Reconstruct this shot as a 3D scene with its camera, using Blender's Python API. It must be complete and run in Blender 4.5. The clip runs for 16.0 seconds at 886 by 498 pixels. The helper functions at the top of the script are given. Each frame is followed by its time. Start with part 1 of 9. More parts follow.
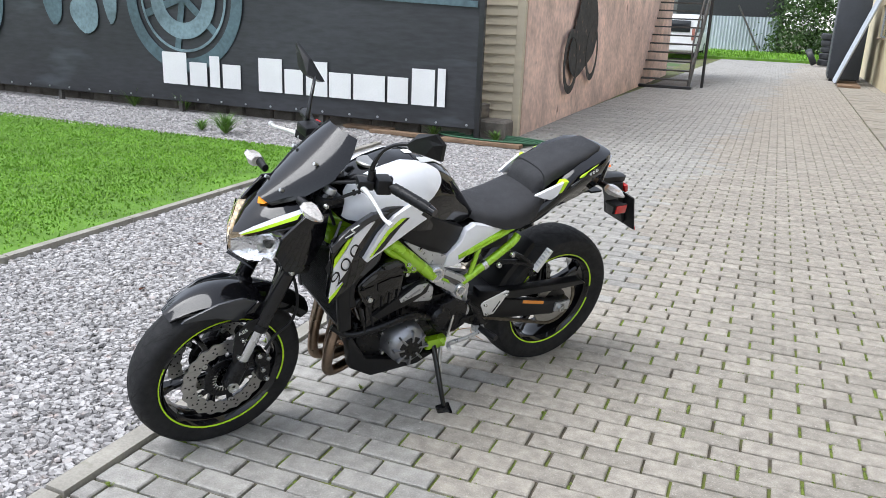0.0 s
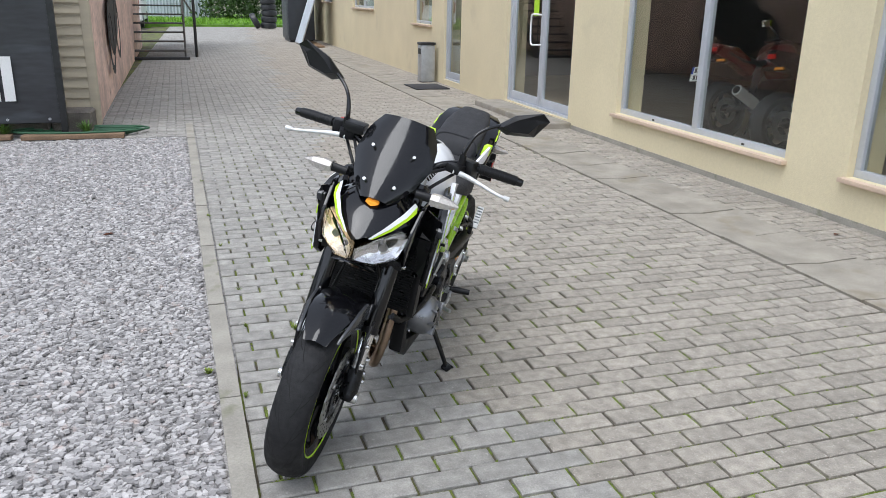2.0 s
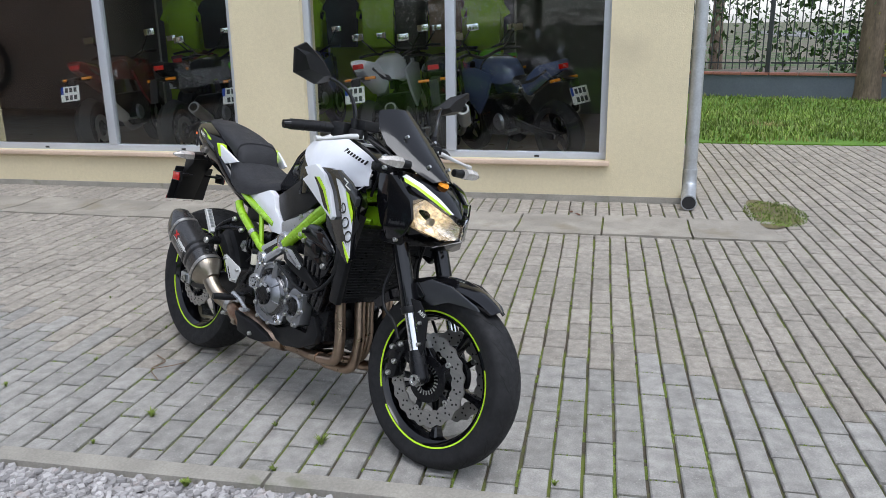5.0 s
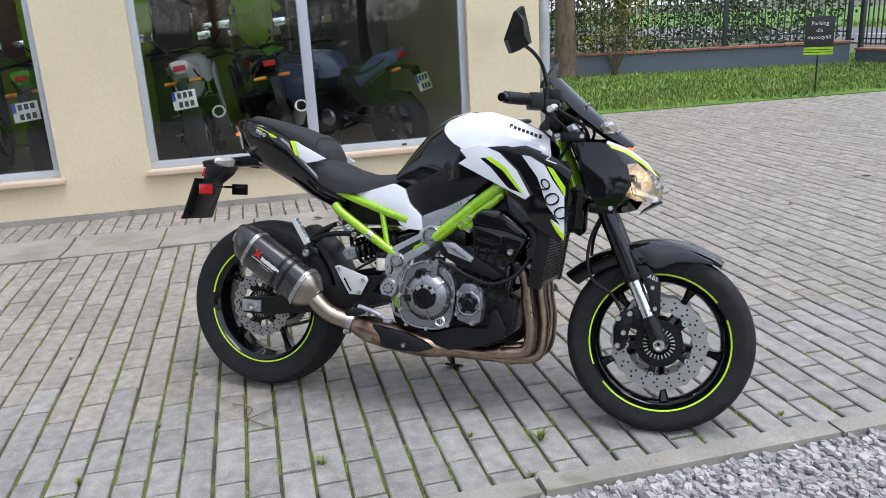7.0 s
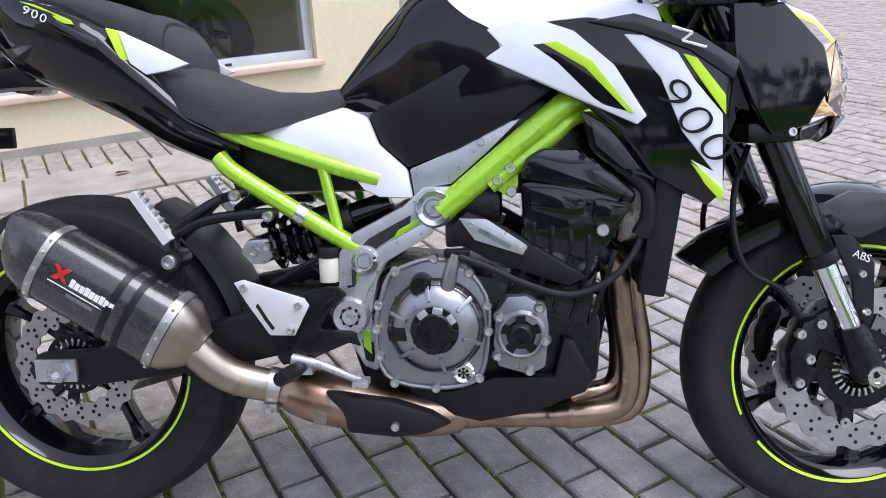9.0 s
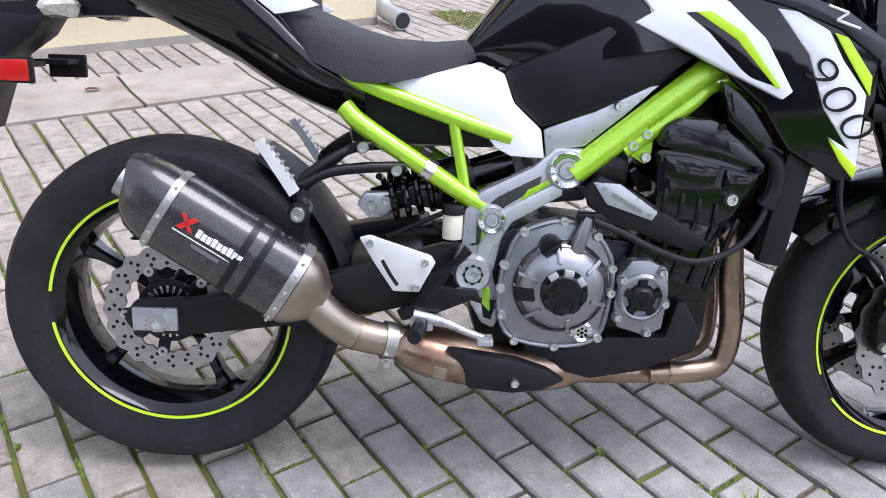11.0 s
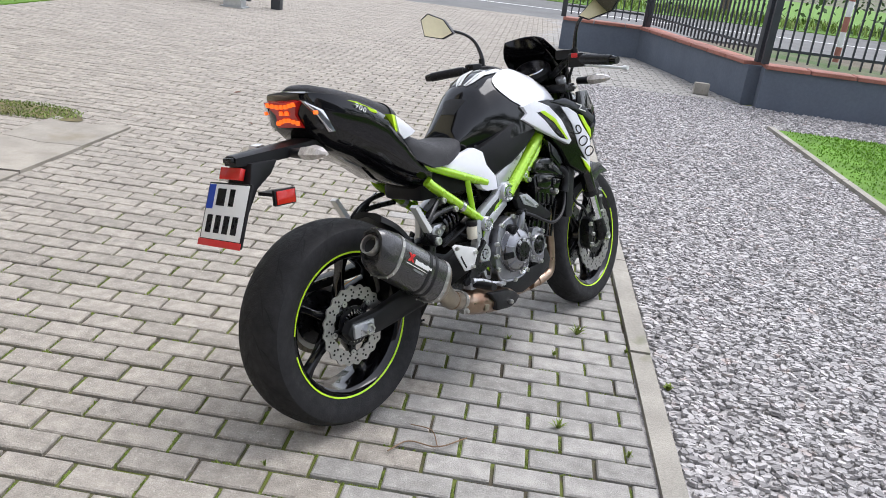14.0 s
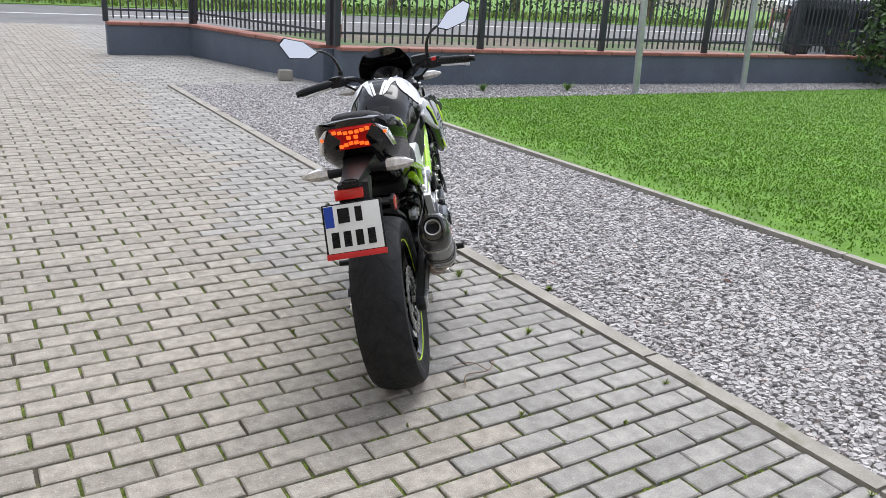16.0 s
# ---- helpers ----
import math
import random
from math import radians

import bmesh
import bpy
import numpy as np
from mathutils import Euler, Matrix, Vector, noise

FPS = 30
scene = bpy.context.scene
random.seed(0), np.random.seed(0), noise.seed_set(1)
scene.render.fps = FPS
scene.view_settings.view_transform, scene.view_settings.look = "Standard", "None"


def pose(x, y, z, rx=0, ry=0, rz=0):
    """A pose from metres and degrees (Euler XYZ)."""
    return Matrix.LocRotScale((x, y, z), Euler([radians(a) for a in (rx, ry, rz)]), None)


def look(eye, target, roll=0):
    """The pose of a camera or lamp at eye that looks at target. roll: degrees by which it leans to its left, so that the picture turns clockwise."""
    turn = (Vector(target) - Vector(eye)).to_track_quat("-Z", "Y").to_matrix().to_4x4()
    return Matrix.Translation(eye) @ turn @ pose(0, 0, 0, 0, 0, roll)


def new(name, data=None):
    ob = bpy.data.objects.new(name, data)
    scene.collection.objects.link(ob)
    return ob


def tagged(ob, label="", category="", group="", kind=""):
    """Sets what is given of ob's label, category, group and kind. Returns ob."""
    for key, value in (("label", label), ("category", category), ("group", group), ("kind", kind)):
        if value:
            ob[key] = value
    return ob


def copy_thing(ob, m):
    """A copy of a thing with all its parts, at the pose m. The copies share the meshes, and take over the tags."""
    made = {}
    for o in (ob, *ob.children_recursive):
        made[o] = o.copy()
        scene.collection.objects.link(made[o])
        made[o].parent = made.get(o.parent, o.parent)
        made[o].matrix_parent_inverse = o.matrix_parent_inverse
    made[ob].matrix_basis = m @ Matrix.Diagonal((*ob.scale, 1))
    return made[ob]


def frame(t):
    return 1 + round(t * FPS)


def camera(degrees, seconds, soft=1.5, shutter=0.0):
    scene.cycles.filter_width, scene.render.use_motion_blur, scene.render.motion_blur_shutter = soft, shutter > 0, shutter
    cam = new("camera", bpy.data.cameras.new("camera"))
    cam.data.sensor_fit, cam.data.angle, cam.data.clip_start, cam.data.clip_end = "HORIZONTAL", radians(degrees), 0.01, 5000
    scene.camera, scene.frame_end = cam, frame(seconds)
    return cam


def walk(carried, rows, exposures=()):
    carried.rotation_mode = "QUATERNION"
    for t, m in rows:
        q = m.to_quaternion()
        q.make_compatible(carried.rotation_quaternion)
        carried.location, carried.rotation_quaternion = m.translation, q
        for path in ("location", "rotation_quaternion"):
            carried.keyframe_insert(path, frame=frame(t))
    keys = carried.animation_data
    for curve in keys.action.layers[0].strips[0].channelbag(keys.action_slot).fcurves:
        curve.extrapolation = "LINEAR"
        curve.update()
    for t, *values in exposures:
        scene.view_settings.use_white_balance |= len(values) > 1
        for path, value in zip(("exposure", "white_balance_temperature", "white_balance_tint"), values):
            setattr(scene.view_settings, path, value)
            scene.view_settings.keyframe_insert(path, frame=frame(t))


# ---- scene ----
cam = camera(58.9, 16.0, soft=0.6)
PATH = [
    (0, (0.893, 1.439, 1.457), (0.137, 3.2, 0.885), 2.3),
    (0.5, (0.431, 1.142, 1.511), (0.012, 3.002, 0.907), 1.5),
    (1, (-0.085, 1.043, 1.503), (-0.185, 2.948, 0.902), 1.0),
    (1.5, (-0.589, 0.983, 1.517), (-0.368, 2.875, 0.908), 1.6),
    (2, (-1.052, 1.082, 1.489), (-0.496, 2.904, 0.879), 1.1),
    (2.5, (-1.519, 1.209, 1.485), (-0.596, 2.874, 0.872), 1.9),
    (3, (-1.921, 1.438, 1.461), (-0.713, 2.911, 0.851), 2.9),
    (3.5, (-2.329, 1.731, 1.443), (-0.909, 3.011, 0.855), 3.1),
    (4, (-2.691, 2.038, 1.406), (-1.078, 3.073, 0.835), 2.5),
    (4.2, (-2.79, 2.168, 1.379), (-1.101, 3.081, 0.819), 1.8),
    (6.3, (-3.213, 4.057, 1.414), (-1.304, 3.881, 0.842), -3.0),
    (6.5, (-3.168, 4.204, 1.386), (-1.266, 3.963, 0.814), -3.1),
    (7, (-2.941, 4.542, 1.33), (-1.063, 4.154, 0.763), -3.1),
    (7.5, (-2.64, 4.742, 1.287), (-0.815, 4.154, 0.716), -3.4),
    (8, (-2.216, 4.707, 1.212), (-0.431, 4.021, 0.628), -3.4),
    (8.5, (-1.857, 4.683, 1.112), (-0.123, 3.932, 0.456), -3.7),
    (9, (-1.566, 4.625, 1.064), (0.083, 3.782, 0.307), -2.9),
    (9.5, (-1.398, 4.58, 1.03), (0.218, 3.748, 0.197), -2.2),
    (10, (-1.369, 4.668, 1.031), (0.227, 3.863, 0.134), -1.7),
    (12.5, (-1.18, 5.647, 1.318), (-0.165, 4.147, 0.47), 6.0),
    (13, (-1.047, 6.023, 1.345), (-0.246, 4.378, 0.537), 4.9),
    (13.5, (-0.827, 6.356, 1.395), (-0.302, 4.585, 0.627), 7.1),
    (14, (-0.513, 6.708, 1.415), (-0.319, 4.855, 0.688), 6.7),
    (14.5, (-0.16, 6.925, 1.419), (-0.276, 5.056, 0.715), 3.4),
    (15, (0.278, 7.063, 1.429), (-0.15, 5.234, 0.744), 3.6),
    (15.5, (0.754, 7.121, 1.422), (0.079, 5.361, 0.753), 3.0),
    (16, (1.222, 6.962, 1.43), (0.243, 5.344, 0.78), 3.6),
]
walk(cam, [(t, look(eye, target, roll)) for t, eye, target, roll in PATH], exposures=((0.0, 1.22, 6200, 10), (1.0, 0.93, 6200, 10), (2.0, 0.90, 6150, 10), (4.0, 0.70, 6050, 11), (6.5, 0.86, 6050, 12), (9.0, 1.26, 5900, 19), (10.0, 1.50, 5900, 20), (12.5, 1.31, 6200, 14), (14.0, 1.18, 6300, 13), (14.5, 1.12, 6320, 13), (16.0, 1.10, 6320, 12)))

# ---- world and light: a bright overcast day ----
world = bpy.data.worlds.new("overcast_sky")
scene.world = world
world.use_nodes = True
wn = world.node_tree.nodes
wl = world.node_tree.links
sky = wn.new("ShaderNodeTexSky")
sky.sky_type = "NISHITA"
sky.sun_disc = False
sky.sun_elevation = radians(62)
sky.sun_rotation = radians(239)
sky.dust_density = 1.0
sky.ozone_density = 0.6
hazy = wn.new("ShaderNodeHueSaturation")
hazy.inputs["Saturation"].default_value = 0.32
wl.new(sky.outputs[0], hazy.inputs["Color"])
wl.new(hazy.outputs[0], wn["Background"].inputs["Color"])
wn["Background"].inputs["Strength"].default_value = 0.15

sun_data = bpy.data.lights.new("sun", "SUN")
sun_data.energy = 1.2
sun_data.angle = radians(40)
sun_data.color = (1.0, 0.985, 0.96)
sun = new("sun", sun_data)
sun.matrix_world = look((-3, -3.5, 11), (0, 0, 0))


# ---- materials ----
def surf(name, col, rough=0.5, metal=0.0, var=0.12, scale=6.0, fine=60.0, bump=0.0, bump_scale=80.0, coat=0.0,
         spot=None, spot_scale=3.0, spot_at=0.6, coords="Object", island=0.0, objrand=0.0, rvar=0.08, stretch=(1, 1, 1)):
    """A painted, cast or natural surface: colour varied at two scales, rough and bumpy as given."""
    m = bpy.data.materials.new(name)
    m.use_nodes = True
    n, l = m.node_tree.nodes, m.node_tree.links
    b = n["Principled BSDF"]
    b.inputs["Metallic"].default_value = metal
    b.inputs["Coat Weight"].default_value = coat
    b.inputs["Coat Roughness"].default_value = 0.04
    if coords == "World":
        src = n.new("ShaderNodeNewGeometry").outputs["Position"]
    else:
        src = n.new("ShaderNodeTexCoord").outputs["Object"]
    if stretch != (1, 1, 1):
        mp = n.new("ShaderNodeMapping")
        mp.inputs["Scale"].default_value = stretch
        l.new(src, mp.inputs["Vector"])
        src = mp.outputs[0]

    def tex(sc, detail=4.0):
        t = n.new("ShaderNodeTexNoise")
        t.inputs["Scale"].default_value = sc
        t.inputs["Detail"].default_value = detail
        l.new(src, t.inputs["Vector"])
        return t.outputs["Fac"]

    def ranged(fac, lo, hi, a=0.3, c=0.7):
        r = n.new("ShaderNodeMapRange")
        r.inputs["From Min"].default_value, r.inputs["From Max"].default_value = a, c
        r.inputs["To Min"].default_value, r.inputs["To Max"].default_value = lo, hi
        l.new(fac, r.inputs["Value"])
        return r.outputs[0]

    def times(a, c):
        x = n.new("ShaderNodeMath")
        x.operation = "MULTIPLY"
        l.new(a, x.inputs[0])
        l.new(c, x.inputs[1])
        return x.outputs[0]

    val = times(ranged(tex(scale), 1 - var, 1 + var), ranged(tex(fine), 1 - var * 0.7, 1 + var * 0.7))
    if island:
        g = n.new("ShaderNodeNewGeometry")
        val = times(val, ranged(g.outputs["Random Per Island"], 1 - island, 1 + island, 0, 1))
    if objrand:
        o = n.new("ShaderNodeObjectInfo")
        val = times(val, ranged(o.outputs["Random"], 1 - objrand, 1 + objrand, 0, 1))
    mul = n.new("ShaderNodeVectorMath")
    mul.operation = "SCALE"
    mul.inputs[0].default_value = col[:3]
    l.new(val, mul.inputs["Scale"])
    out = mul.outputs[0]
    if spot:
        mix = n.new("ShaderNodeMix")
        mix.data_type = "RGBA"
        mix.inputs["B"].default_value = (*spot, 1)
        l.new(out, mix.inputs["A"])
        l.new(ranged(tex(spot_scale, 8.0), 0, 1, spot_at, spot_at + 0.12), mix.inputs["Factor"])
        out = mix.outputs["Result"]
    l.new(out, b.inputs["Base Color"])
    l.new(ranged(tex(scale * 3), max(0.02, rough - rvar), min(1, rough + rvar)), b.inputs["Roughness"])
    if bump:
        bp = n.new("ShaderNodeBump")
        bp.inputs["Strength"].default_value = min(1.0, bump)
        bp.inputs["Distance"].default_value = 0.004
        l.new(tex(bump_scale), bp.inputs["Height"])
        l.new(bp.outputs[0], b.inputs["Normal"])
    return m


def glow(name, col, strength):
    m = bpy.data.materials.new(name)
    m.use_nodes = True
    b = m.node_tree.nodes["Principled BSDF"]
    b.inputs["Base Color"].default_value = (*col, 1)
    b.inputs["Emission Color"].default_value = (*col, 1)
    b.inputs["Emission Strength"].default_value = strength
    return m


def clear(name, col=(1, 1, 1), rough=0.0, ior=1.45):
    m = bpy.data.materials.new(name)
    m.use_nodes = True
    b = m.node_tree.nodes["Principled BSDF"]
    b.inputs["Base Color"].default_value = (*col, 1)
    b.inputs["Transmission Weight"].default_value = 1.0
    b.inputs["Roughness"].default_value = rough
    b.inputs["IOR"].default_value = ior
    return m


M = {
    "paver": surf("sandy_concrete_paver", (0.322, 0.292, 0.250), 0.88, var=0.22, scale=22, fine=190, bump=1.0, bump_scale=240, coords="World",
                  island=0.12, objrand=0.12, spot=(0.46, 0.425, 0.37), spot_scale=90, spot_at=0.60),
    "paver_grey": surf("blue_grey_concrete_paver", (0.292, 0.280, 0.258), 0.85, var=0.21, scale=18, fine=190, bump=0.9, bump_scale=240, coords="World",
                       island=0.13, objrand=0.13, spot=(0.42, 0.405, 0.37), spot_scale=70, spot_at=0.62),
    "joint": surf("mossy_joint_sand", (0.078, 0.066, 0.045), 0.95, var=0.3, scale=8, fine=120, bump=0.8, coords="World",
                  spot=(0.12, 0.145, 0.025), spot_scale=4.5, spot_at=0.44),
    "moss": surf("moss", (0.15, 0.20, 0.035), 0.95, var=0.4, scale=30, fine=200, bump=1.0, coords="World"),
    "kerb": surf("kerb_concrete", (0.31, 0.29, 0.25), 0.9, var=0.16, scale=5, fine=110, bump=0.6, bump_scale=200, coords="World",
                 spot=(0.2, 0.2, 0.14), spot_scale=7, spot_at=0.6),
    "slab": surf("drain_slab_concrete", (0.29, 0.265, 0.225), 0.88, var=0.2, scale=4, fine=130, bump=0.5, bump_scale=220, coords="World",
                 spot=(0.24, 0.21, 0.16), spot_scale=3, spot_at=0.56, objrand=0.08),
    "soil": surf("bare_ground", (0.13, 0.11, 0.08), 0.95, var=0.3, scale=1.5, fine=40, bump=0.8, coords="World", spot=(0.05, 0.1, 0.02), spot_scale=0.4, spot_at=0.48),
    "gravel": surf("grey_gravel", (0.365, 0.350, 0.343), 0.9, var=0.12, scale=25, fine=220, island=0.40, bump=0.5, bump_scale=260, coords="World",
                   spot=(0.44, 0.37, 0.34), spot_scale=14, spot_at=0.60),
    "gravelbed": surf("gravel_bed", (0.33, 0.315, 0.306), 0.95, var=0.4, scale=35, fine=140, bump=1.0, bump_scale=60, coords="World"),
    "lawnsoil": surf("lawn_base", (0.095, 0.202, 0.017), 0.95, var=0.3, scale=3, fine=90, coords="World"),
    "grass": surf("grass_blades", (0.15, 0.31, 0.018), 0.6, var=0.16, scale=1.3, fine=9, coords="World", island=0.2),
    "grass_dry": surf("rough_grass_blades", (0.16, 0.23, 0.04), 0.65, var=0.3, scale=0.9, fine=7, coords="World", island=0.4,
                      spot=(0.3, 0.25, 0.1), spot_scale=1.5, spot_at=0.6),
    "asphalt": surf("asphalt", (0.14, 0.14, 0.138), 0.85, var=0.15, scale=1, fine=150, bump=0.5, coords="World"),
    "render": surf("cream_plaster", (0.66, 0.58, 0.39), 0.9, var=0.05, scale=1.2, fine=40, bump=0.5, bump_scale=90, coords="World",
                   spot=(0.57, 0.50, 0.34), spot_scale=1.3, spot_at=0.62),
    "sill": surf("pinkish_sill_stone", (0.58, 0.44, 0.33), 0.6, var=0.08, scale=4, coords="World"),
    "alu": surf("silver_window_frame", (0.52, 0.55, 0.60), 0.4, metal=0.35, var=0.04, scale=3, coords="World"),
    "zinc": surf("galvanised_steel", (0.5, 0.52, 0.54), 0.42, metal=0.7, var=0.12, scale=8),
    "banner": surf("dark_banner_print", (0.028, 0.029, 0.034), 0.5, var=0.35, scale=0.8, fine=14, bump=0.3, bump_scale=3, coords="World", stretch=(0.35, 1, 1.6), spot=(0.085, 0.10, 0.115), spot_scale=1.1, spot_at=0.60),
    "print_lt": surf("banner_print_blue_grey", (0.16, 0.23, 0.26), 0.5, var=0.3, scale=2, fine=20, coords="World"),
    "print_mid": surf("banner_print_dark_teal", (0.075, 0.12, 0.14), 0.5, var=0.3, scale=2, fine=20, coords="World"),
    "print_w": surf("banner_print_white", (0.72, 0.72, 0.72), 0.5, var=0.05, scale=2, coords="World"),
    "siding": surf("beige_vinyl_siding", (0.56, 0.49, 0.37), 0.6, var=0.07, scale=2, stretch=(1, 1, 6), coords="World"),
    "mural": surf("pink_mural_plaster", (0.74, 0.54, 0.46), 0.9, var=0.25, scale=1.5, fine=11, bump=0.6, coords="World", spot=(0.20, 0.11, 0.085), spot_scale=2.6, spot_at=0.66),
    "mural_dk": surf("mural_black_paint", (0.035, 0.033, 0.032), 0.8, var=0.4, scale=6, fine=40, coords="World", spot=(0.25, 0.16, 0.13), spot_scale=9, spot_at=0.62),
    "rust": surf("rusty_brown_pipe", (0.16, 0.06, 0.03), 0.7, var=0.2, scale=6),
    "blacksteel": surf("black_painted_steel", (0.02, 0.021, 0.023), 0.45, var=0.2, scale=10),
    "darksteel": surf("dark_weathered_steel", (0.07, 0.065, 0.06), 0.6, var=0.3, scale=6, spot=(0.13, 0.06, 0.03), spot_scale=8),
    "fencegrey": surf("anthracite_fence_paint", (0.035, 0.04, 0.048), 0.5, var=0.12, scale=4, coords="World"),
    "basewall": surf("blue_grey_wall_paint", (0.115, 0.135, 0.17), 0.85, var=0.1, scale=1.4, fine=30, bump=0.4, coords="World", spot=(0.16, 0.18, 0.21), spot_scale=1.1, spot_at=0.64),
    "cap": surf("red_clinker_coping", (0.33, 0.135, 0.10), 0.75, var=0.15, scale=5, coords="World", objrand=0.12),
    "bark": surf("pine_bark", (0.16, 0.12, 0.09), 0.95, var=0.35, scale=9, fine=40, bump=1.0, bump_scale=25, stretch=(1, 1, 0.3)),
    "leaf": surf("shrub_leaves", (0.045, 0.09, 0.018), 0.55, var=0.3, scale=1.2, fine=8, island=0.45, coords="World"),
    "weedleaf": surf("fresh_weed_leaves", (0.10, 0.20, 0.03), 0.6, var=0.3, scale=8, fine=30, island=0.35, coords="World"),
    "leaf_y": surf("yellowing_leaves", (0.22, 0.2, 0.03), 0.55, var=0.3, scale=2, fine=8, island=0.4, coords="World"),
    "white": surf("white_paint", (0.75, 0.75, 0.74), 0.4, var=0.04, scale=3),
    "shopwall": surf("shop_wall_grey", (0.16, 0.16, 0.16), 0.9, var=0.1, scale=1, coords="World"),
    "shopfloor": surf("shop_floor_tiles", (0.30, 0.225, 0.155), 0.35, var=0.15, scale=2, coords="World"),
    "lime": surf("lime_green_fabric", (0.36, 0.62, 0.02), 0.8, var=0.15, scale=6),
    "limewall": surf("lime_green_display_wall", (0.33, 0.46, 0.02), 0.7, var=0.1, scale=1, coords="World"),
    "fabric_dk": surf("dark_fabric", (0.03, 0.03, 0.032), 0.85, var=0.3, scale=9),
    "fabric_br": surf("brown_fabric", (0.16, 0.09, 0.05), 0.85, var=0.3, scale=9),
    "wood": surf("weathered_wood", (0.2, 0.13, 0.08), 0.85, var=0.3, scale=4, stretch=(1, 8, 1)),
    "hose": surf("green_garden_hose", (0.03, 0.1, 0.05), 0.45, var=0.1),
    "corr": surf("pale_corrugated_sheet", (0.42, 0.46, 0.5), 0.5, var=0.12, scale=1, coords="World"),
    "doormat": surf("dark_rubber_mat", (0.03, 0.03, 0.033), 0.9, var=0.2, scale=20),
    "carpaint": surf("dark_car_paint", (0.03, 0.035, 0.042), 0.25, coat=1.0, var=0.05),
    "carglass": surf("dark_car_glass", (0.02, 0.022, 0.025), 0.08, var=0.02),
    "stone": surf("foundation_stone", (0.13, 0.115, 0.10), 0.95, var=0.3, scale=6, bump=1.0, island=0.3, objrand=0.25),
    "drystain": surf("damp_moss_patch", (0.13, 0.11, 0.05), 0.95, var=0.4, scale=5, fine=60, bump=0.8, coords="World"),
}
M["glass"] = clear("window_glass", (0.80, 0.84, 0.82))


# ---- mesh helpers ----
def tidy(bm, smooth=True, angle=35):
    bmesh.ops.recalc_face_normals(bm, faces=bm.faces)
    for f in bm.faces:
        f.smooth = smooth
    if smooth:
        for e in bm.edges:
            e.smooth = len(e.link_faces) == 2 and e.calc_face_angle(0) < radians(angle)


def mesh_of(name, bm, mat, smooth=True, angle=35):
    tidy(bm, smooth, angle)
    me = bpy.data.meshes.new(name)
    bm.to_mesh(me)
    bm.free()
    for x in (mat if isinstance(mat, (list, tuple)) else [mat]):
        me.materials.append(x)
    return me


def part(name, bm, mat, parent=None, label="", m=None, smooth=True, angle=35):
    """One mesh object, under a thing or part where one is given."""
    me = bm if isinstance(bm, bpy.types.Mesh) else mesh_of(name, bm, mat, smooth, angle)
    ob = new(name, me)
    if parent is not None:
        ob.parent = parent
    if m is not None:
        ob.matrix_basis = m
    if label:
        tagged(ob, label)
    return ob


def thing(name, label, category, m=None, group="", kind=""):
    ob = new(name)
    ob.empty_display_size = 0.1
    if m is not None:
        ob.matrix_basis = m
    return tagged(ob, label, category, group, kind)


def structure(name, bm, mat, label="", m=None, smooth=False, angle=35):
    ob = part(name, bm, mat, None, "", m, smooth, angle)
    return tagged(ob, label or name.replace("_", " "), "", "", "structure")


def bevel(bm, width, seg=2, angle=30, edges=None):
    es = edges or [e for e in bm.edges if len(e.link_faces) == 2 and e.calc_face_angle(0) > radians(angle)]
    if width > 0 and es:
        bmesh.ops.bevel(bm, geom=es, offset=width, segments=seg, profile=0.6, affect="EDGES", clamp_overlap=True)
    return bm


def box(x0, x1, y0, y1, z0, z1, bev=0.0, bm=None, seg=2, m=None):
    own = bmesh.new()
    bmesh.ops.create_cube(own, size=1)
    for v in own.verts:
        v.co = Vector((x0 + (v.co.x + 0.5) * (x1 - x0), y0 + (v.co.y + 0.5) * (y1 - y0), z0 + (v.co.z + 0.5) * (z1 - z0)))
    bevel(own, bev, seg)
    if m is not None:
        own.transform(m)
    return merged(bm, own)


def merged(bm, own):
    if bm is None:
        return own
    me = bpy.data.meshes.new("tmp")
    own.to_mesh(me)
    own.free()
    bm.from_mesh(me)
    bpy.data.meshes.remove(me)
    return bm


def rod(p0, p1, r0, r1=None, seg=16, bm=None, bev=0.0):
    """A round bar between two points."""
    own = bmesh.new()
    p0, p1 = Vector(p0), Vector(p1)
    d = p1 - p0
    bmesh.ops.create_cone(own, cap_ends=True, segments=seg, radius1=r0, radius2=r0 if r1 is None else r1, depth=d.length)
    if bev:
        bevel(own, bev, 2, 50)
    own.transform(Matrix.Translation((p0 + p1) / 2) @ d.to_track_quat("Z", "Y").to_matrix().to_4x4())
    return merged(bm, own)


def glide(pts, steps=6):
    """A smooth line through the points."""
    p = [Vector(q) for q in pts]
    p = [2 * p[0] - p[1]] + p + [2 * p[-1] - p[-2]]
    out = []
    for i in range(1, len(p) - 2):
        for k in range(steps):
            t = k / steps
            a, b, c, d = p[i - 1], p[i], p[i + 1], p[i + 2]
            out.append(0.5 * ((2 * b) + (c - a) * t + (2 * a - 5 * b + 4 * c - d) * t * t + (3 * b - a - 3 * c + d) * t ** 3))
    out.append(p[-2])
    return out


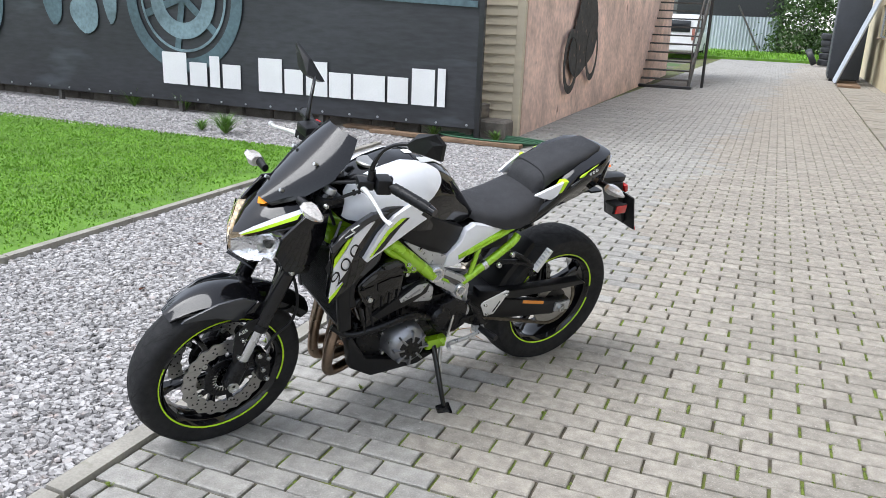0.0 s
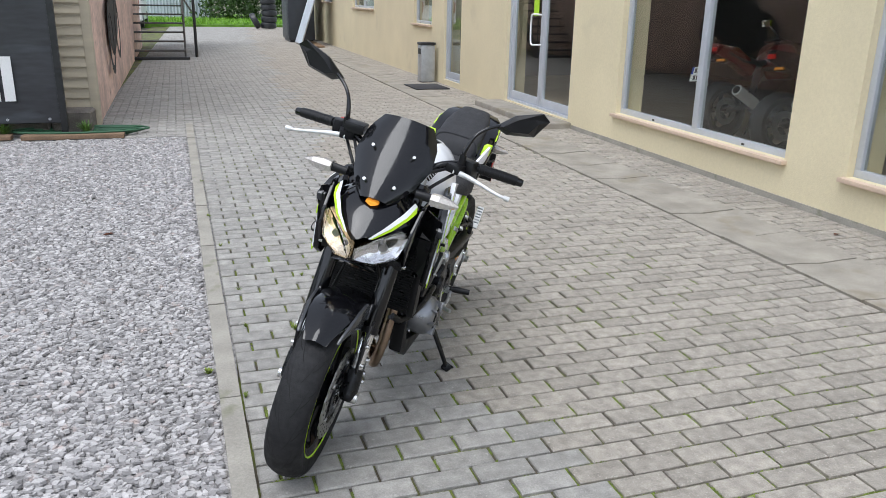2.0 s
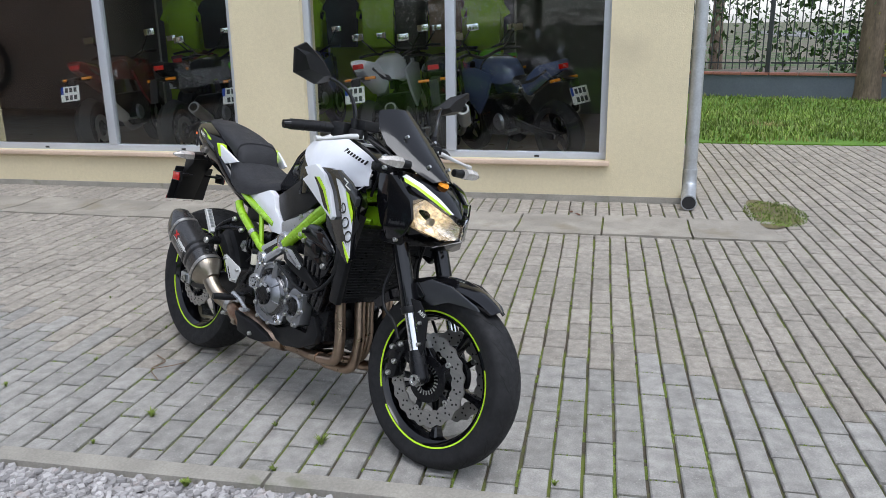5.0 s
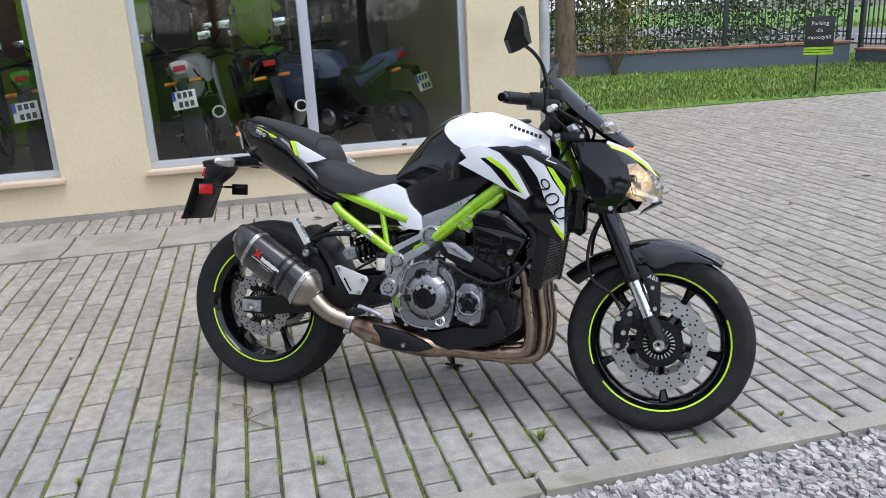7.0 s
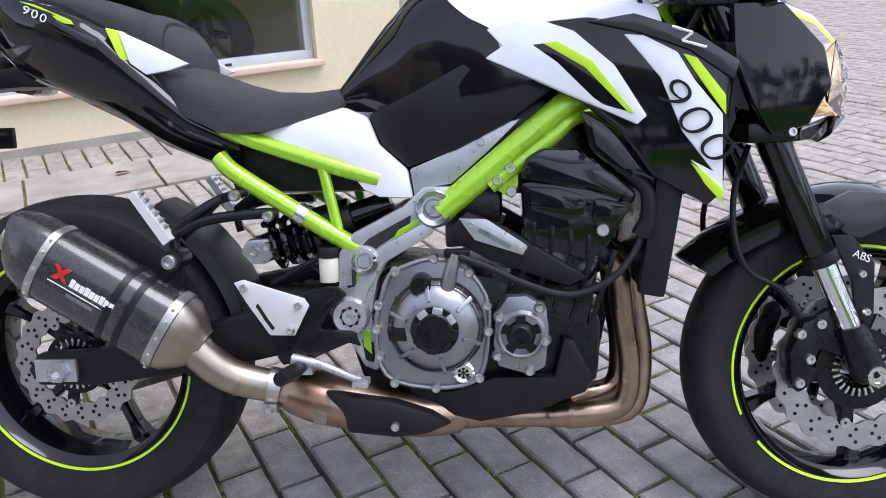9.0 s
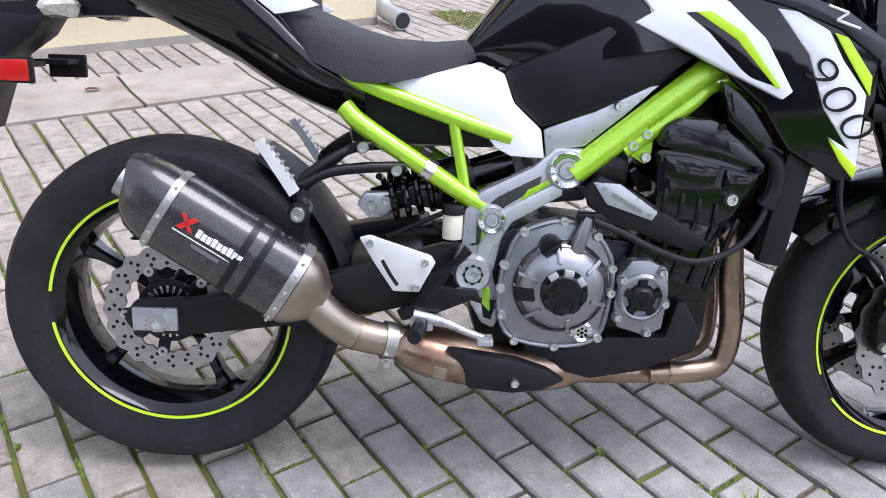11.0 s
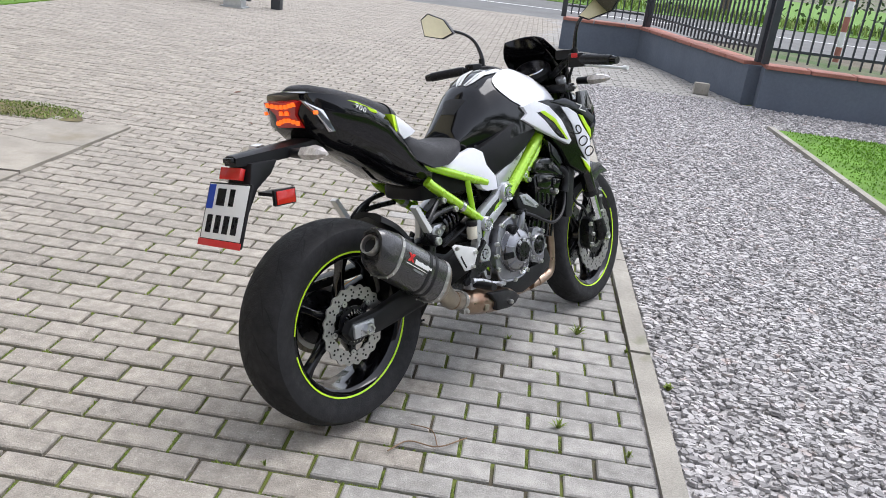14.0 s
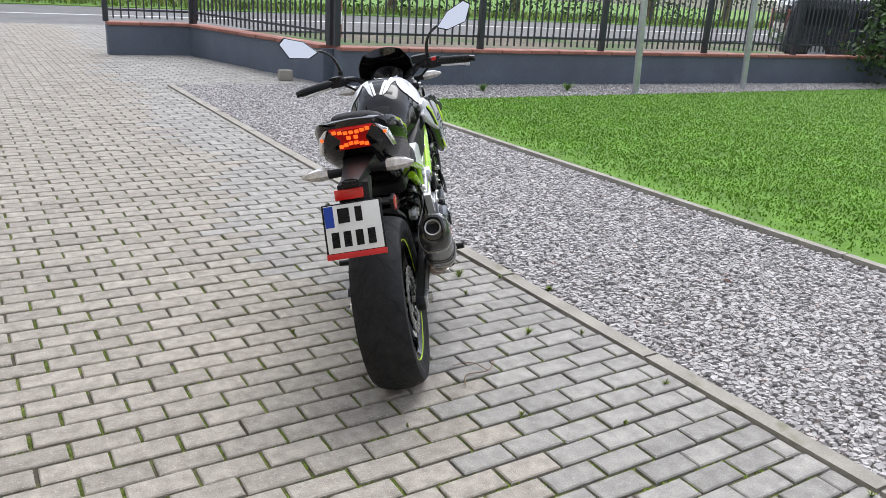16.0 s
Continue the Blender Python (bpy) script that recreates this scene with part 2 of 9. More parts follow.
def tube(pts, r, seg=12, steps=6, bm=None, flat=1.0):
    """A bent pipe along a smooth line; r may be one radius or one for each given point."""
    line = glide(pts, steps) if steps > 1 else [Vector(q) for q in pts]
    rs = [r] * len(line) if not isinstance(r, (list, tuple)) else [
        float(np.interp(i / steps if steps > 1 else i, range(len(r)), r)) for i in range(len(line))]
    own = bmesh.new()
    rings = []
    ref = Vector((0, 0, 1))
    for i, p in enumerate(line):
        d = (line[min(i + 1, len(line) - 1)] - line[max(i - 1, 0)]).normalized()
        if abs(d.dot(ref)) > 0.98:
            ref = Vector((0, 1, 0)) if abs(d.y) < 0.9 else Vector((1, 0, 0))
        u = d.cross(ref).normalized()
        w = u.cross(d).normalized()
        ref = w
        rings.append([own.verts.new(p + rs[i] * (math.cos(a) * u + flat * math.sin(a) * w)) for a in [2 * math.pi * k / seg for k in range(seg)]])
    for a, b in zip(rings, rings[1:]):
        for k in range(seg):
            own.faces.new((a[k], a[(k + 1) % seg], b[(k + 1) % seg], b[k]))
    own.faces.new(rings[0][::-1])
    own.faces.new(rings[-1])
    return merged(bm, own)


def lathe(profile, seg=64, bm=None, m=None, closed=False):
    """A turned form about the local y axis: profile of (radius, y)."""
    own = bmesh.new()
    rings = [[own.verts.new((r * math.cos(a), y, r * math.sin(a))) for a in [2 * math.pi * k / seg for k in range(seg)]] for r, y in profile]
    pairs = list(zip(rings, rings[1:])) + ([(rings[-1], rings[0])] if closed else [])
    for a, b in pairs:
        for k in range(seg):
            own.faces.new((a[k], a[(k + 1) % seg], b[(k + 1) % seg], b[k]))
    if not closed:
        own.faces.new(rings[0])
        own.faces.new(rings[-1][::-1])
    if m is not None:
        own.transform(m)
    return merged(bm, own)


def plate(outline, y0, y1, bev=0.003, bm=None, seg=2, round_=0, taper=None):
    """A solid of a side outline in (x, z), between y0 and y1."""
    pts = [Vector((x, 0, z)) for x, z in outline]
    if round_:
        n = len(pts)
        fine = []
        for i in range(n):
            a, b, c, d = pts[i - 1], pts[i], pts[(i + 1) % n], pts[(i + 2) % n]
            for k in range(round_):
                t = k / round_
                fine.append(0.5 * ((2 * b) + (c - a) * t + (2 * a - 5 * b + 4 * c - d) * t * t + (3 * b - a - 3 * c + d) * t ** 3))
        pts = fine
    own = bmesh.new()
    lo = [own.verts.new((p.x, y0, p.z)) for p in pts]
    hi = [own.verts.new((p.x, y1, p.z)) for p in pts]
    n = len(pts)
    own.faces.new(lo)
    own.faces.new(hi[::-1])
    for i in range(n):
        own.faces.new((lo[i], hi[i], hi[(i + 1) % n], lo[(i + 1) % n]))
    bmesh.ops.recalc_face_normals(own, faces=own.faces)
    if taper:
        cx = sum(p.x for p in pts) / n
        cz = sum(p.z for p in pts) / n
        for v in (hi if taper[1] > 0 else lo):
            v.co.x = cx + (v.co.x - cx) * taper[0]
            v.co.z = cz + (v.co.z - cz) * taper[0]
    bevel(own, bev, seg, 25)
    return merged(bm, own)


def loft(rings, cap=True, bm=None, closed=True):
    """A skin over rings of points, all with the same count."""
    own = bmesh.new()
    vs = [[own.verts.new(p) for p in r] for r in rings]
    n = len(vs[0])
    for a, b in zip(vs, vs[1:]):
        for k in range(n if closed else n - 1):
            own.faces.new((a[k], a[(k + 1) % n], b[(k + 1) % n], b[k]))
    if cap and closed:
        own.faces.new(vs[0][::-1])
        own.faces.new(vs[-1])
    return merged(bm, own)


def fast_mesh(name, verts, faces, mat, smooth=False):
    me = bpy.data.meshes.new(name)
    verts = np.asarray(verts, np.float32).reshape(-1, 3)
    faces = np.asarray(faces, np.int32)
    k = faces.shape[1]
    me.vertices.add(len(verts))
    me.vertices.foreach_set("co", verts.ravel())
    me.loops.add(faces.size)
    me.loops.foreach_set("vertex_index", faces.ravel())
    me.polygons.add(len(faces))
    me.polygons.foreach_set("loop_start", np.arange(0, faces.size, k, dtype=np.int32))
    me.update(calc_edges=True)
    me.validate()
    me.materials.append(mat)
    for p in me.polygons:
        p.use_smooth = smooth
    return me


def words(body, size, m, mat, name, parent, depth=0.002, squash=1.0, shear=0.0, thin=0.0):
    """Raised lettering in the built-in font, as a mesh."""
    cu = bpy.data.curves.new(name, "FONT")
    cu.body, cu.size, cu.extrude, cu.align_x, cu.align_y, cu.shear = body, size, depth / 2, "CENTER", "CENTER", shear
    cu.offset = -thin
    tmp = bpy.data.objects.new("tmp", cu)
    scene.collection.objects.link(tmp)
    me = bpy.data.meshes.new_from_object(tmp.evaluated_get(bpy.context.evaluated_depsgraph_get()))
    bpy.data.objects.remove(tmp)
    me.materials.clear()
    me.materials.append(mat)
    me.transform(Matrix.Diagonal((squash, 1, 1, 1)))
    ob = new(name, me)
    ob.parent = parent
    ob.matrix_basis = m
    return ob


# ================= the place =================
def kerb_x(y):
    return -0.980 - 0.030 * (y - 3.3)


def lawn_x(y):
    return -2.90 - 0.05 * (y - 0.5)


def sheet(x0, x1, y0, y1, z):
    bm = bmesh.new()
    bm.faces.new([bm.verts.new(p) for p in ((x0, y0, z), (x1, y0, z), (x1, y1, z), (x0, y1, z))])
    return bm


structure("ground", sheet(-900, 900, -900, 900, -0.075), M["soil"], "bare ground and rough grass reaching the horizon")
for y0_, y1_ in ((-12.6, -3.1), (-3.1, -1.5), (-1.5, 0.2), (0.2, 1.9), (1.9, 3.6), (3.6, 5.3), (5.3, 7.0), (7.0, 8.6), (8.6, 10.15), (10.15, 40.5)):
    x0_ = kerb_x((y0_ + y1_) / 2) - 0.04 if -3.2 < y0_ < 10 else -3.1
    structure("pavement_bed", box(x0_, 6.75, y0_, y1_, -0.074, -0.0135), M["joint"], "sand bed of the paving with mossy joints")
structure("gravel_bed", box(-16.5, -1.0, -3.1, 11.2, -0.074, -0.013), M["gravelbed"], "fine grit bed under the gravel")
structure("road", box(-120, 120, -20.5, -12.6, -0.074, -0.03), M["asphalt"], "grey asphalt street")
line = structure("road_marking", box(-120, 120, -16.6, -16.45, -0.03, -0.026), M["white"], "white centre line on the street")
structure("verge", box(-120, 120, -60, -20.5, -0.074, -0.01), M["lawnsoil"], "grass verge across the street")

# kerb between paving and gravel, stone by stone
kerb = thing("kerb", "concrete edging kerb between paving and gravel", "kerb", kind="structure")
y = -3.1
while y < 10.0:
    b = bmesh.new()
    ln = 0.99
    w = 0.078
    x0, x1 = kerb_x(y), kerb_x(y + ln)
    dz = random.uniform(-0.003, 0.004)
    vs = []
    for z in (-0.07, 0.010 + dz):
        for px, py in ((x0 - w, y + 0.004), (x0, y + 0.004), (x1, y + ln), (x1 - w, y + ln)):
            vs.append(b.verts.new((px, py, z)))
    for q in ((0, 3, 2, 1), (4, 5, 6, 7), (0, 1, 5, 4), (1, 2, 6, 5), (2, 3, 7, 6), (3, 0, 4, 7)):
        b.faces.new([vs[i] for i in q])
    bevel(b, 0.008, 2)
    part("kerb_stone", b, M["kerb"], kerb)
    y += 1.0
lawn_kerb = thing("lawn_edging", "narrow concrete edging along the lawn", "kerb", kind="structure")
y = -1.6
while y < 8.6:
    x0, x1 = lawn_x(y), lawn_x(y + 0.99)
    b = bmesh.new()
    vs = []
    for z in (-0.07, 0.03):
        for px, py in ((x0 - 0.06, y), (x0, y), (x1, y + 0.99), (x1 - 0.06, y + 0.99)):
            vs.append(b.verts.new((px, py, z)))
    for q in ((0, 3, 2, 1), (4, 5, 6, 7), (0, 1, 5, 4), (1, 2, 6, 5), (2, 3, 7, 6), (3, 0, 4, 7)):
        b.faces.new([vs[i] for i in q])
    bevel(b, 0.006, 2)
    part("kerb_stone", b, M["kerb"], lawn_kerb)
    y += 1.0

# lawns
bm = bmesh.new()
bm.faces.new([bm.verts.new(p) for p in ((lawn_x(-1.6) - 0.05, -1.6, 0.004), (lawn_x(8.6) - 0.05, 8.6, 0.004), (-16.5, 8.2, 0.004), (-16.5, -1.5, 0.004))])
structure("lawn_soil", bm, M["lawnsoil"], "green turf base of the mown lawn")
structure("side_lawn_soil", box(6.75, 16, -9.5, 3.5, -0.074, 0.006), M["lawnsoil"], "turf base beside the yard")
structure("far_lawn_soil", box(-12, 14, 40.5, 62, -0.074, 0.1), M["lawnsoil"], "turf base behind the yard")


def grass(name, label, spots, height, mat, width=0.005):
    """Blades at the given places, each a bent two-part strip."""
    n = len(spots)
    rng = np.random.default_rng(len(name))
    a = rng.uniform(0, 2 * np.pi, n)
    h = height * rng.uniform(0.5, 1.25, n)
    lean = rng.uniform(0.1, 0.8, n) * h
    d = np.stack([np.cos(a), np.sin(a), 0 * a], 1)
    s = np.stack([-np.sin(a), np.cos(a), 0 * a], 1) * (width * rng.uniform(0.7, 1.4, n))[:, None]
    up = np.array([0, 0, 1.0])
    mid = spots + d * (lean * 0.35)[:, None] + up * (h * 0.6)[:, None]
    tip = spots + d * lean[:, None] + up * h[:, None]
    v = np.stack([spots - s, spots + s, mid + s * 0.8, mid - s * 0.8, tip], 1)
    base = np.arange(n)[:, None] * 5
    tris = np.concatenate([base + [0, 1, 2], base + [0, 2, 3], base + [3, 2, 4]], 1).reshape(-1, 3)
    me = fast_mesh(name, v.reshape(-1, 3), tris, mat)
    return tagged(new(name, me), label, "grass", "", "stuff")


rng = np.random.default_rng(5)
n = 170000
py = rng.uniform(-1.6, 8.6, n)
px = -rng.triangular(0, 0.6, 13.0, n)
sp = np.stack([lawn_x(py) - 0.065 + px, py, 0 * py], 1)
sp = sp[sp[:, 0] > -16.4]
grass("lawn_grass", "short bright green mown lawn grass", sp, 0.022, M["grass"], 0.006)
n = 45000
sp = np.stack([6.75 + rng.triangular(0, 0.5, 8.5, n), rng.uniform(-9, 3.4, n), 0 * rng.uniform(0, 1, n)], 1)
sp[:, 0] += 0.12 * np.sin(sp[:, 1] * 3) + 0.08 * np.sin(sp[:, 1] * 7.7)
grass("rough_grass", "rough yellowing grass beside the paved yard", sp, 0.07, M["grass_dry"], 0.008)
n = 20000
sp = np.stack([rng.uniform(-12, 14, n), rng.uniform(40.5, 56, n), 0.1 + 0 * rng.uniform(0, 1, n)], 1)
grass("far_grass", "bright grass at the end of the yard", sp, 0.14, M["grass"], 0.02)
n = 9000
sp = np.stack([rng.uniform(-60, 30, n), rng.uniform(-26, -20.6, n), 0 * rng.uniform(0, 1, n)], 1)
grass("verge_grass", "grass verge across the street", sp, 0.25, M["grass_dry"], 0.03)


def stones(name, label, spots, size, mat, seed):
    """Broken stones: flat, angular chips with a smaller, uneven upper face, lying nearly level."""
    r = np.random.default_rng(seed)
    n = len(spots)
    ang = (np.arange(5) * 2 * np.pi / 5)[None] + r.uniform(-0.42, 0.42, (n, 5)) + r.uniform(0, 6.28, (n, 1))
    rad = r.uniform(0.72, 1.0, (n, 5))
    long = r.uniform(0.9, 1.35, (n, 1))
    ring = np.stack([rad * np.cos(ang) * long, rad * np.sin(ang) / long, 0 * ang], 2)
    low, high = ring.copy(), ring * r.uniform(0.70, 0.92, (n, 5, 1))
    low[:, :, 2] = -0.38
    high[:, :, 2] = r.uniform(0.12, 0.34, (n, 5))
    c = np.concatenate([low, high], 1) * (size * r.uniform(0.5, 1.15, (n, 1, 1)))
    tilt = r.normal(0, 0.15, (n, 2))
    c[:, :, 2] += c[:, :, 0] * tilt[:, :1] + c[:, :, 1] * tilt[:, 1:]
    c += spots[:, None]
    quads = [[k, (k + 1) % 5, 5 + (k + 1) % 5, 5 + k] for k in range(5)]
    tris = np.array([t for q in quads for t in ([q[0], q[1], q[2]], [q[0], q[2], q[3]])] + [[5, 6, 7], [5, 7, 8], [5, 8, 9]])
    f = (np.arange(n)[:, None, None] * 10 + tris[None]).reshape(-1, 3)
    me = fast_mesh(name, c.reshape(-1, 3), f, mat)
    return tagged(new(name, me), label, "gravel", "", "stuff")


def strip(n, y0, y1, fx0, fx1, z=0.0):
    yy = rng.uniform(y0, y1, n)
    xx = fx0(yy) + rng.uniform(0, 1, n) * (fx1(yy) - fx0(yy))
    return np.stack([xx, yy, z + rng.uniform(-0.009, 0.003, n)], 1)


main = strip(98000, -3.1, 10.0, lambda q: lawn_x(q) + 0.012, lambda q: kerb_x(q) - 0.095)
stones("gravel_strip", "loose grey crushed granite gravel between lawn and paving", main, 0.0195, M["gravel"], 3)
far = strip(12000, 8.6, 10.3, lambda q: -11 + 0 * q, lambda q: lawn_x(q) + 0.02)
stones("gravel_by_banner", "grey crushed gravel along the building", far, 0.023, M["gravel"], 4)
near = strip(14000, -3.0, -1.6, lambda q: -14 + 0 * q, lambda q: lawn_x(q) + 0.02)
stones("gravel_by_fence", "grey crushed gravel along the fence wall", near, 0.023, M["gravel"], 6)

# ---- the shop building with its cream facade; local y runs along it, local x into it ----
FM = pose(3.315, 2.36, 0, 0, 0, 0.9)


def wall_with_holes(length, height, thick, holes, z0=-0.07):
    """A wall along y with rectangular holes (y0, y1, z0, z1)."""
    ys = sorted({0, length, *[h[0] for h in holes], *[h[1] for h in holes]})
    zs = sorted({z0, height, *[h[2] for h in holes], *[h[3] for h in holes]})
    bm = bmesh.new()
    grid = {}

    def vert(x, y, z):
        k = (x, round(y, 4), round(z, 4))
        if k not in grid:
            grid[k] = bm.verts.new(k)
        return grid[k]

    def solid(i, j):
        if i < 0 or j < 0 or i >= len(ys) - 1 or j >= len(zs) - 1:
            return False
        cy, cz = (ys[i] + ys[i + 1]) / 2, (zs[j] + zs[j + 1]) / 2
        return not any(h[0] < cy < h[1] and h[2] < cz < h[3] for h in holes)

    for i in range(len(ys) - 1):
        for j in range(len(zs) - 1):
            if not solid(i, j):
                continue
            a, b, c, d = ys[i], ys[i + 1], zs[j], zs[j + 1]
            for x in (0, thick):
                bm.faces.new([vert(x, a, c), vert(x, b, c), vert(x, b, d), vert(x, a, d)])
            for (di, dj, e) in ((-1, 0, ((a, c), (a, d))), (1, 0, ((b, c), (b, d))), (0, -1, ((a, c), (b, c))), (0, 1, ((a, d), (b, d)))):
                if not solid(i + di, j + dj):
                    (p, q), (r, s) = e
                    bm.faces.new([vert(0, p, q), vert(0, r, s), vert(thick, r, s), vert(thick, p, q)])
    return bm


WIN = [(0.60, 3.12), (3.75, 6.39)]            # the two shop windows
DOOR = (7.52, 9.62)
HOLES = [(a, b, 0.33, 2.75) for a, b in WIN] + [(DOOR[0], DOOR[1], 0.09, 2.45), (11.65, 12.6, 0.09, 2.3), (13.35, 14.6, 1.0, 2.2),
                                                 (18.2, 20.8, 1.2, 2.2), (24.0, 26.0, 1.3, 2.2)]
structure("wall_east", wall_with_holes(29.5, 4.2, 0.32, HOLES), M["render"], "cream plastered facade of the shop", FM)
structure("wall_south", box(0, 9.0, -0.004, 0.3, -0.07, 4.2, m=pose(0.0, 0, 0)), M["render"], "cream plastered end wall of the shop", FM @ pose(0.322, 0, 0))
structure("roof", box(-0.25, 9.4, -0.2, 29.8, 4.2, 4.45), M["darksteel"], "flat roof edge of the shop", FM)
structure("shop_floor", box(0.32, 9.0, 0.3, 29.3, -0.06, 0.1), M["shopfloor"], "brown tiled shop floor", FM)
structure("shop_ceiling", box(0.32, 9.0, 0.3, 29.3, 3.0, 3.1), M["shopwall"], "grey shop ceiling", FM)
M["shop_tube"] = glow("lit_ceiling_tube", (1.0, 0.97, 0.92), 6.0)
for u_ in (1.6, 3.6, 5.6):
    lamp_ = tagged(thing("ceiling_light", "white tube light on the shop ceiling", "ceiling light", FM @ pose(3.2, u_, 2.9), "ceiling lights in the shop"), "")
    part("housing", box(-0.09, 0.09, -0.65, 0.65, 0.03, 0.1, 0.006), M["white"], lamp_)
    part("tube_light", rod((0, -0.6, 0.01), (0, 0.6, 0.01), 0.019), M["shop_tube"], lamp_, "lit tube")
structure("shop_back_wall", box(5.6, 5.75, 0.3, 13, 0.1, 3.0), M["shopwall"], "grey rear wall of the showroom", FM)
structure("shop_partition", box(0.32, 5.6, 12.85, 13, 0.1, 3.0), M["shopwall"], "grey partition wall", FM)
structure("baseboard", box(-0.012, 0.0, 0.0, 7.5, -0.05, 0.045), M["kerb"], "grey plinth skim at the foot of the facade", FM)


def window(name, y0, y1, z0, z1, mull, label, sill=True):
    w = tagged(thing(name, label, "window", FM, kind="structure"), "")
    fr = 0.055
    d0, d1 = 0.06, 0.12
    part("frame_rail", box(d0, d1, y0, y1, z0, z0 + fr, 0.004), M["alu"], w)
    part("frame_rail", box(d0, d1, y0, y1, z1 - fr, z1, 0.004), M["alu"], w)
    for yy in (y0, y1 - fr):
        part("frame_stile", box(d0, d1, yy, yy + fr, z0 + fr, z1 - fr, 0.004), M["alu"], w)
    edges = [y0 + fr] + [q for mm in mull for q in (mm - 0.04, mm + 0.04)] + [y1 - fr]
    for mm in mull:
        part("mullion", box(d0 - 0.01, d1, mm - 0.04, mm + 0.04, z0 + fr, z1 - fr, 0.004), M["alu"], w)
    for a, b in zip(edges[::2], edges[1::2]):
        bm = box(0.086, 0.092, a - 0.01, b + 0.01, z0 + fr - 0.01, z1 - fr + 0.01)
        pane = part("pane", bm, M["glass"], w, smooth=False)
        pane.visible_shadow = False
    if sill:
        part("sill", box(-0.055, 0.06, y0 - 0.03, y1 + 0.03, z0 - 0.035, z0 - 0.001, 0.006), M["sill"], w, "pinkish stone sill")
        for q in (0.22, 0.75):
            part("drain_cap", box(d0 - 0.006, d0, y0 + q * (y1 - y0) - 0.02, y0 + q * (y1 - y0) + 0.02, z0 + 0.012, z0 + 0.03, 0.003), M["blacksteel"], w)
    return w


window("window_1", *WIN[0], 0.33, 2.75, [1.87], "large shop window with silver aluminium frame and stone sill")
window("window_2", *WIN[1], 0.33, 2.75, [5.03], "large shop window with silver aluminium frame and stone sill")
window("window_3", 13.35, 14.6, 1.0, 2.2, [], "small window with pale frame and sill")
window("window_4", 18.2, 20.8, 1.2, 2.2, [19.5], "small window with pale frame and sill")
window("window_5", 24.0, 26.0, 1.3, 2.2, [], "small window with pale frame and sill")


def glass_door(name, y0, y1, z0, z1, mid, label):
    w = thing(name, label, "door", FM, kind="structure")
    for yy in (y0, y1 - 0.06):
        part("jamb", box(0.05, 0.13, yy, yy + 0.06, z0, z1, 0.004), M["alu"], w)
    part("threshold", box(0.03, 0.15, y0 + 0.06, y1 - 0.06, z0, z0 + 0.03, 0.004), M["alu"], w)
    part("head_rail", box(0.05, 0.13, y0 + 0.06, y1 - 0.06, z1 - 0.07, z1, 0.004), M["alu"], w)
    stops = [y0 + 0.06] + ([mid] if mid else []) + [y1 - 0.06]
    for a, b in zip(stops, stops[1:]):
        leaf = part("door_leaf", box(0.065, 0.115, a + 0.004, a + 0.075, z0 + 0.034, z1 - 0.074, 0.004), M["alu"], w, "silver aluminium door leaf")
        part("stile", box(0.065, 0.115, b - 0.075, b - 0.004, z0 + 0.034, z1 - 0.074, 0.004), M["alu"], leaf)
        part("rail", box(0.066, 0.114, a + 0.075, b - 0.075, z0 + 0.034, z0 + 0.14, 0.004), M["alu"], leaf)
        pane = part("pane", box(0.088, 0.094, a + 0.07, b - 0.07, z0 + 0.135, z1 - 0.08), M["glass"], leaf, smooth=False)
        pane.visible_shadow = False
    if mid:
        part("handle", tube([(0.065, mid + 0.05, 0.92), (0.0, mid + 0.05, 0.92), (-0.02, mid + 0.16, 0.92), (-0.02, mid + 0.2, 1.0), (-0.02, mid + 0.2, 1.22),
                             (-0.02, mid + 0.16, 1.3), (0.065, mid + 0.06, 1.3)], 0.012), M["white"], w, "white pull handle")
        part("notice", box(0.082, 0.086, mid + 0.2, mid + 0.36, 1.28, 1.5), M["lime"], w, "green notice")
    return w


glass_door("door_1", *DOOR, 0.09, 2.45, 8.52, "double glazed shop door with silver frame")
glass_door("door_2", 11.65, 12.6, 0.09, 2.3, None, "single glazed door with silver frame")
structure("doorstep", box(-0.4, 0.05, DOOR[0] - 0.1, DOOR[1] + 0.15, -0.05, 0.07, 0.02), M["slab"], "low concrete doorstep", FM)

# down pipe with its shoe
pipe = thing("downpipe", "galvanised steel downpipe on the building corner", "downpipe", FM @ pose(0.075, -0.064, 0))
part("pipe", rod((0, 0, 0.22), (0, 0, 4.2), 0.05), M["zinc"], pipe)
part("shoe", tube([(0, 0, 0.27), (0, 0, 0.21), (-0.02, 0, 0.13), (-0.10, 0.008, 0.088), (-0.22, 0.018, 0.074), (-0.345, 0.028, 0.066)], 0.056, 24), M["zinc"], pipe)
part("shoe_rim", tube([(-0.333, 0.027, 0.067), (-0.349, 0.0285, 0.0657)], 0.0595, 24, steps=1), M["zinc"], pipe)
# black disc on the capped end shows the shade inside the shoe
part("shoe_mouth", tube([(-0.340, 0.0275, 0.0663), (-0.3505, 0.0286, 0.0656)], 0.051, 24, steps=1), M["blacksteel"], pipe)
for z in (0.25, 1.2, 2.6):
    part("pipe_bracket", lathe([(0.05, -0.012), (0.056, -0.012), (0.056, 0.012), (0.05, 0.012)], 24, m=pose(0, 0, z, 90)), M["zinc"], pipe)

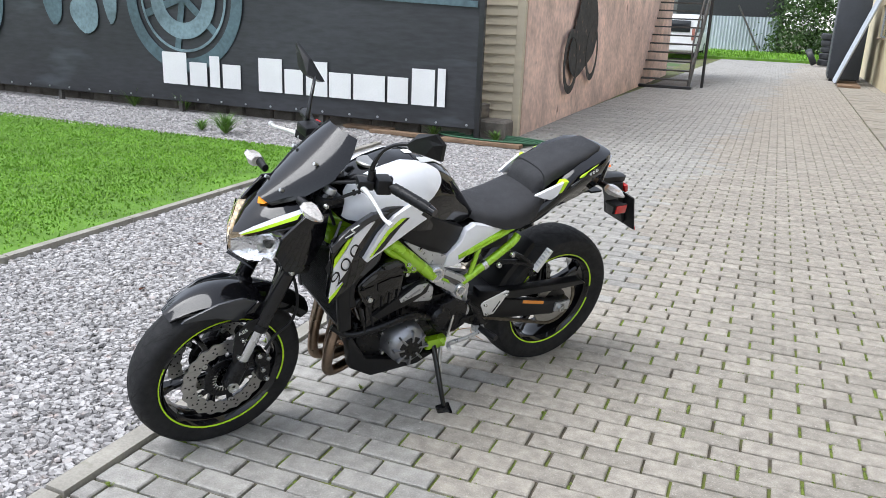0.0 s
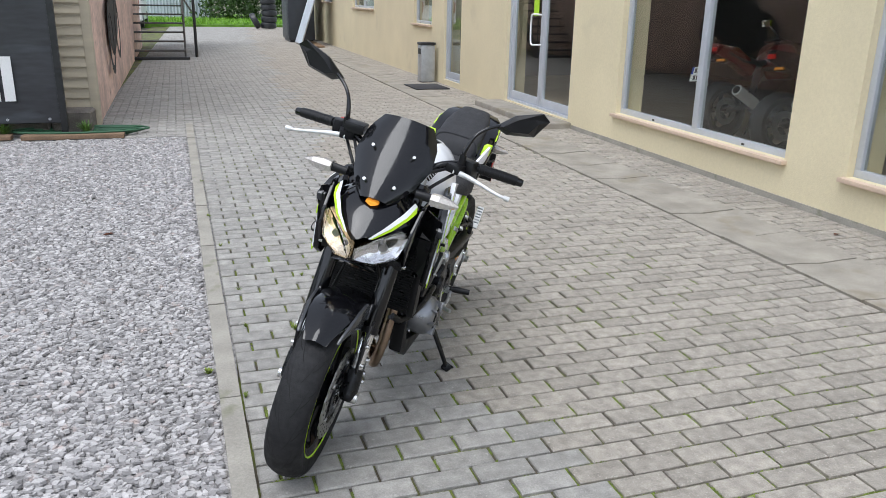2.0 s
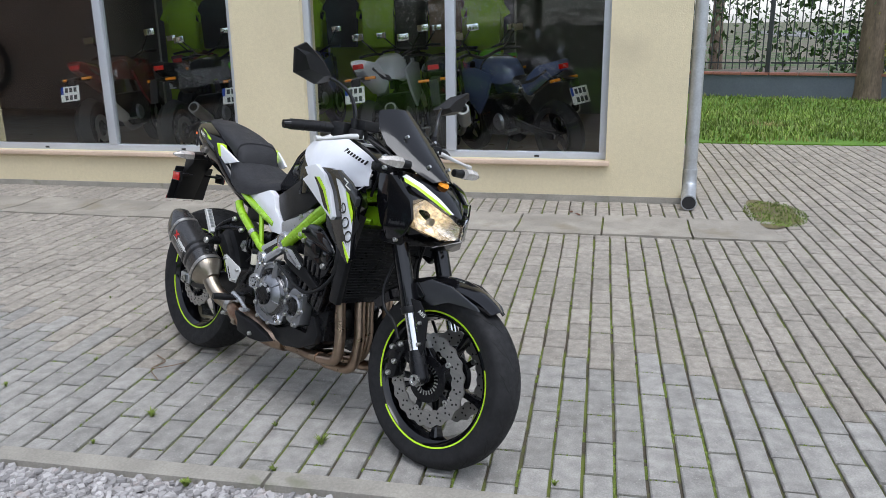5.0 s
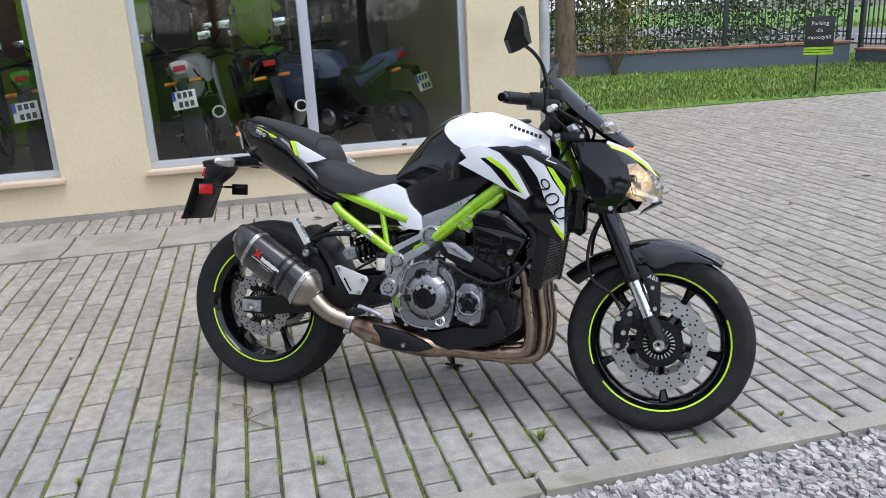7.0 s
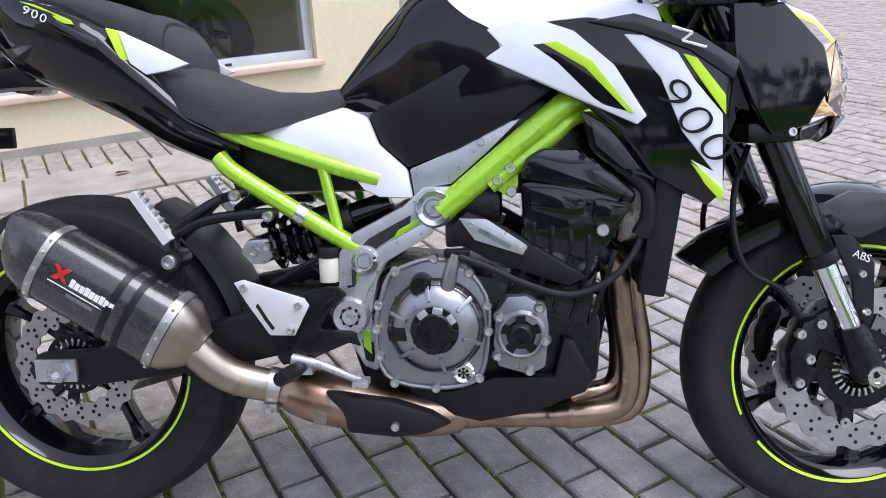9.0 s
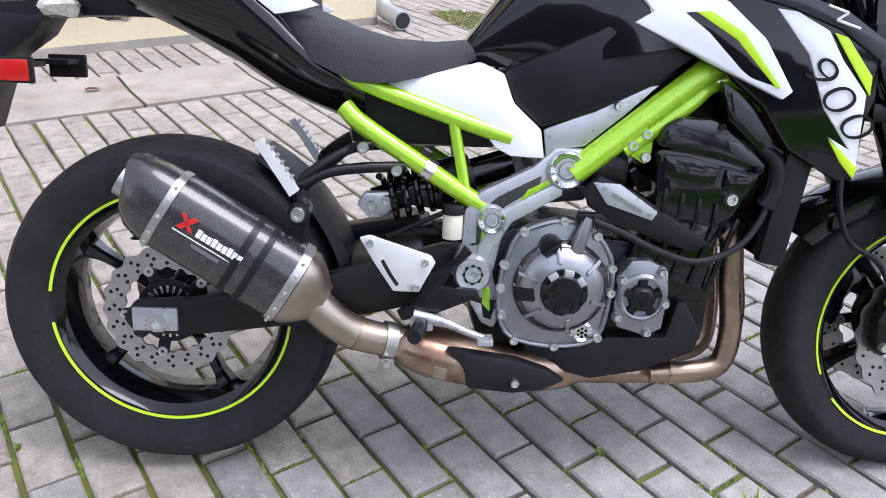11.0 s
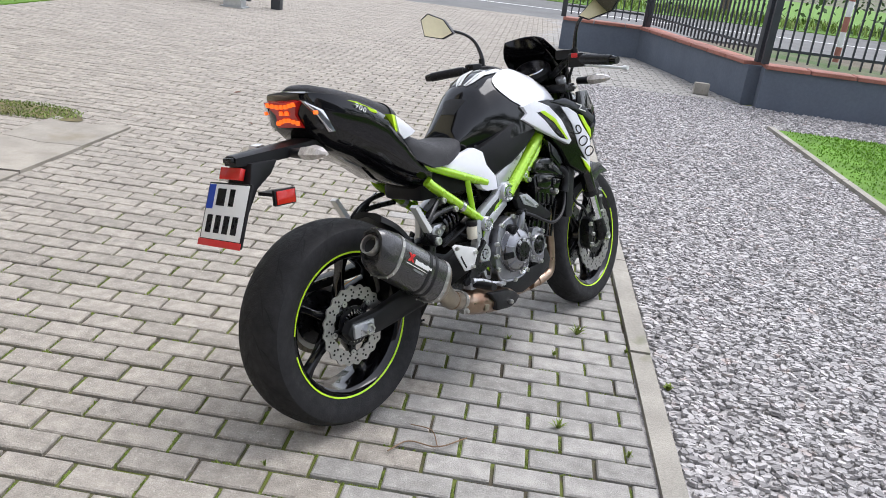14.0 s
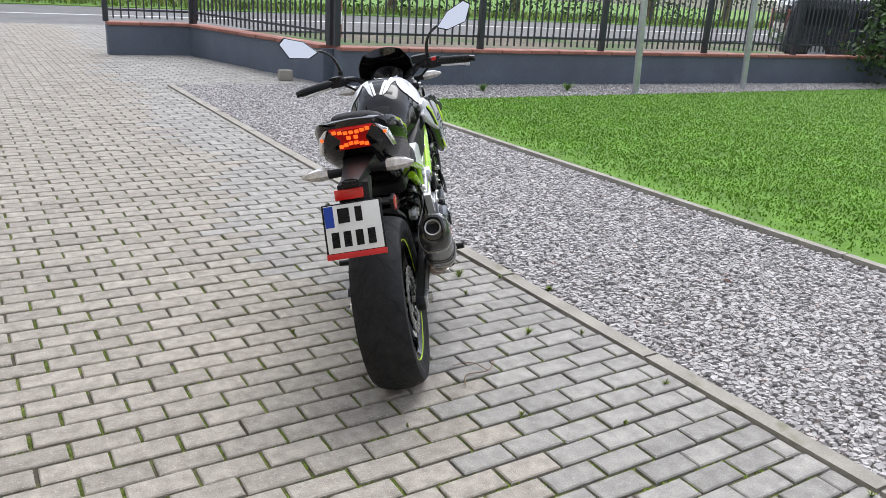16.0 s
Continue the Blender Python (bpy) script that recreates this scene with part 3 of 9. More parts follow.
# drain channel slabs along the facade
drain = thing("drain_channel", "row of worn concrete drain channel slabs along the facade", "drain", kind="structure")
y = 1.75
while y < 28.9:
    b = bmesh.new()
    prof = [(-0.27, 0.006), (-0.12, 0.0), (0, -0.008), (0.12, 0.0), (0.27, 0.006), (0.27, -0.07), (-0.27, -0.07)]
    x0 = 2.48 - 0.012 * (y - 4)
    dz = random.uniform(-0.004, 0.004)
    loft([[(x0 + px + random.uniform(-0.003, 0.003), yy, pz + dz) for px, pz in prof] for yy in (y + 0.005, y + 0.59)], bm=b)
    part("drain_slab", b, M["slab"], drain, smooth=False)
    y += 0.6

# bin by the small door
bin_ = thing("litter_bin", "grey metal litter bin standing by the door", "bin", FM @ pose(-0.2, 13.0, 0.0))
part("bin_body", box(-0.13, 0.13, -0.13, 0.13, 0.012, 0.66, 0.02), M["zinc"], bin_)
part("bin_lid", box(-0.14, 0.14, -0.14, 0.14, 0.662, 0.71, 0.015), M["blacksteel"], bin_)
# thin black sheet paints the dark of the opening on the closed body
part("bin_mouth", box(-0.135, -0.131, -0.09, 0.09, 0.5, 0.6, 0.0), M["blacksteel"], bin_)
part("bin_foot", box(-0.1, 0.1, -0.1, 0.1, 0.0, 0.012), M["blacksteel"], bin_)
tagged(part("doormat", box(-0.75, -0.15, 11.7, 12.5, 0.004, 0.018, 0.004), M["doormat"], None, m=FM), "dark rubber doormat on the paving", "doormat")

# ---- the banner building ----
structure("wall_west_siding", box(-14, -2.28, 10.92, 11.1, 0.05, 4.5), M["stone"], "rear wall behind the siding")
sid = thing("siding", "beige horizontal lap siding", "siding", kind="structure")
z = 0.1
while z < 2.6:
    b = bmesh.new()
    loft([[(x, 10.915, z), (x, 10.885, z), (x, 10.905, z + 0.118), (x, 10.915, z + 0.118)] for x in (-3.2, -2.30)], bm=b)
    part("siding_board", b, M["siding"], sid, smooth=False)
    z += 0.115
part("corner_trim", box(-2.30, -2.20, 10.87, 10.96, 0.02, 4.5, 0.01), M["siding"], sid)
structure("wall_mural", box(-2.62, -2.42, 11.11, 26.0, -0.07, 4.5, m=pose(0, 0, 0)), M["mural"], "plaster side wall with a faded pink mural", Matrix.Translation((-2.6, 11, 0)) @ pose(0, 0, 0, 0, 0, 1.6) @ Matrix.Translation((2.78, -11, 0)))
mural = thing("mural_painting", "faded black motorcycle painted on the pink wall", "mural", Matrix.Translation((-2.22, 12.7, 0)) @ pose(0, 0, 0, 0, 0, 1.6))
for k, (yy, zz, ro, ri) in enumerate(((0.65, 0.85, 0.48, 0.36), (2.1, 0.95, 0.46, 0.35))):
    part("painted_wheel", lathe([(ri, 0.0), (ro, 0.0), (ro, 0.004), (ri, 0.004)], 40, closed=True, m=pose(0, yy, zz, 0, 0, 90) @ Matrix.Diagonal((1, 1, 1, 1))), M["mural_dk"], mural)
b = plate([(0.5, 0.9), (0.9, 1.5), (1.3, 2.0), (2.0, 1.9), (2.4, 1.5), (2.3, 1.0), (1.7, 0.75), (1.0, 0.6)], 0.006, 0.011, 0, round_=5)
b.transform(pose(0, 0, 0, 0, 0, 90))
part("painted_body", b, M["mural_dk"], mural)
pp = thing("rust_pipe", "rusty brown pipe standing against the mural wall", "pipe")
part("pipe", rod((-2.5, 12.45, 0), (-2.5, 12.45, 4.3), 0.055), M["rust"], pp)
part("pipe_collar", rod((-2.5, 12.45, 0.0), (-2.5, 12.45, 0.05), 0.08), M["rust"], pp)

ban = thing("banner", "large dark printed banner with white lettering on a frame", "banner", Matrix.Translation((-2.5, 10.2, 0)) @ pose(0, 0, 0, 0, 0, 0.6))
n = 40
rings = []
for i in range(n + 1):
    x = -11.5 * i / n
    rings.append([(x, 0.012 * math.sin(i * 1.9) * math.sin(z * 2.1), z) for z in (0.16, 0.5, 1.0, 1.6, 2.4, 3.4)])
part("sheet", loft(rings, cap=False, closed=False), M["banner"], ban)
part("edge_post", box(-0.02, 0.045, -0.03, 0.03, 0.0, 3.6, 0.006), M["blacksteel"], ban)
part("lower_tube", rod((-11.6, 0.04, 0.17), (0, 0.04, 0.17), 0.022), M["blacksteel"], ban)
for k in range(5):
    part("frame_post", box(-2.2 - 2.3 * k, -2.14 - 2.3 * k, 0.03, 0.09, 0.0, 3.4), M["darksteel"], ban)
for k in range(28):
    part("eyelet", lathe([(0.006, -0.022), (0.014, -0.022), (0.014, -0.014), (0.006, -0.014)], 12, closed=True, m=pose(-0.12 - 0.4 * k, 0, 0.2)), M["zinc"], ban)
# lettering of the firm's name becomes plain letter-sized bars
bars = [(0.0, 0.33, 0.44), (0.37, 0.60, 0.32), (0.64, 0.77, 0.42), (0.81, 1.04, 0.32), (1.27, 1.56, 0.44), (1.59, 1.81, 0.32), (1.85, 2.10, 0.44), (2.12, 2.37, 0.32),
        (2.40, 2.75, 0.32), (2.78, 3.0, 0.32), (3.04, 3.28, 0.44), (3.31, 3.39, 0.46)]
for a, c, h in bars:
    part("letter_bar", box(-4.70 + a * 1.265, -4.70 + c * 1.265, -0.024, -0.018, 0.39, 0.39 + h * 0.98), M["print_w"], ban)
for (cx, cz, ro) in ((-4.3, 1.55, 0.98), (-8.6, 1.5, 0.9)):
    wh = part("printed_wheel", lathe([(ro * 0.82, -0.022), (ro, -0.022), (ro, -0.018), (ro * 0.82, -0.018)], 64, closed=True, m=pose(cx, 0, cz)), M["print_mid"], ban, "teal tyre print")
    part("printed_rim", lathe([(ro * 0.70, -0.023), (ro * 0.735, -0.023), (ro * 0.735, -0.018), (ro * 0.70, -0.018)], 64, closed=True, m=pose(cx, 0, cz)), M["print_lt"], wh)
    part("printed_disc", lathe([(ro * 0.34, -0.023), (ro * 0.56, -0.023), (ro * 0.56, -0.018), (ro * 0.34, -0.018)], 48, closed=True, m=pose(cx, 0, cz)), M["print_lt"], wh)
    for k in range(6):
        b = box(-0.05, 0.05, -0.021, -0.018, 0, ro * 0.7)
        part("printed_spoke", b, M["print_mid"], wh, m=pose(cx, 0, cz, 0, 60 * k + 10, 0))
for k, (x, z, w, h) in enumerate(((-6.1, 1.25, 0.5, 0.5), (-6.7, 1.4, 0.35, 0.6), (-5.6, 1.5, 0.25, 0.7), (-6.3, 1.9, 0.9, 0.4))):
    b = plate([(x, z - h / 2), (x + w / 2, z - h / 4), (x + w / 2.2, z + h / 2), (x - w / 3, z + h / 2.2), (x - w / 2, z)], -0.022, -0.018, 0, round_=3)
    part("printed_engine", b, M["print_mid" if k % 2 else "print_lt"], ban)
for k in range(3, 5):
    b = plate([(-2.6, 1.25 + 0.13 * k), (-0.05, 0.95 + 0.2 * k), (-0.05, 1.02 + 0.2 * k), (-1.6, 1.22 + 0.16 * k)], -0.022, -0.018, 0)
    part("printed_streak", b, M["print_mid"], ban)
# low stone footing under the banner
foot = thing("stone_footing", "rough dark stone footing under the banner", "wall", kind="structure")
x = -14.0
while x < -2.6:
    w = random.uniform(0.25, 0.5)
    part("stone", box(x, x + w - 0.012, 10.5, 10.8 + random.uniform(0, .05), -0.07, 0.22 + random.uniform(-0.05, 0.04), 0.025, seg=1), M["stone"], foot, smooth=False)
    x += w
part("footing_core", box(-14, -2.6, 10.62, 10.91, -0.07, 0.4), M["stone"], foot)

# ---- end of the yard ----
st = thing("metal_stairs", "dark steel outdoor stairs with open treads", "stairs")
for x, nm in ((-2.80, 0), (-1.40, 1)):
    b = plate([(20.95, 0.0), (21.2, 0.0), (24.9, 3.2), (24.9, 3.4), (24.7, 3.4), (20.95, 0.2)], -0.02, 0.02, 0.0)
    b.transform(Matrix.Translation((x, 0, 0)) @ pose(0, 0, 0, 0, 0, 90))
    part("stringer", b, M["darksteel"], st)
    part("hand_rail", rod((x, 21.0, 1.0), (x, 24.8, 4.2), 0.022), M["darksteel"], st)
    for k in range(4):
        part("baluster", rod((x, 21.05 + 1.2 * k, 0.1 + 1.03 * k), (x, 21.05 + 1.2 * k, 1.03 + 1.02 * k), 0.016), M["darksteel"], st)
for k in range(16):
    part("tread", box(-2.78, -1.42, 21.05 + 0.235 * k, 21.32 + 0.235 * k, 0.2 * (k + 1) - 0.035, 0.2 * (k + 1), 0.004), M["darksteel"], st)
part("base_frame", box(-2.95, -1.3, 20.75, 20.95, 0.0, 0.06, 0.006), M["blacksteel"], st)
part("post", rod((-1.15, 21.6, 0), (-1.15, 21.6, 3.4), 0.035), M["blacksteel"], st)
part("landing", box(-4.5, -1.1, 24.9, 26.4, 3.3, 3.4), M["darksteel"], st)
structure("backdrop_shed", box(-6, -0.2, 50.5, 51.5, 1.62, 4.5), M["blacksteel"], "dark shed behind the yard")
structure("shed_wall", box(-6, -0.2, 51.5, 52.5, 0.0, 4.4), M["shopwall"], "dark shed wall behind the yard")
cor = thing("corrugated_fence", "pale corrugated sheet fence", "fence")
for s in range(4):
    b = bmesh.new()
    rr = []
    for k in range(25):
        x = -4.6 + s * 1.05 + k * 1.05 / 24
        yy = 50.0 + 0.03 * math.sin(k * math.pi / 2)
        rr.append([(x, yy, 0.1), (x, yy, 2.0), (x, yy + 0.012, 2.0), (x, yy + 0.012, 0.1)])
    part("corrugated_sheet", loft(rr, bm=b), M["corr"], cor)
part("brace", rod((-1.2, 49.8, 0.1), (-2.6, 49.8, 2.6), 0.05), M["darksteel"], cor)
structure("wall_far", box(-30, -2.7, 53, 53.4, 0, 3), M["shopwall"], "far yard wall")


def van(name, label, m, paint, length=4.6, width=1.85, high=1.9):
    """A boxy van or car body with windows, wheels and lamps; front towards +x."""
    v = thing(name, label, "van", m)
    side = [(0, 0.35), (0.02, 1.0), (0.1, high * 0.93), (0.35, high), (length * 0.66, high), (length * 0.80, high * 0.62), (length * 0.97, high * 0.5), (length, 0.45), (length * 0.98, 0.3), (0.1, 0.28)]
    part("body", plate(side, -width / 2, width / 2, 0.07, seg=3), paint, v)
    part("windscreen", plate([(length * 0.675, high * 0.955), (length * 0.80, high * 0.645), (length * 0.81, high * 0.645), (length * 0.685, high * 0.96)], -width / 2 + 0.14, width / 2 - 0.14, 0.0), M["carglass"], v)
    for s in (-1, 1):
        for a, c in ((0.22, length * 0.3), (length * 0.33, length * 0.5), (length * 0.53, length * 0.68)):
            part("side_window", box(a, c, s * width / 2 - 0.004, s * width / 2 + 0.004, high * 0.6, high * 0.88, 0.002), M["carglass"], v)
        for xx in (0.8, length - 0.85):
            wh = part("wheel", lathe([(0.2, -0.1), (0.31, -0.1), (0.33, -0.06), (0.33, 0.06), (0.31, 0.1), (0.2, 0.1)], 32, m=pose(xx, s * (width / 2 - 0.08), 0.33)), M["blacksteel"], v)
            part("rim", lathe([(0.04, -0.11), (0.2, -0.11), (0.2, 0.11), (0.04, 0.11)], 24, m=pose(xx, s * (width / 2 - 0.08), 0.33)), M["zinc"], wh)
        part("headlight", box(length * 0.955, length * 0.995, s * 0.6 - 0.16, s * 0.6 + 0.16, 0.62, 0.78, 0.02), M["white"], v)
        part("rear_lamp", box(-0.01, 0.06, s * 0.8 - 0.06, s * 0.8 + 0.06, 0.8, 1.3, 0.01), M["cap"], v)
    part("bumper", box(length - 0.06, length + 0.05, -width / 2 + 0.1, width / 2 - 0.1, 0.3, 0.55, 0.03), M["blacksteel"], v)
    part("rear_window", box(-0.004, 0.1, -0.65, 0.65, high * 0.6, high * 0.86, 0.01), M["carglass"], v)
    part("number_plate_bar", box(-0.02, -0.004, -0.26, 0.26, 0.6, 0.71), M["print_w"], v)
    return v


van("white_van", "white van parked behind the metal stairs", pose(-4.3, 38.5, -0.01, 0, 0, 90), M["white"])
van("parked_car", "dark grey car parked beyond the street fence", pose(-16.4, -6.6, -0.07, 0, 0, 140), M["carpaint"], 4.6, 1.9, 1.62)

# tyres heap, leaning sheet
for k, (x, yy, z, tilt) in enumerate(((1.95, 38.4, 0.16, 0), (1.98, 38.4, 0.42, 0), (2.0, 38.42, 0.68, 0), (1.98, 38.4, 0.94, 0), (1.95, 38.38, 1.2, 0), (1.35, 38.2, 0.36, 62))):
    b = lathe([(0.2, -0.1), (0.3, -0.125), (0.34, -0.09), (0.35, 0), (0.34, 0.09), (0.3, 0.125), (0.2, 0.1)], 32, closed=True, m=pose(x, yy, z, 90, tilt, 0))
    tagged(part("tyre", b, M["blacksteel"]), "old black tyre lying on the stack" if not tilt else "old black tyre leaning on the stack", "tyre", "tyre stack")
ramp = thing("leaning_sheet", "blue-grey corrugated sheet leaning on the facade", "sheet metal")
b = bmesh.new()
rr = []
for k in range(21):
    yy = 26.0 + 0.07 * k
    o = 0.03 * math.sin(k * math.pi / 2)
    rr.append([(1.9 + o, yy, 0.06), (2.72 + o, yy, 2.5), (2.74 + o, yy, 2.5), (1.92 + o, yy, 0.06)])
part("sheet", loft(rr, bm=b), M["corr"], ramp)
tagged(part("plank", box(1.95, 2.5, 25.2, 27.5, 0.0, 0.06, 0.006), M["wood"]), "weathered plank lying on the paving", "plank")
cab = thing("dark_container", "dark blue metal cabinet at the facade", "cabinet")
part("cabinet_body", box(1.75, 2.6, 28, 30, 0.08, 2.6, 0.02), M["fencegrey"], cab)
part("cabinet_door", box(1.74, 1.752, 28.1, 28.95, 0.2, 2.5, 0.002), M["fencegrey"], cab)
part("cabinet_foot", box(1.8, 2.55, 28.1, 29.9, 0, 0.08), M["blacksteel"], cab)

# ---- street fence: low wall with coping and steel panels ----
TOP = 0.50


def fence_run(name, label, a, b, posts, gap=0.115, height=1.45, base=TOP):
    a, b = Vector((*a, 0)), Vector((*b, 0))
    d = b - a
    m = Matrix.Translation(a) @ Matrix.Rotation(math.atan2(d.y, d.x), 4, "Z")
    L = d.length
    w = thing(name, label, "fence", m, kind="structure")
    part("base_wall", box(0, L, -0.11, 0.11, -0.07, base - 0.045), M["basewall"], w, "blue-grey rendered low wall", smooth=False)
    x = 0.0
    while x < L - 0.05:
        e = min(x + 0.49, L)
        part("coping", box(x + 0.003, e - 0.003, -0.15, 0.15, base - 0.045, base, 0.006, seg=1), M["cap"], w, smooth=False)
        x += 0.5
    xs = [L * k / posts for k in range(posts + 1)]
    for x in xs:
        part("post", box(x - 0.04, x + 0.04, -0.04, 0.04, base, base + height + 0.08, 0.004), M["fencegrey"], w)
    for x0, x1 in zip(xs, xs[1:]):
        pn = part("panel", box(x0 + 0.05, x1 - 0.05, -0.012, 0.012, base + 0.16, base + 0.19), M["fencegrey"], w, "anthracite steel fence panel")
        part("upper_rail", box(x0 + 0.05, x1 - 0.05, -0.012, 0.012, base + height - 0.12, base + height - 0.09), M["fencegrey"], pn)
        k = 1
        me = None
        while x0 + k * gap < x1 - 0.05:
            if me is None:
                me = mesh_of("bar", box(-0.01, 0.01, -0.01, 0.01, base + 0.05, base + height), M["fencegrey"], False)
            part("bar", me, None, pn, m=Matrix.Translation((x0 + k * gap, 0, 0)))
            k += 1
    return w


fence_run("fence_gateside", "low blue-grey wall with anthracite steel fence at the gate", (-0.62, -6.62), (-1.92, -6.58), 1)
fence_run("fence_corner", "slanting low wall with anthracite steel fence", (-1.95, -6.55), (-2.93, -3.15), 1)
fence_run("fence_street", "low blue-grey wall with anthracite steel fence along the lawn", (-2.97, -3.02), (-20.5, -2.1), 8)
fence_run("fence_side", "low blue-grey wall with dark steel fence beside the side lawn", (13.6, 2.6), (11.2, -6.9), 4, 0.13, 1.7, 0.46)
fence_run("fence_far_gate", "dark steel fence beyond the open gate", (5.9, -7.6), (11.2, -7.2), 2, 0.12, 1.5, 0.3)
gate = thing("sliding_gate", "open dark steel sliding gate with bottom beam", "gate")
part("gate_beam", box(4.75, 9.5, -6.95, -6.85, 0.08, 0.2, 0.006), M["fencegrey"], gate)
part("upper_rail", box(4.75, 9.5, -6.93, -6.87, 1.45, 1.5, 0.004), M["fencegrey"], gate)
for k in range(38):
    part("bar", box(4.8 + 0.12 * k, 4.825 + 0.12 * k, -6.912, -6.888, 0.2, 1.45), M["fencegrey"], gate)
part("gate_post", box(4.2, 4.36, -7.0, -6.84, 0, 1.8, 0.006), M["fencegrey"], gate)
part("roller_foot", box(4.9, 5.0, -6.96, -6.84, 0, 0.08), M["blacksteel"], gate)
mot = thing("gate_motor", "grey gate drive box on the paving", "gate motor", pose(4.85, -6.45, 0))
part("housing", box(-0.16, 0.16, -0.12, 0.12, 0.02, 0.3, 0.02), M["zinc"], mot)
part("base_plate", box(-0.2, 0.2, -0.15, 0.15, 0, 0.02), M["zinc"], mot)
tagged(part("concrete_block", box(-2.50, -2.32, -3.5, -3.4, 0, 0.14, 0.012, m=None), M["kerb"]), "small concrete block standing by the fence wall", "block")
for k, (x, yy) in enumerate(((-7.18, -1.72), (-9.85, -2.0))):
    p = thing("flag_pole", "pale grey steel pole standing in the gravel", "pole", pose(x, yy, -0.02, 0, 3, 0), "poles by the fence")
    part("shaft", rod((0, 0, 0), (0, 0, 5), 0.05, 0.045), M["zinc"], p)
    part("pole_socket", rod((0, 0, 0), (0, 0, 0.04), 0.062), M["zinc"], p)
# red and white bollard across the fence
bol = thing("striped_post", "red and white striped marker post by the street", "post", pose(-6.3, -10.8, -0.02))
for k in range(5):
    part("stripe", rod((0, 0, 0.3 * k), (0, 0, 0.3 * k + 0.299), 0.06), M["white"] if k % 2 else M["cap"], bol)

# sign on a wire stand
sg = thing("parking_sign", "black and green sign board on a thin stake in the grass", "sign", pose(7.14, -3.14, 0, 0, 0, -126))
part("stake", rod((0, 0.012, 0.0), (0, 0.012, 0.6), 0.012), M["blacksteel"], sg)
bd = part("board", box(-0.19, 0.19, -0.008, 0.008, 0.53, 1.06, 0.004), M["blacksteel"], sg, "black sign board")
part("green_band", box(-0.19, 0.19, -0.010, -0.0082, 0.535, 0.64), M["lime"], sg, "lime green band")
for k, (tx, sz) in enumerate((("Parking", 0.075), ("dla", 0.075), ("motocykli", 0.075))):
    words(tx, sz, pose(0, -0.0095, 0.965 - 0.095 * k, 90, 0, 0), M["print_w"], "lettering", sg, 0.001)
for k in range(2):
    part("green_line", box(-0.19, 0.19, -0.0115, -0.0103, 0.565 + 0.035 * k, 0.575 + 0.035 * k), M["blacksteel"], sg)


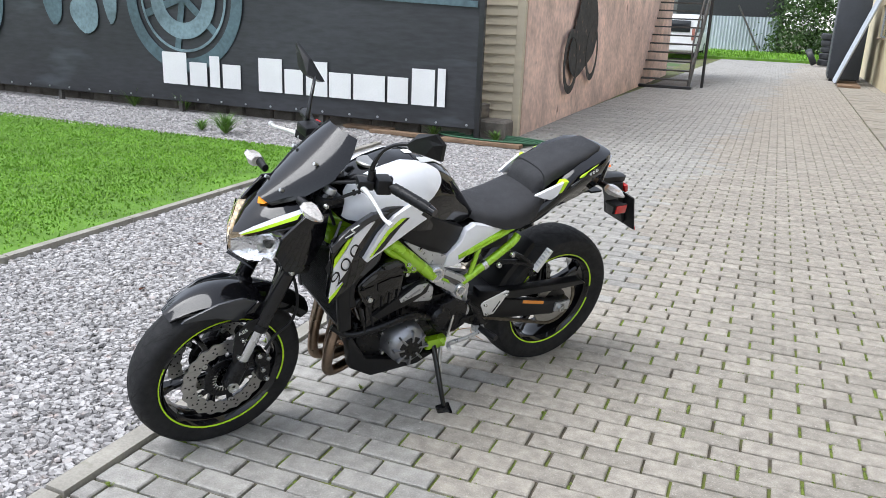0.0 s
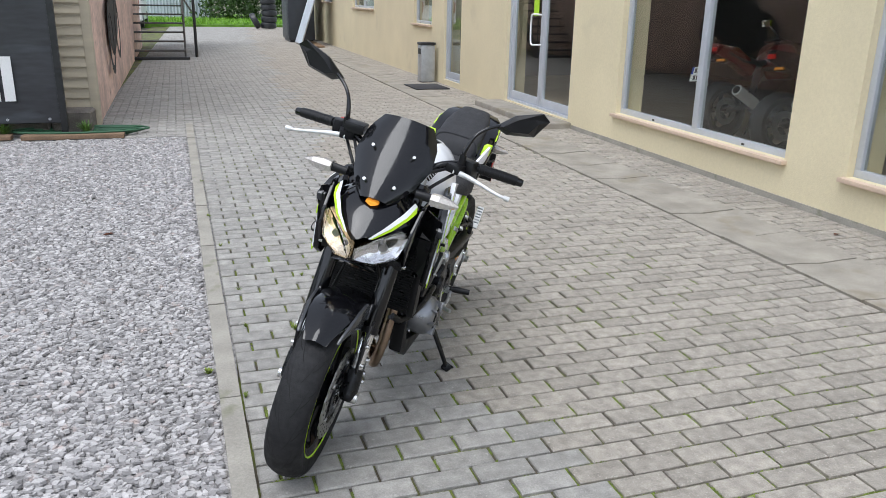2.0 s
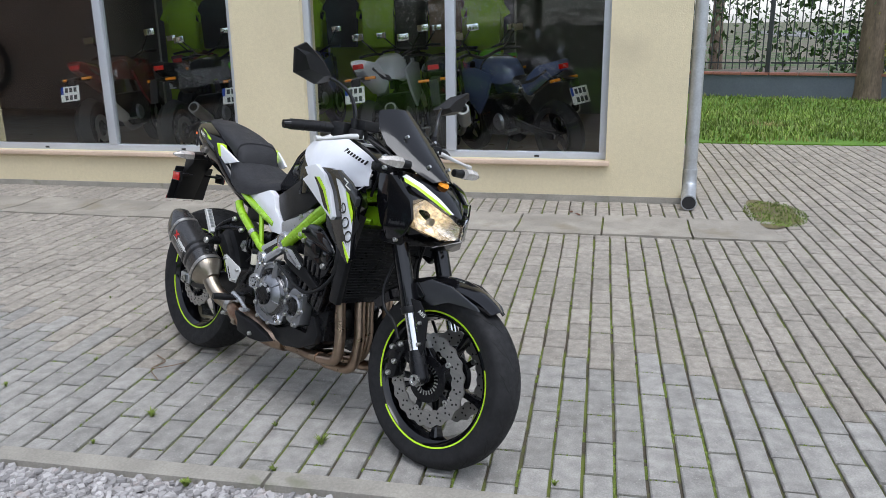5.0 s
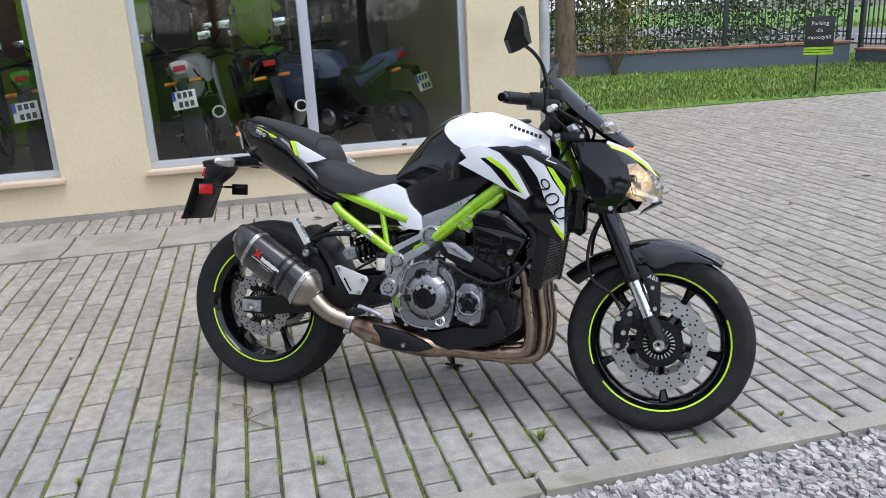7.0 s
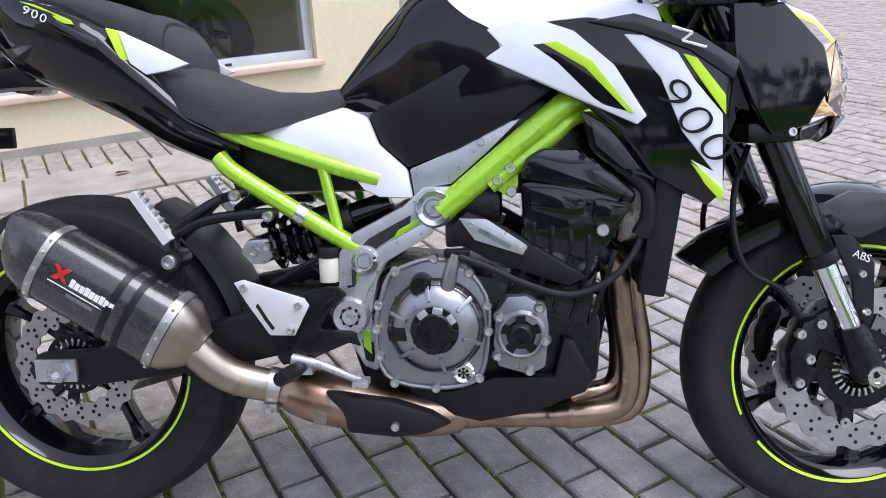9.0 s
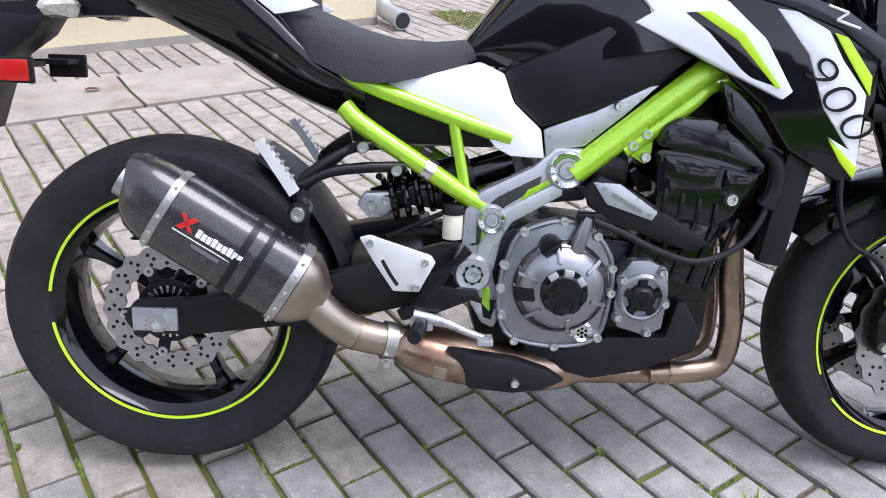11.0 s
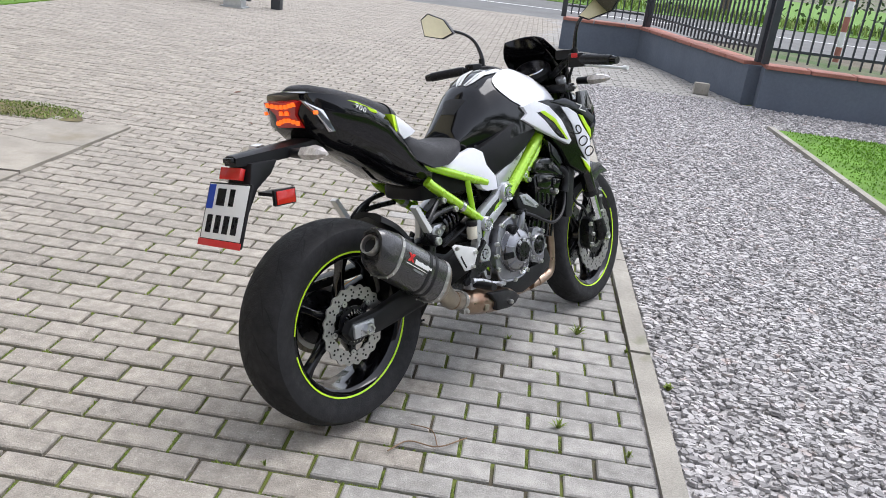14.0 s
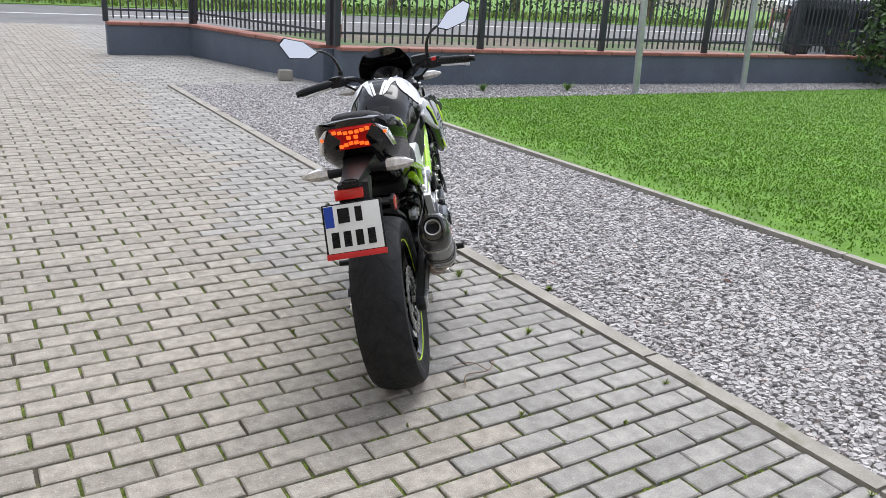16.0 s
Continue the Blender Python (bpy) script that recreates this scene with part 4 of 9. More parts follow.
# ================= the motorcycle =================
M.update({
    "gloss": surf("black_gloss_paint", (0.004, 0.004, 0.005), 0.07, var=0.05, rvar=0.02),
    "metgrey": surf("dark_grey_metallic_paint", (0.05, 0.052, 0.057), 0.2, metal=0.3, var=0.05, rvar=0.03),
    "pearl": surf("pearl_white_paint", (0.80, 0.81, 0.85), 0.2, var=0.02, coat=0.5, rvar=0.02),
    "green": surf("lime_green_frame_paint", (0.33, 0.60, 0.015), 0.25, metal=0.25, var=0.05, coat=0.8),
    "limedecal": surf("lime_decal", (0.52, 0.80, 0.015), 0.35, var=0.03),
    "satin": surf("satin_black_plastic", (0.009, 0.009, 0.010), 0.42, var=0.15, bump=0.06, bump_scale=900),
    "matte": surf("matte_black_casting", (0.005, 0.005, 0.006), 0.30, var=0.2, scale=20, bump=0.02, bump_scale=200),
    "seat": surf("black_seat_vinyl", (0.028, 0.028, 0.031), 0.62, var=0.08, scale=8, bump=0.5, bump_scale=700),
    "rubber": surf("tyre_rubber", (0.016, 0.016, 0.017), 0.72, var=0.2, scale=14, fine=90, bump=0.3, bump_scale=200, rvar=0.12),
    # black for radiator fins and sight glass, and painted shade of holes and grooves
    "deep_black": surf("deep_black_and_recess_shade", (0.006, 0.006, 0.006), 0.95, var=0.1),
    "casting": surf("silver_cast_alloy", (0.50, 0.51, 0.53), 0.33, metal=0.7, var=0.05, scale=20, bump=0.06, bump_scale=500),
    "cover": surf("grey_engine_cover", (0.29, 0.295, 0.31), 0.34, metal=0.85, var=0.07, scale=16, bump=0.04, bump_scale=400),
    "cover_dark": surf("polished_dark_alloy", (0.12, 0.12, 0.125), 0.2, metal=0.9, var=0.1, scale=16),
    "steel": surf("brushed_steel", (0.45, 0.44, 0.42), 0.42, metal=1.0, var=0.1, scale=12, stretch=(1, 1, 6)),
    "chrome": surf("hard_chrome", (0.72, 0.73, 0.75), 0.12, metal=1.0, var=0.03),
    "header": surf("heat_tinted_steel", (0.34, 0.25, 0.185), 0.34, metal=1.0, var=0.22, scale=9, fine=40, spot=(0.2, 0.10, 0.06), spot_scale=7, spot_at=0.55),
    "tinted": surf("straw_tinted_steel", (0.36, 0.315, 0.255), 0.36, metal=1.0, var=0.12, scale=9, spot=(0.36, 0.27, 0.18), spot_scale=5),
    "carbon": surf("carbon_fibre", (0.028, 0.027, 0.027), 0.28, var=0.3, scale=120, fine=300, coat=0.6),
    "bolt": surf("zinc_bolt", (0.6, 0.6, 0.58), 0.3, metal=1.0, var=0.08),
    "silverplate": surf("pale_alloy_plate", (0.68, 0.68, 0.67), 0.4, metal=0.3, var=0.04),
    "redlens": surf("red_reflector", (0.50, 0.012, 0.01), 0.2, var=0.05, coat=0.6),
    "red": surf("red_plastic", (0.55, 0.02, 0.02), 0.4, var=0.05),
    "amber": surf("amber_lens", (0.75, 0.26, 0.02), 0.2, var=0.05, coat=0.6),
    "flasher": surf("clear_flasher_lens", (0.46, 0.43, 0.40), 0.12, var=0.22, scale=70, fine=160, coat=0.7, spot=(0.55, 0.30, 0.12), spot_scale=22, spot_at=0.62),
    "smoke": surf("smoked_screen", (0.005, 0.005, 0.006), 0.08, var=0.05),
    "platewhite": surf("plate_white", (0.74, 0.74, 0.72), 0.4, var=0.03),
    "plateblue": surf("plate_blue", (0.01, 0.05, 0.35), 0.4, var=0.03),
    "chainm": surf("chain_steel", (0.16, 0.14, 0.11), 0.4, metal=0.8, var=0.25, scale=30),
    "mirror": surf("mirror_glass", (0.92, 0.93, 0.94), 0.02, metal=1.0, var=0.0, rvar=0.0),
    "resv": surf("brake_fluid_pot", (0.66, 0.62, 0.5), 0.3, var=0.05),
    "reflector_cup": surf("lamp_reflector", (0.8, 0.8, 0.82), 0.1, metal=1.0, var=0.05, scale=30),
})
M["lens"] = clear("clear_lens", (0.97, 0.97, 0.97))
M["bulb"] = glow("lit_headlamp", (1.0, 0.70, 0.36), 0.55)
n_, l_ = M["bulb"].node_tree.nodes, M["bulb"].node_tree.links
n_["Principled BSDF"].inputs["Base Color"].default_value = (0.62, 0.58, 0.5, 1)
n_["Principled BSDF"].inputs["Metallic"].default_value = 0.9
n_["Principled BSDF"].inputs["Roughness"].default_value = 0.2
spot_ = n_.new("ShaderNodeTexCoord")
far_ = n_.new("ShaderNodeVectorMath")
far_.operation = "DISTANCE"
far_.inputs[1].default_value = (1.395, -0.088, 0.812)
l_.new(spot_.outputs["Object"], far_.inputs[0])
speck = n_.new("ShaderNodeTexVoronoi")
speck.inputs["Scale"].default_value = 75
l_.new(spot_.outputs["Object"], speck.inputs["Vector"])
fall = n_.new("ShaderNodeMapRange")
fall.inputs["From Min"].default_value, fall.inputs["From Max"].default_value = 0.015, 0.075
fall.inputs["To Min"].default_value, fall.inputs["To Max"].default_value = 1.1, 0.10
l_.new(far_.outputs["Value"], fall.inputs["Value"])
level = n_.new("ShaderNodeMapRange")
level.inputs["To Min"].default_value, level.inputs["To Max"].default_value = 1.15, 0.05
l_.new(speck.outputs["Distance"], level.inputs["Value"])
both = n_.new("ShaderNodeMath")
both.operation = "MULTIPLY"
l_.new(level.outputs[0], both.inputs[0])
l_.new(fall.outputs[0], both.inputs[1])
l_.new(both.outputs[0], n_["Principled BSDF"].inputs["Emission Strength"])
for k_, level_ in (("satin", 0.28), ("matte", 0.32), ("seat", 0.35), ("rubber", 0.26)):
    M[k_].node_tree.nodes["Principled BSDF"].inputs["Specular IOR Level"].default_value = level_
M["tail_led"] = glow("lit_tail_led", (1.0, 0.15, 0.012), 0.42)
M["marker"] = glow("lit_marker", (1.0, 0.36, 0.03), 0.22)

BIKE_POSE = pose(-0.055, 4.653, 0, 0, 0, -122) @ pose(0, 0, 0, -13, 0, 0)
# the front end is turned a little to the left about the steering axis
AX = Vector((-0.40, 0, 0.917)).normalized()
PIV = Vector((1.13, 0, 0.93))
STEER = Matrix.Translation((-0.007, 0, -0.009)) @ Matrix.Translation(PIV) @ Matrix.Rotation(radians(4.5), 4, AX) @ Matrix.Translation(-PIV)

bike = thing("motorcycle", "black white and lime naked motorcycle leaning on its sidestand", "motorcycle", BIKE_POSE)


def bolts(parent, spots, y, r=0.008, mat=None, name="bolt"):
    """Socket-head bolts on a side, each a part."""
    s = 1 if y > 0 else -1
    me = mesh_of(name, lathe([(0.0005, s * 0.004), (r * 0.5, s * 0.004), (r * 0.5, s * 0.009), (r * 0.85, s * 0.009), (r, s * 0.006), (r, -s * 0.004)], 16), mat or M["bolt"])
    for x, z in spots:
        part(name, me, None, parent, m=Matrix.Translation((x, y, z)))


def side_plate(outline, lay, thick, s, bev=0.003, round_=0):
    """A panel by its side outline (x, z); lay gives the distance from the middle plane at (x, z); s: side."""
    bm = plate(outline, 0.0, thick, bev, round_=round_)
    for v in bm.verts:
        v.co.y = s * (lay(v.co.x, v.co.z) - thick + v.co.y)
    return bm


# ---- wheels ----
def wheel(name, parent, cx, R, hw, rim_hw, m, disc_r, disc_sides, seed):
    """Tyre, rim, spokes, lime tape and wavy brake discs about (cx, R)."""
    c = Matrix.Translation((cx, 0, R))
    w = part(name, lathe([(0.05, -0.05), (0.05, 0.05), (0.028, 0.055), (0.028, -0.055)], 32, m=c, closed=True), M["gloss"], parent, "gloss black cast wheel with lime tape", m)
    s = R - 0.300
    prof = [(0.221, rim_hw), (0.232, rim_hw + 0.004), (0.245 + s * .3, hw * 0.93), (0.262 + s * 0.7, hw), (0.276 + s, hw * 0.965), (0.287 + s, hw * 0.80), (0.295 + s, hw * 0.52), (R - 0.001, hw * 0.26), (R, 0)]
    prof = [(r, -y) for r, y in prof] + [(r, y) for r, y in prof[-2::-1]]
    tyre = part("tyre", lathe(prof, 96, m=c, closed=True), M["rubber"], w, "worn black road tyre")
    # curved water grooves, laid on the tread as black strips for their shade
    g = bmesh.new()
    rr = random.Random(seed)

    def on_tyre(a, y):
        t = abs(y) / hw
        r = np.interp(t, [0, 0.26, 0.52, 0.80, 0.965, 1.0], [R, R - 0.001, 0.295 + s, 0.287 + s, 0.276 + s, 0.262 + s]) + 0.0006
        return Vector((cx + r * math.cos(a), y, R + r * math.sin(a)))
    for k in range(17):
        for sd in (-1, 1):
            a0 = 2 * math.pi * (k + (0.5 if sd > 0 else 0)) / 17
            for (ya, yb, da, wd, bow) in ((0.10, 0.62, 0.34, 0.0040, 0.10), (0.45, 0.86, 0.17, 0.0036, 0.05), (0.70, 0.93, 0.09, 0.003, 0.02)):
                off = 0.0 if ya < 0.3 else (0.13 if ya < 0.6 else 0.26)
                pts = [(a0 + off + da * t - bow * math.sin(math.pi * t) * 0.5, sd * hw * (ya + (yb - ya) * t)) for t in np.linspace(0, 1, 7)]
                vs = []
                for i, (a, yy) in enumerate(pts):
                    wd_i = wd * (1 - abs(i / 6 - 0.45) * 1.3)
                    vs.append((g.verts.new(on_tyre(a - wd_i / R, yy)), g.verts.new(on_tyre(a + wd_i / R, yy))))
                for (p, q), (r_, t_) in zip(vs, vs[1:]):
                    g.faces.new((p, q, t_, r_))
    part("tread_groove", g, M["deep_black"], tyre)
    barrel = [(0.223, -rim_hw), (0.223, -rim_hw + 0.008), (0.213, -rim_hw + 0.014), (0.206, -rim_hw * 0.4), (0.203, 0), (0.206, rim_hw * 0.4), (0.213, rim_hw - 0.014), (0.223, rim_hw - 0.008), (0.223, rim_hw),
              (0.215, rim_hw + 0.001), (0.206, rim_hw - 0.010), (0.199, rim_hw - 0.014), (0.192, rim_hw * 0.3), (0.189, 0), (0.192, -rim_hw * 0.3), (0.199, -rim_hw + 0.014), (0.206, -rim_hw + 0.010), (0.215, -rim_hw - 0.001)]
    part("rim", lathe(barrel, 96, m=c, closed=True), M["gloss"], w)
    for k in range(5):
        b = loft([[(wx * px, wy * py, r) for px, py in ((-1, -0.7), (-0.6, -1), (0.6, -1), (1, -0.7), (1, 0.7), (0.6, 1), (-0.6, 1), (-1, 0.7))]
                  for r, wx, wy in ((0.035, 0.02, 0.034), (0.07, 0.013, 0.026), (0.12, 0.0095, 0.018), (0.165, 0.0105, 0.018), (0.196, 0.017, 0.024))])
        part("spoke", b, M["gloss"], w, m=c @ pose(0, 0, 0, 0, 72 * k + 12 + seed * 17, 0))
    for sd in (-1, 1):
        for a0, a1 in ((8, 172), (188, 352)):
            b = bmesh.new()
            ring = []
            for i in range(49):
                a = radians(a0 + (a1 - a0) * i / 48 + seed * 31)
                ring.append([(cx + r * math.cos(a), sd * (rim_hw + dy), R + r * math.sin(a)) for r, dy in ((0.2175, 0.0015), (0.2225, 0.0035), (0.2225, 0.001), (0.2175, -0.001))])
            loft(ring, bm=b)
            part("rim_tape", b, M["limedecal"], w, "lime rim stripe")
    for sd in disc_sides:
        y0 = sd * (0.066 if R < 0.31 else 0.078)
        b = bmesh.new()
        n = 192
        rings = [[], [], [], []]
        for i in range(n):
            a = 2 * math.pi * i / n
            ro = disc_r + 0.0035 * math.cos(a * 20)
            ri = disc_r * 0.68 + 0.0025 * math.cos(a * 20)
            for q, (r, yy) in enumerate(((ro, y0 - 0.0025), (ro, y0 + 0.0025), (ri, y0 + 0.0025), (ri, y0 - 0.0025))):
                rings[q].append(b.verts.new((cx + r * math.cos(a), yy, R + r * math.sin(a))))
        for q in range(4):
            A, B = rings[q], rings[(q + 1) % 4]
            for i in range(n):
                b.faces.new((A[i], A[(i + 1) % n], B[(i + 1) % n], B[i]))
        disc = part("brake_disc", b, M["steel"], w, "wavy drilled steel brake disc", smooth=False)
        # no holes are cut: black discs carry the shade of the drilling
        h = bmesh.new()
        for i in range(40):
            for q, fr in ((0, 0.76), (1, 0.84), (2, 0.92)):
                if (i + q) % 2:
                    continue
                a = 2 * math.pi * (i + 0.5 * (q == 1)) / 40
                lathe([(0.0036, -0.0031), (0.0036, 0.0031)], 8, bm=h, m=Matrix.Translation((cx + disc_r * fr * math.cos(a), y0, R + disc_r * fr * math.sin(a))))
        part("drill_hole", h, M["deep_black"], disc)
        carrier = lathe([(0.045, y0 - sd * 0.006), (disc_r * 0.45, y0 - sd * 0.008), (disc_r * 0.5, y0), (disc_r * 0.5, y0 + sd * 0.004), (0.045, y0 + sd * 0.004)], 40, m=c, closed=True)
        part("disc_carrier", carrier, M["matte"], disc, "black disc carrier")
        for k in range(5):
            a = radians(72 * k + 30)
            part("carrier_arm", box(disc_r * 0.48, disc_r * 0.72, y0 - 0.004, y0 + 0.004, -0.011, 0.011, 0.003), M["matte"], disc, m=c @ pose(0, 0, 0, 0, 72 * k + 30, 0))
            x, z = cx + disc_r * 0.68 * math.cos(-a), R + disc_r * 0.68 * math.sin(-a)
            part("disc_rivet", lathe([(0.003, y0 - 0.007), (0.009, y0 - 0.007), (0.009, y0 + 0.007), (0.003, y0 + 0.007)], 16, m=Matrix.Translation((x, 0, z)), closed=True), M["bolt"], disc)
        if R < 0.31 or sd < 0:
            for k in range(24):
                a = 2 * math.pi * k / 24
                b2 = box(0.036, 0.05, y0 + sd * 0.008 - 0.001, y0 + sd * 0.008 + 0.001, -0.0022, 0.0022)
                part("sensor_slot", b2, M["bolt"], disc, m=c @ pose(0, 0, 0, 0, 15 * k, 0))
    return w


rear_wheel = wheel("rear_wheel", bike, 0.0, 0.315, 0.090, 0.072, Matrix.Identity(4), 0.120, (-1,), 0)
front_wheel = wheel("front_wheel", bike, 1.455, 0.297, 0.060, 0.050, STEER, 0.150, (-1, 1), 1)
spk = bmesh.new()
n = 90
ringv = []
for i in range(n):
    a = 2 * math.pi * i / n
    ringv.append((0.105 + (0.006 if i % 2 else 0)) )
outl = [(r * math.cos(2 * math.pi * i / n), 0.315 + r * math.sin(2 * math.pi * i / n)) for i, r in enumerate(ringv)]
part("rear_sprocket", plate(outl, 0.083, 0.089, 0), M["steel"], rear_wheel, "steel rear sprocket", smooth=False)
part("sprocket_carrier", lathe([(0.03, 0.06), (0.085, 0.07), (0.085, 0.082), (0.03, 0.10)], 40, m=Matrix.Translation((0, 0, 0.315))), M["matte"], rear_wheel)

# ---- swing arm, chain, axle ----
for s in (-1, 1):
    arm = part("swing_arm", side_plate([(0.57, 0.455), (0.50, 0.46), (0.30, 0.405), (0.06, 0.352), (-0.05, 0.345), (-0.07, 0.315), (-0.05, 0.285), (0.06, 0.285), (0.30, 0.315), (0.52, 0.36), (0.58, 0.40)],
                                       lambda x, z: 0.128 if x < 0.3 else 0.128 - 0.02 * (x - 0.3) / 0.3, 0.034, s, 0.008), M["satin"], bike, "black alloy swing arm")
    part("axle_block", side_plate([(-0.05, 0.295), (0.03, 0.295), (0.03, 0.338), (-0.05, 0.338)], lambda x, z: 0.136, 0.012, s, 0.003), M["casting"], arm)
    part("axle_nut", lathe([(0.004, s * 0.134), (0.012, s * 0.134), (0.012, s * 0.152), (0.018, s * 0.152), (0.018, s * 0.134)], 6, m=Matrix.Translation((0, 0, 0.315)), closed=True), M["bolt"], arm, smooth=False)
part("axle", rod((0, -0.14, 0.315), (0, 0.14, 0.315), 0.012), M["bolt"], bike)
part("swing_arm_bridge", box(0.33, 0.47, -0.10, 0.10, 0.33, 0.43, 0.02), M["satin"], bike)
ch = bmesh.new()
loop = []
fs, fr_, rs_ = Vector((0.575, 0, 0.405)), 0.036, 0.108
rc = Vector((0, 0, 0.315))
d = fs - rc
base = math.atan2(d.z, d.x)
spread = math.acos((rs_ - fr_) / d.length)
for i in range(34):
    a = base + spread + (2 * math.pi - 2 * spread) * i / 33
    loop.append(rc + rs_ * Vector((math.cos(a), 0, math.sin(a))))
for i in range(10):
    a = base - spread + 2 * spread * i / 9
    loop.append(fs + fr_ * Vector((math.cos(a), 0, math.sin(a))))
dense = []
for a, b in zip(loop, loop[1:] + loop[:1]):
    k = max(1, round((b - a).length / 0.0159))
    dense += [a + (b - a) * i / k for i in range(k)]
for i, (a, b) in enumerate(zip(dense, dense[1:] + dense[:1])):
    q = (b - a).normalized()
    ang = math.degrees(math.atan2(q.z, q.x))
    hwid = 0.0075 if i % 2 else 0.0055
    box(-0.009, 0.009, 0.086 - hwid, 0.086 + hwid, -0.0065, 0.0065, 0, bm=ch, m=Matrix.Translation((a + b) / 2) @ pose(0, 0, 0, 0, -ang, 0))
part("chain", ch, M["chainm"], bike, "oily drive chain", smooth=False)
guard = part("chain_guard", side_plate([(0.46, 0.475), (0.30, 0.445), (0.05, 0.432), (-0.10, 0.425), (-0.13, 0.405), (0.02, 0.40), (0.28, 0.405), (0.46, 0.44)], lambda x, z: 0.128, 0.05, 1, 0.008), M["satin"], bike, "black plastic chain guard")
label_plate = part("swing_arm_label", side_plate([(0.22, 0.372), (0.10, 0.345), (0.10, 0.36), (0.22, 0.387)], lambda x, z: 0.1295, 0.001, 1, 0), M["amber"], bike, "orange warning label")
hug = []
for k in range(13):
    a = radians(16 + 44 * k / 12)
    w_ = 0.084 - 0.02 * max(0, (k - 9) / 3)
    sec_ = [(0.326, -w_), (0.345, -w_ * 0.9), (0.352, -w_ * 0.5), (0.352, w_ * 0.5), (0.345, w_ * 0.9), (0.326, w_), (0.322, w_ * 0.9), (0.338, 0.0), (0.322, -w_ * 0.9)]
    hug.append([(r_ * math.cos(a), y_, 0.315 + r_ * math.sin(a)) for r_, y_ in sec_])
part("rear_hugger", loft(hug), M["satin"], bike, "black rear tyre hugger", angle=50)

# ---- shock, linkage, airbox shadows ----
shock = part("shock_absorber", rod((0.375, -0.075, 0.528), (0.62, -0.06, 0.605), 0.026), M["gloss"], bike, "black coil-over shock absorber")
part("shock_collar", rod((0.485, -0.069, 0.562), (0.55, -0.065, 0.583), 0.041, 0.038, 28, bev=0.004), M["matte"], shock)
part("shock_eye", side_plate([(0.365, 0.505), (0.345, 0.528), (0.36, 0.55), (0.41, 0.553), (0.415, 0.525), (0.39, 0.505)], lambda x, z: 0.105, 0.03, -1, 0.005), M["casting"], shock)
coil = []
for k in range(73):
    a = 2 * math.pi * 4.5 * k / 72
    c_ = Vector((0.395, -0.074, 0.534)).lerp(Vector((0.49, -0.069, 0.564)), k / 72)
    coil.append(c_ + Vector((-0.29, 0, 0.95)) * (0.042 * math.cos(a)) + Vector((0, 1, 0)) * (0.042 * math.sin(a)))
part("spring", tube(coil, 0.0065, 8, steps=1), M["gloss"], shock, "black coil spring")
bolts(shock, [(0.372, 0.528), (0.398, 0.538)], -0.106, 0.009)
part("battery_box", box(0.33, 0.60, -0.085, 0.085, 0.63, 0.76, 0.02), M["satin"], bike)
part("air_box", box(0.60, 0.98, -0.10, 0.10, 0.62, 0.80, 0.03), M["matte"], bike)
part("throttle_body", box(0.66, 0.82, -0.13, 0.13, 0.57, 0.64, 0.02), M["matte"], bike)

# ---- engine ----
eng = part("engine_block", plate([(0.52, 0.44), (0.56, 0.30), (0.62, 0.245), (0.90, 0.235), (0.985, 0.29), (0.99, 0.40), (0.93, 0.47), (0.62, 0.50)], -0.125, 0.125, 0.018), M["matte"], bike, "black engine crankcase")
part("cylinder_block", plate([(0.82, 0.44), (0.965, 0.39), (0.985, 0.52), (0.86, 0.565)], -0.152, 0.152, 0.012), M["gloss"], bike)
for k in range(5):
    for s in (-1, 1):
        part("cooling_rib", side_plate([(0.835 + 0.032 * k, 0.445 - 0.012 * k), (0.843 + 0.032 * k, 0.443 - 0.012 * k), (0.885 + 0.032 * k, 0.575 - 0.012 * k), (0.877 + 0.032 * k, 0.578 - 0.012 * k)], lambda x, z: 0.157, 0.008, s, 0.001), M["matte"], eng)
part("cylinder_head", plate([(0.852, 0.648), (0.858, 0.545), (0.905, 0.528), (0.965, 0.512), (0.995, 0.535), (1.038, 0.612), (1.0, 0.628), (0.90, 0.650)], -0.166, 0.166, 0.010), M["gloss"], bike, "black cylinder head")
cam_ = part("cam_cover", plate([(0.850, 0.655), (0.860, 0.687), (0.888, 0.703), (0.943, 0.701), (1.007, 0.657), (1.042, 0.624), (1.034, 0.606), (0.965, 0.632), (0.875, 0.646)], -0.173, 0.173, 0.012, seg=3), M["gloss"], bike, "gloss black cam cover")
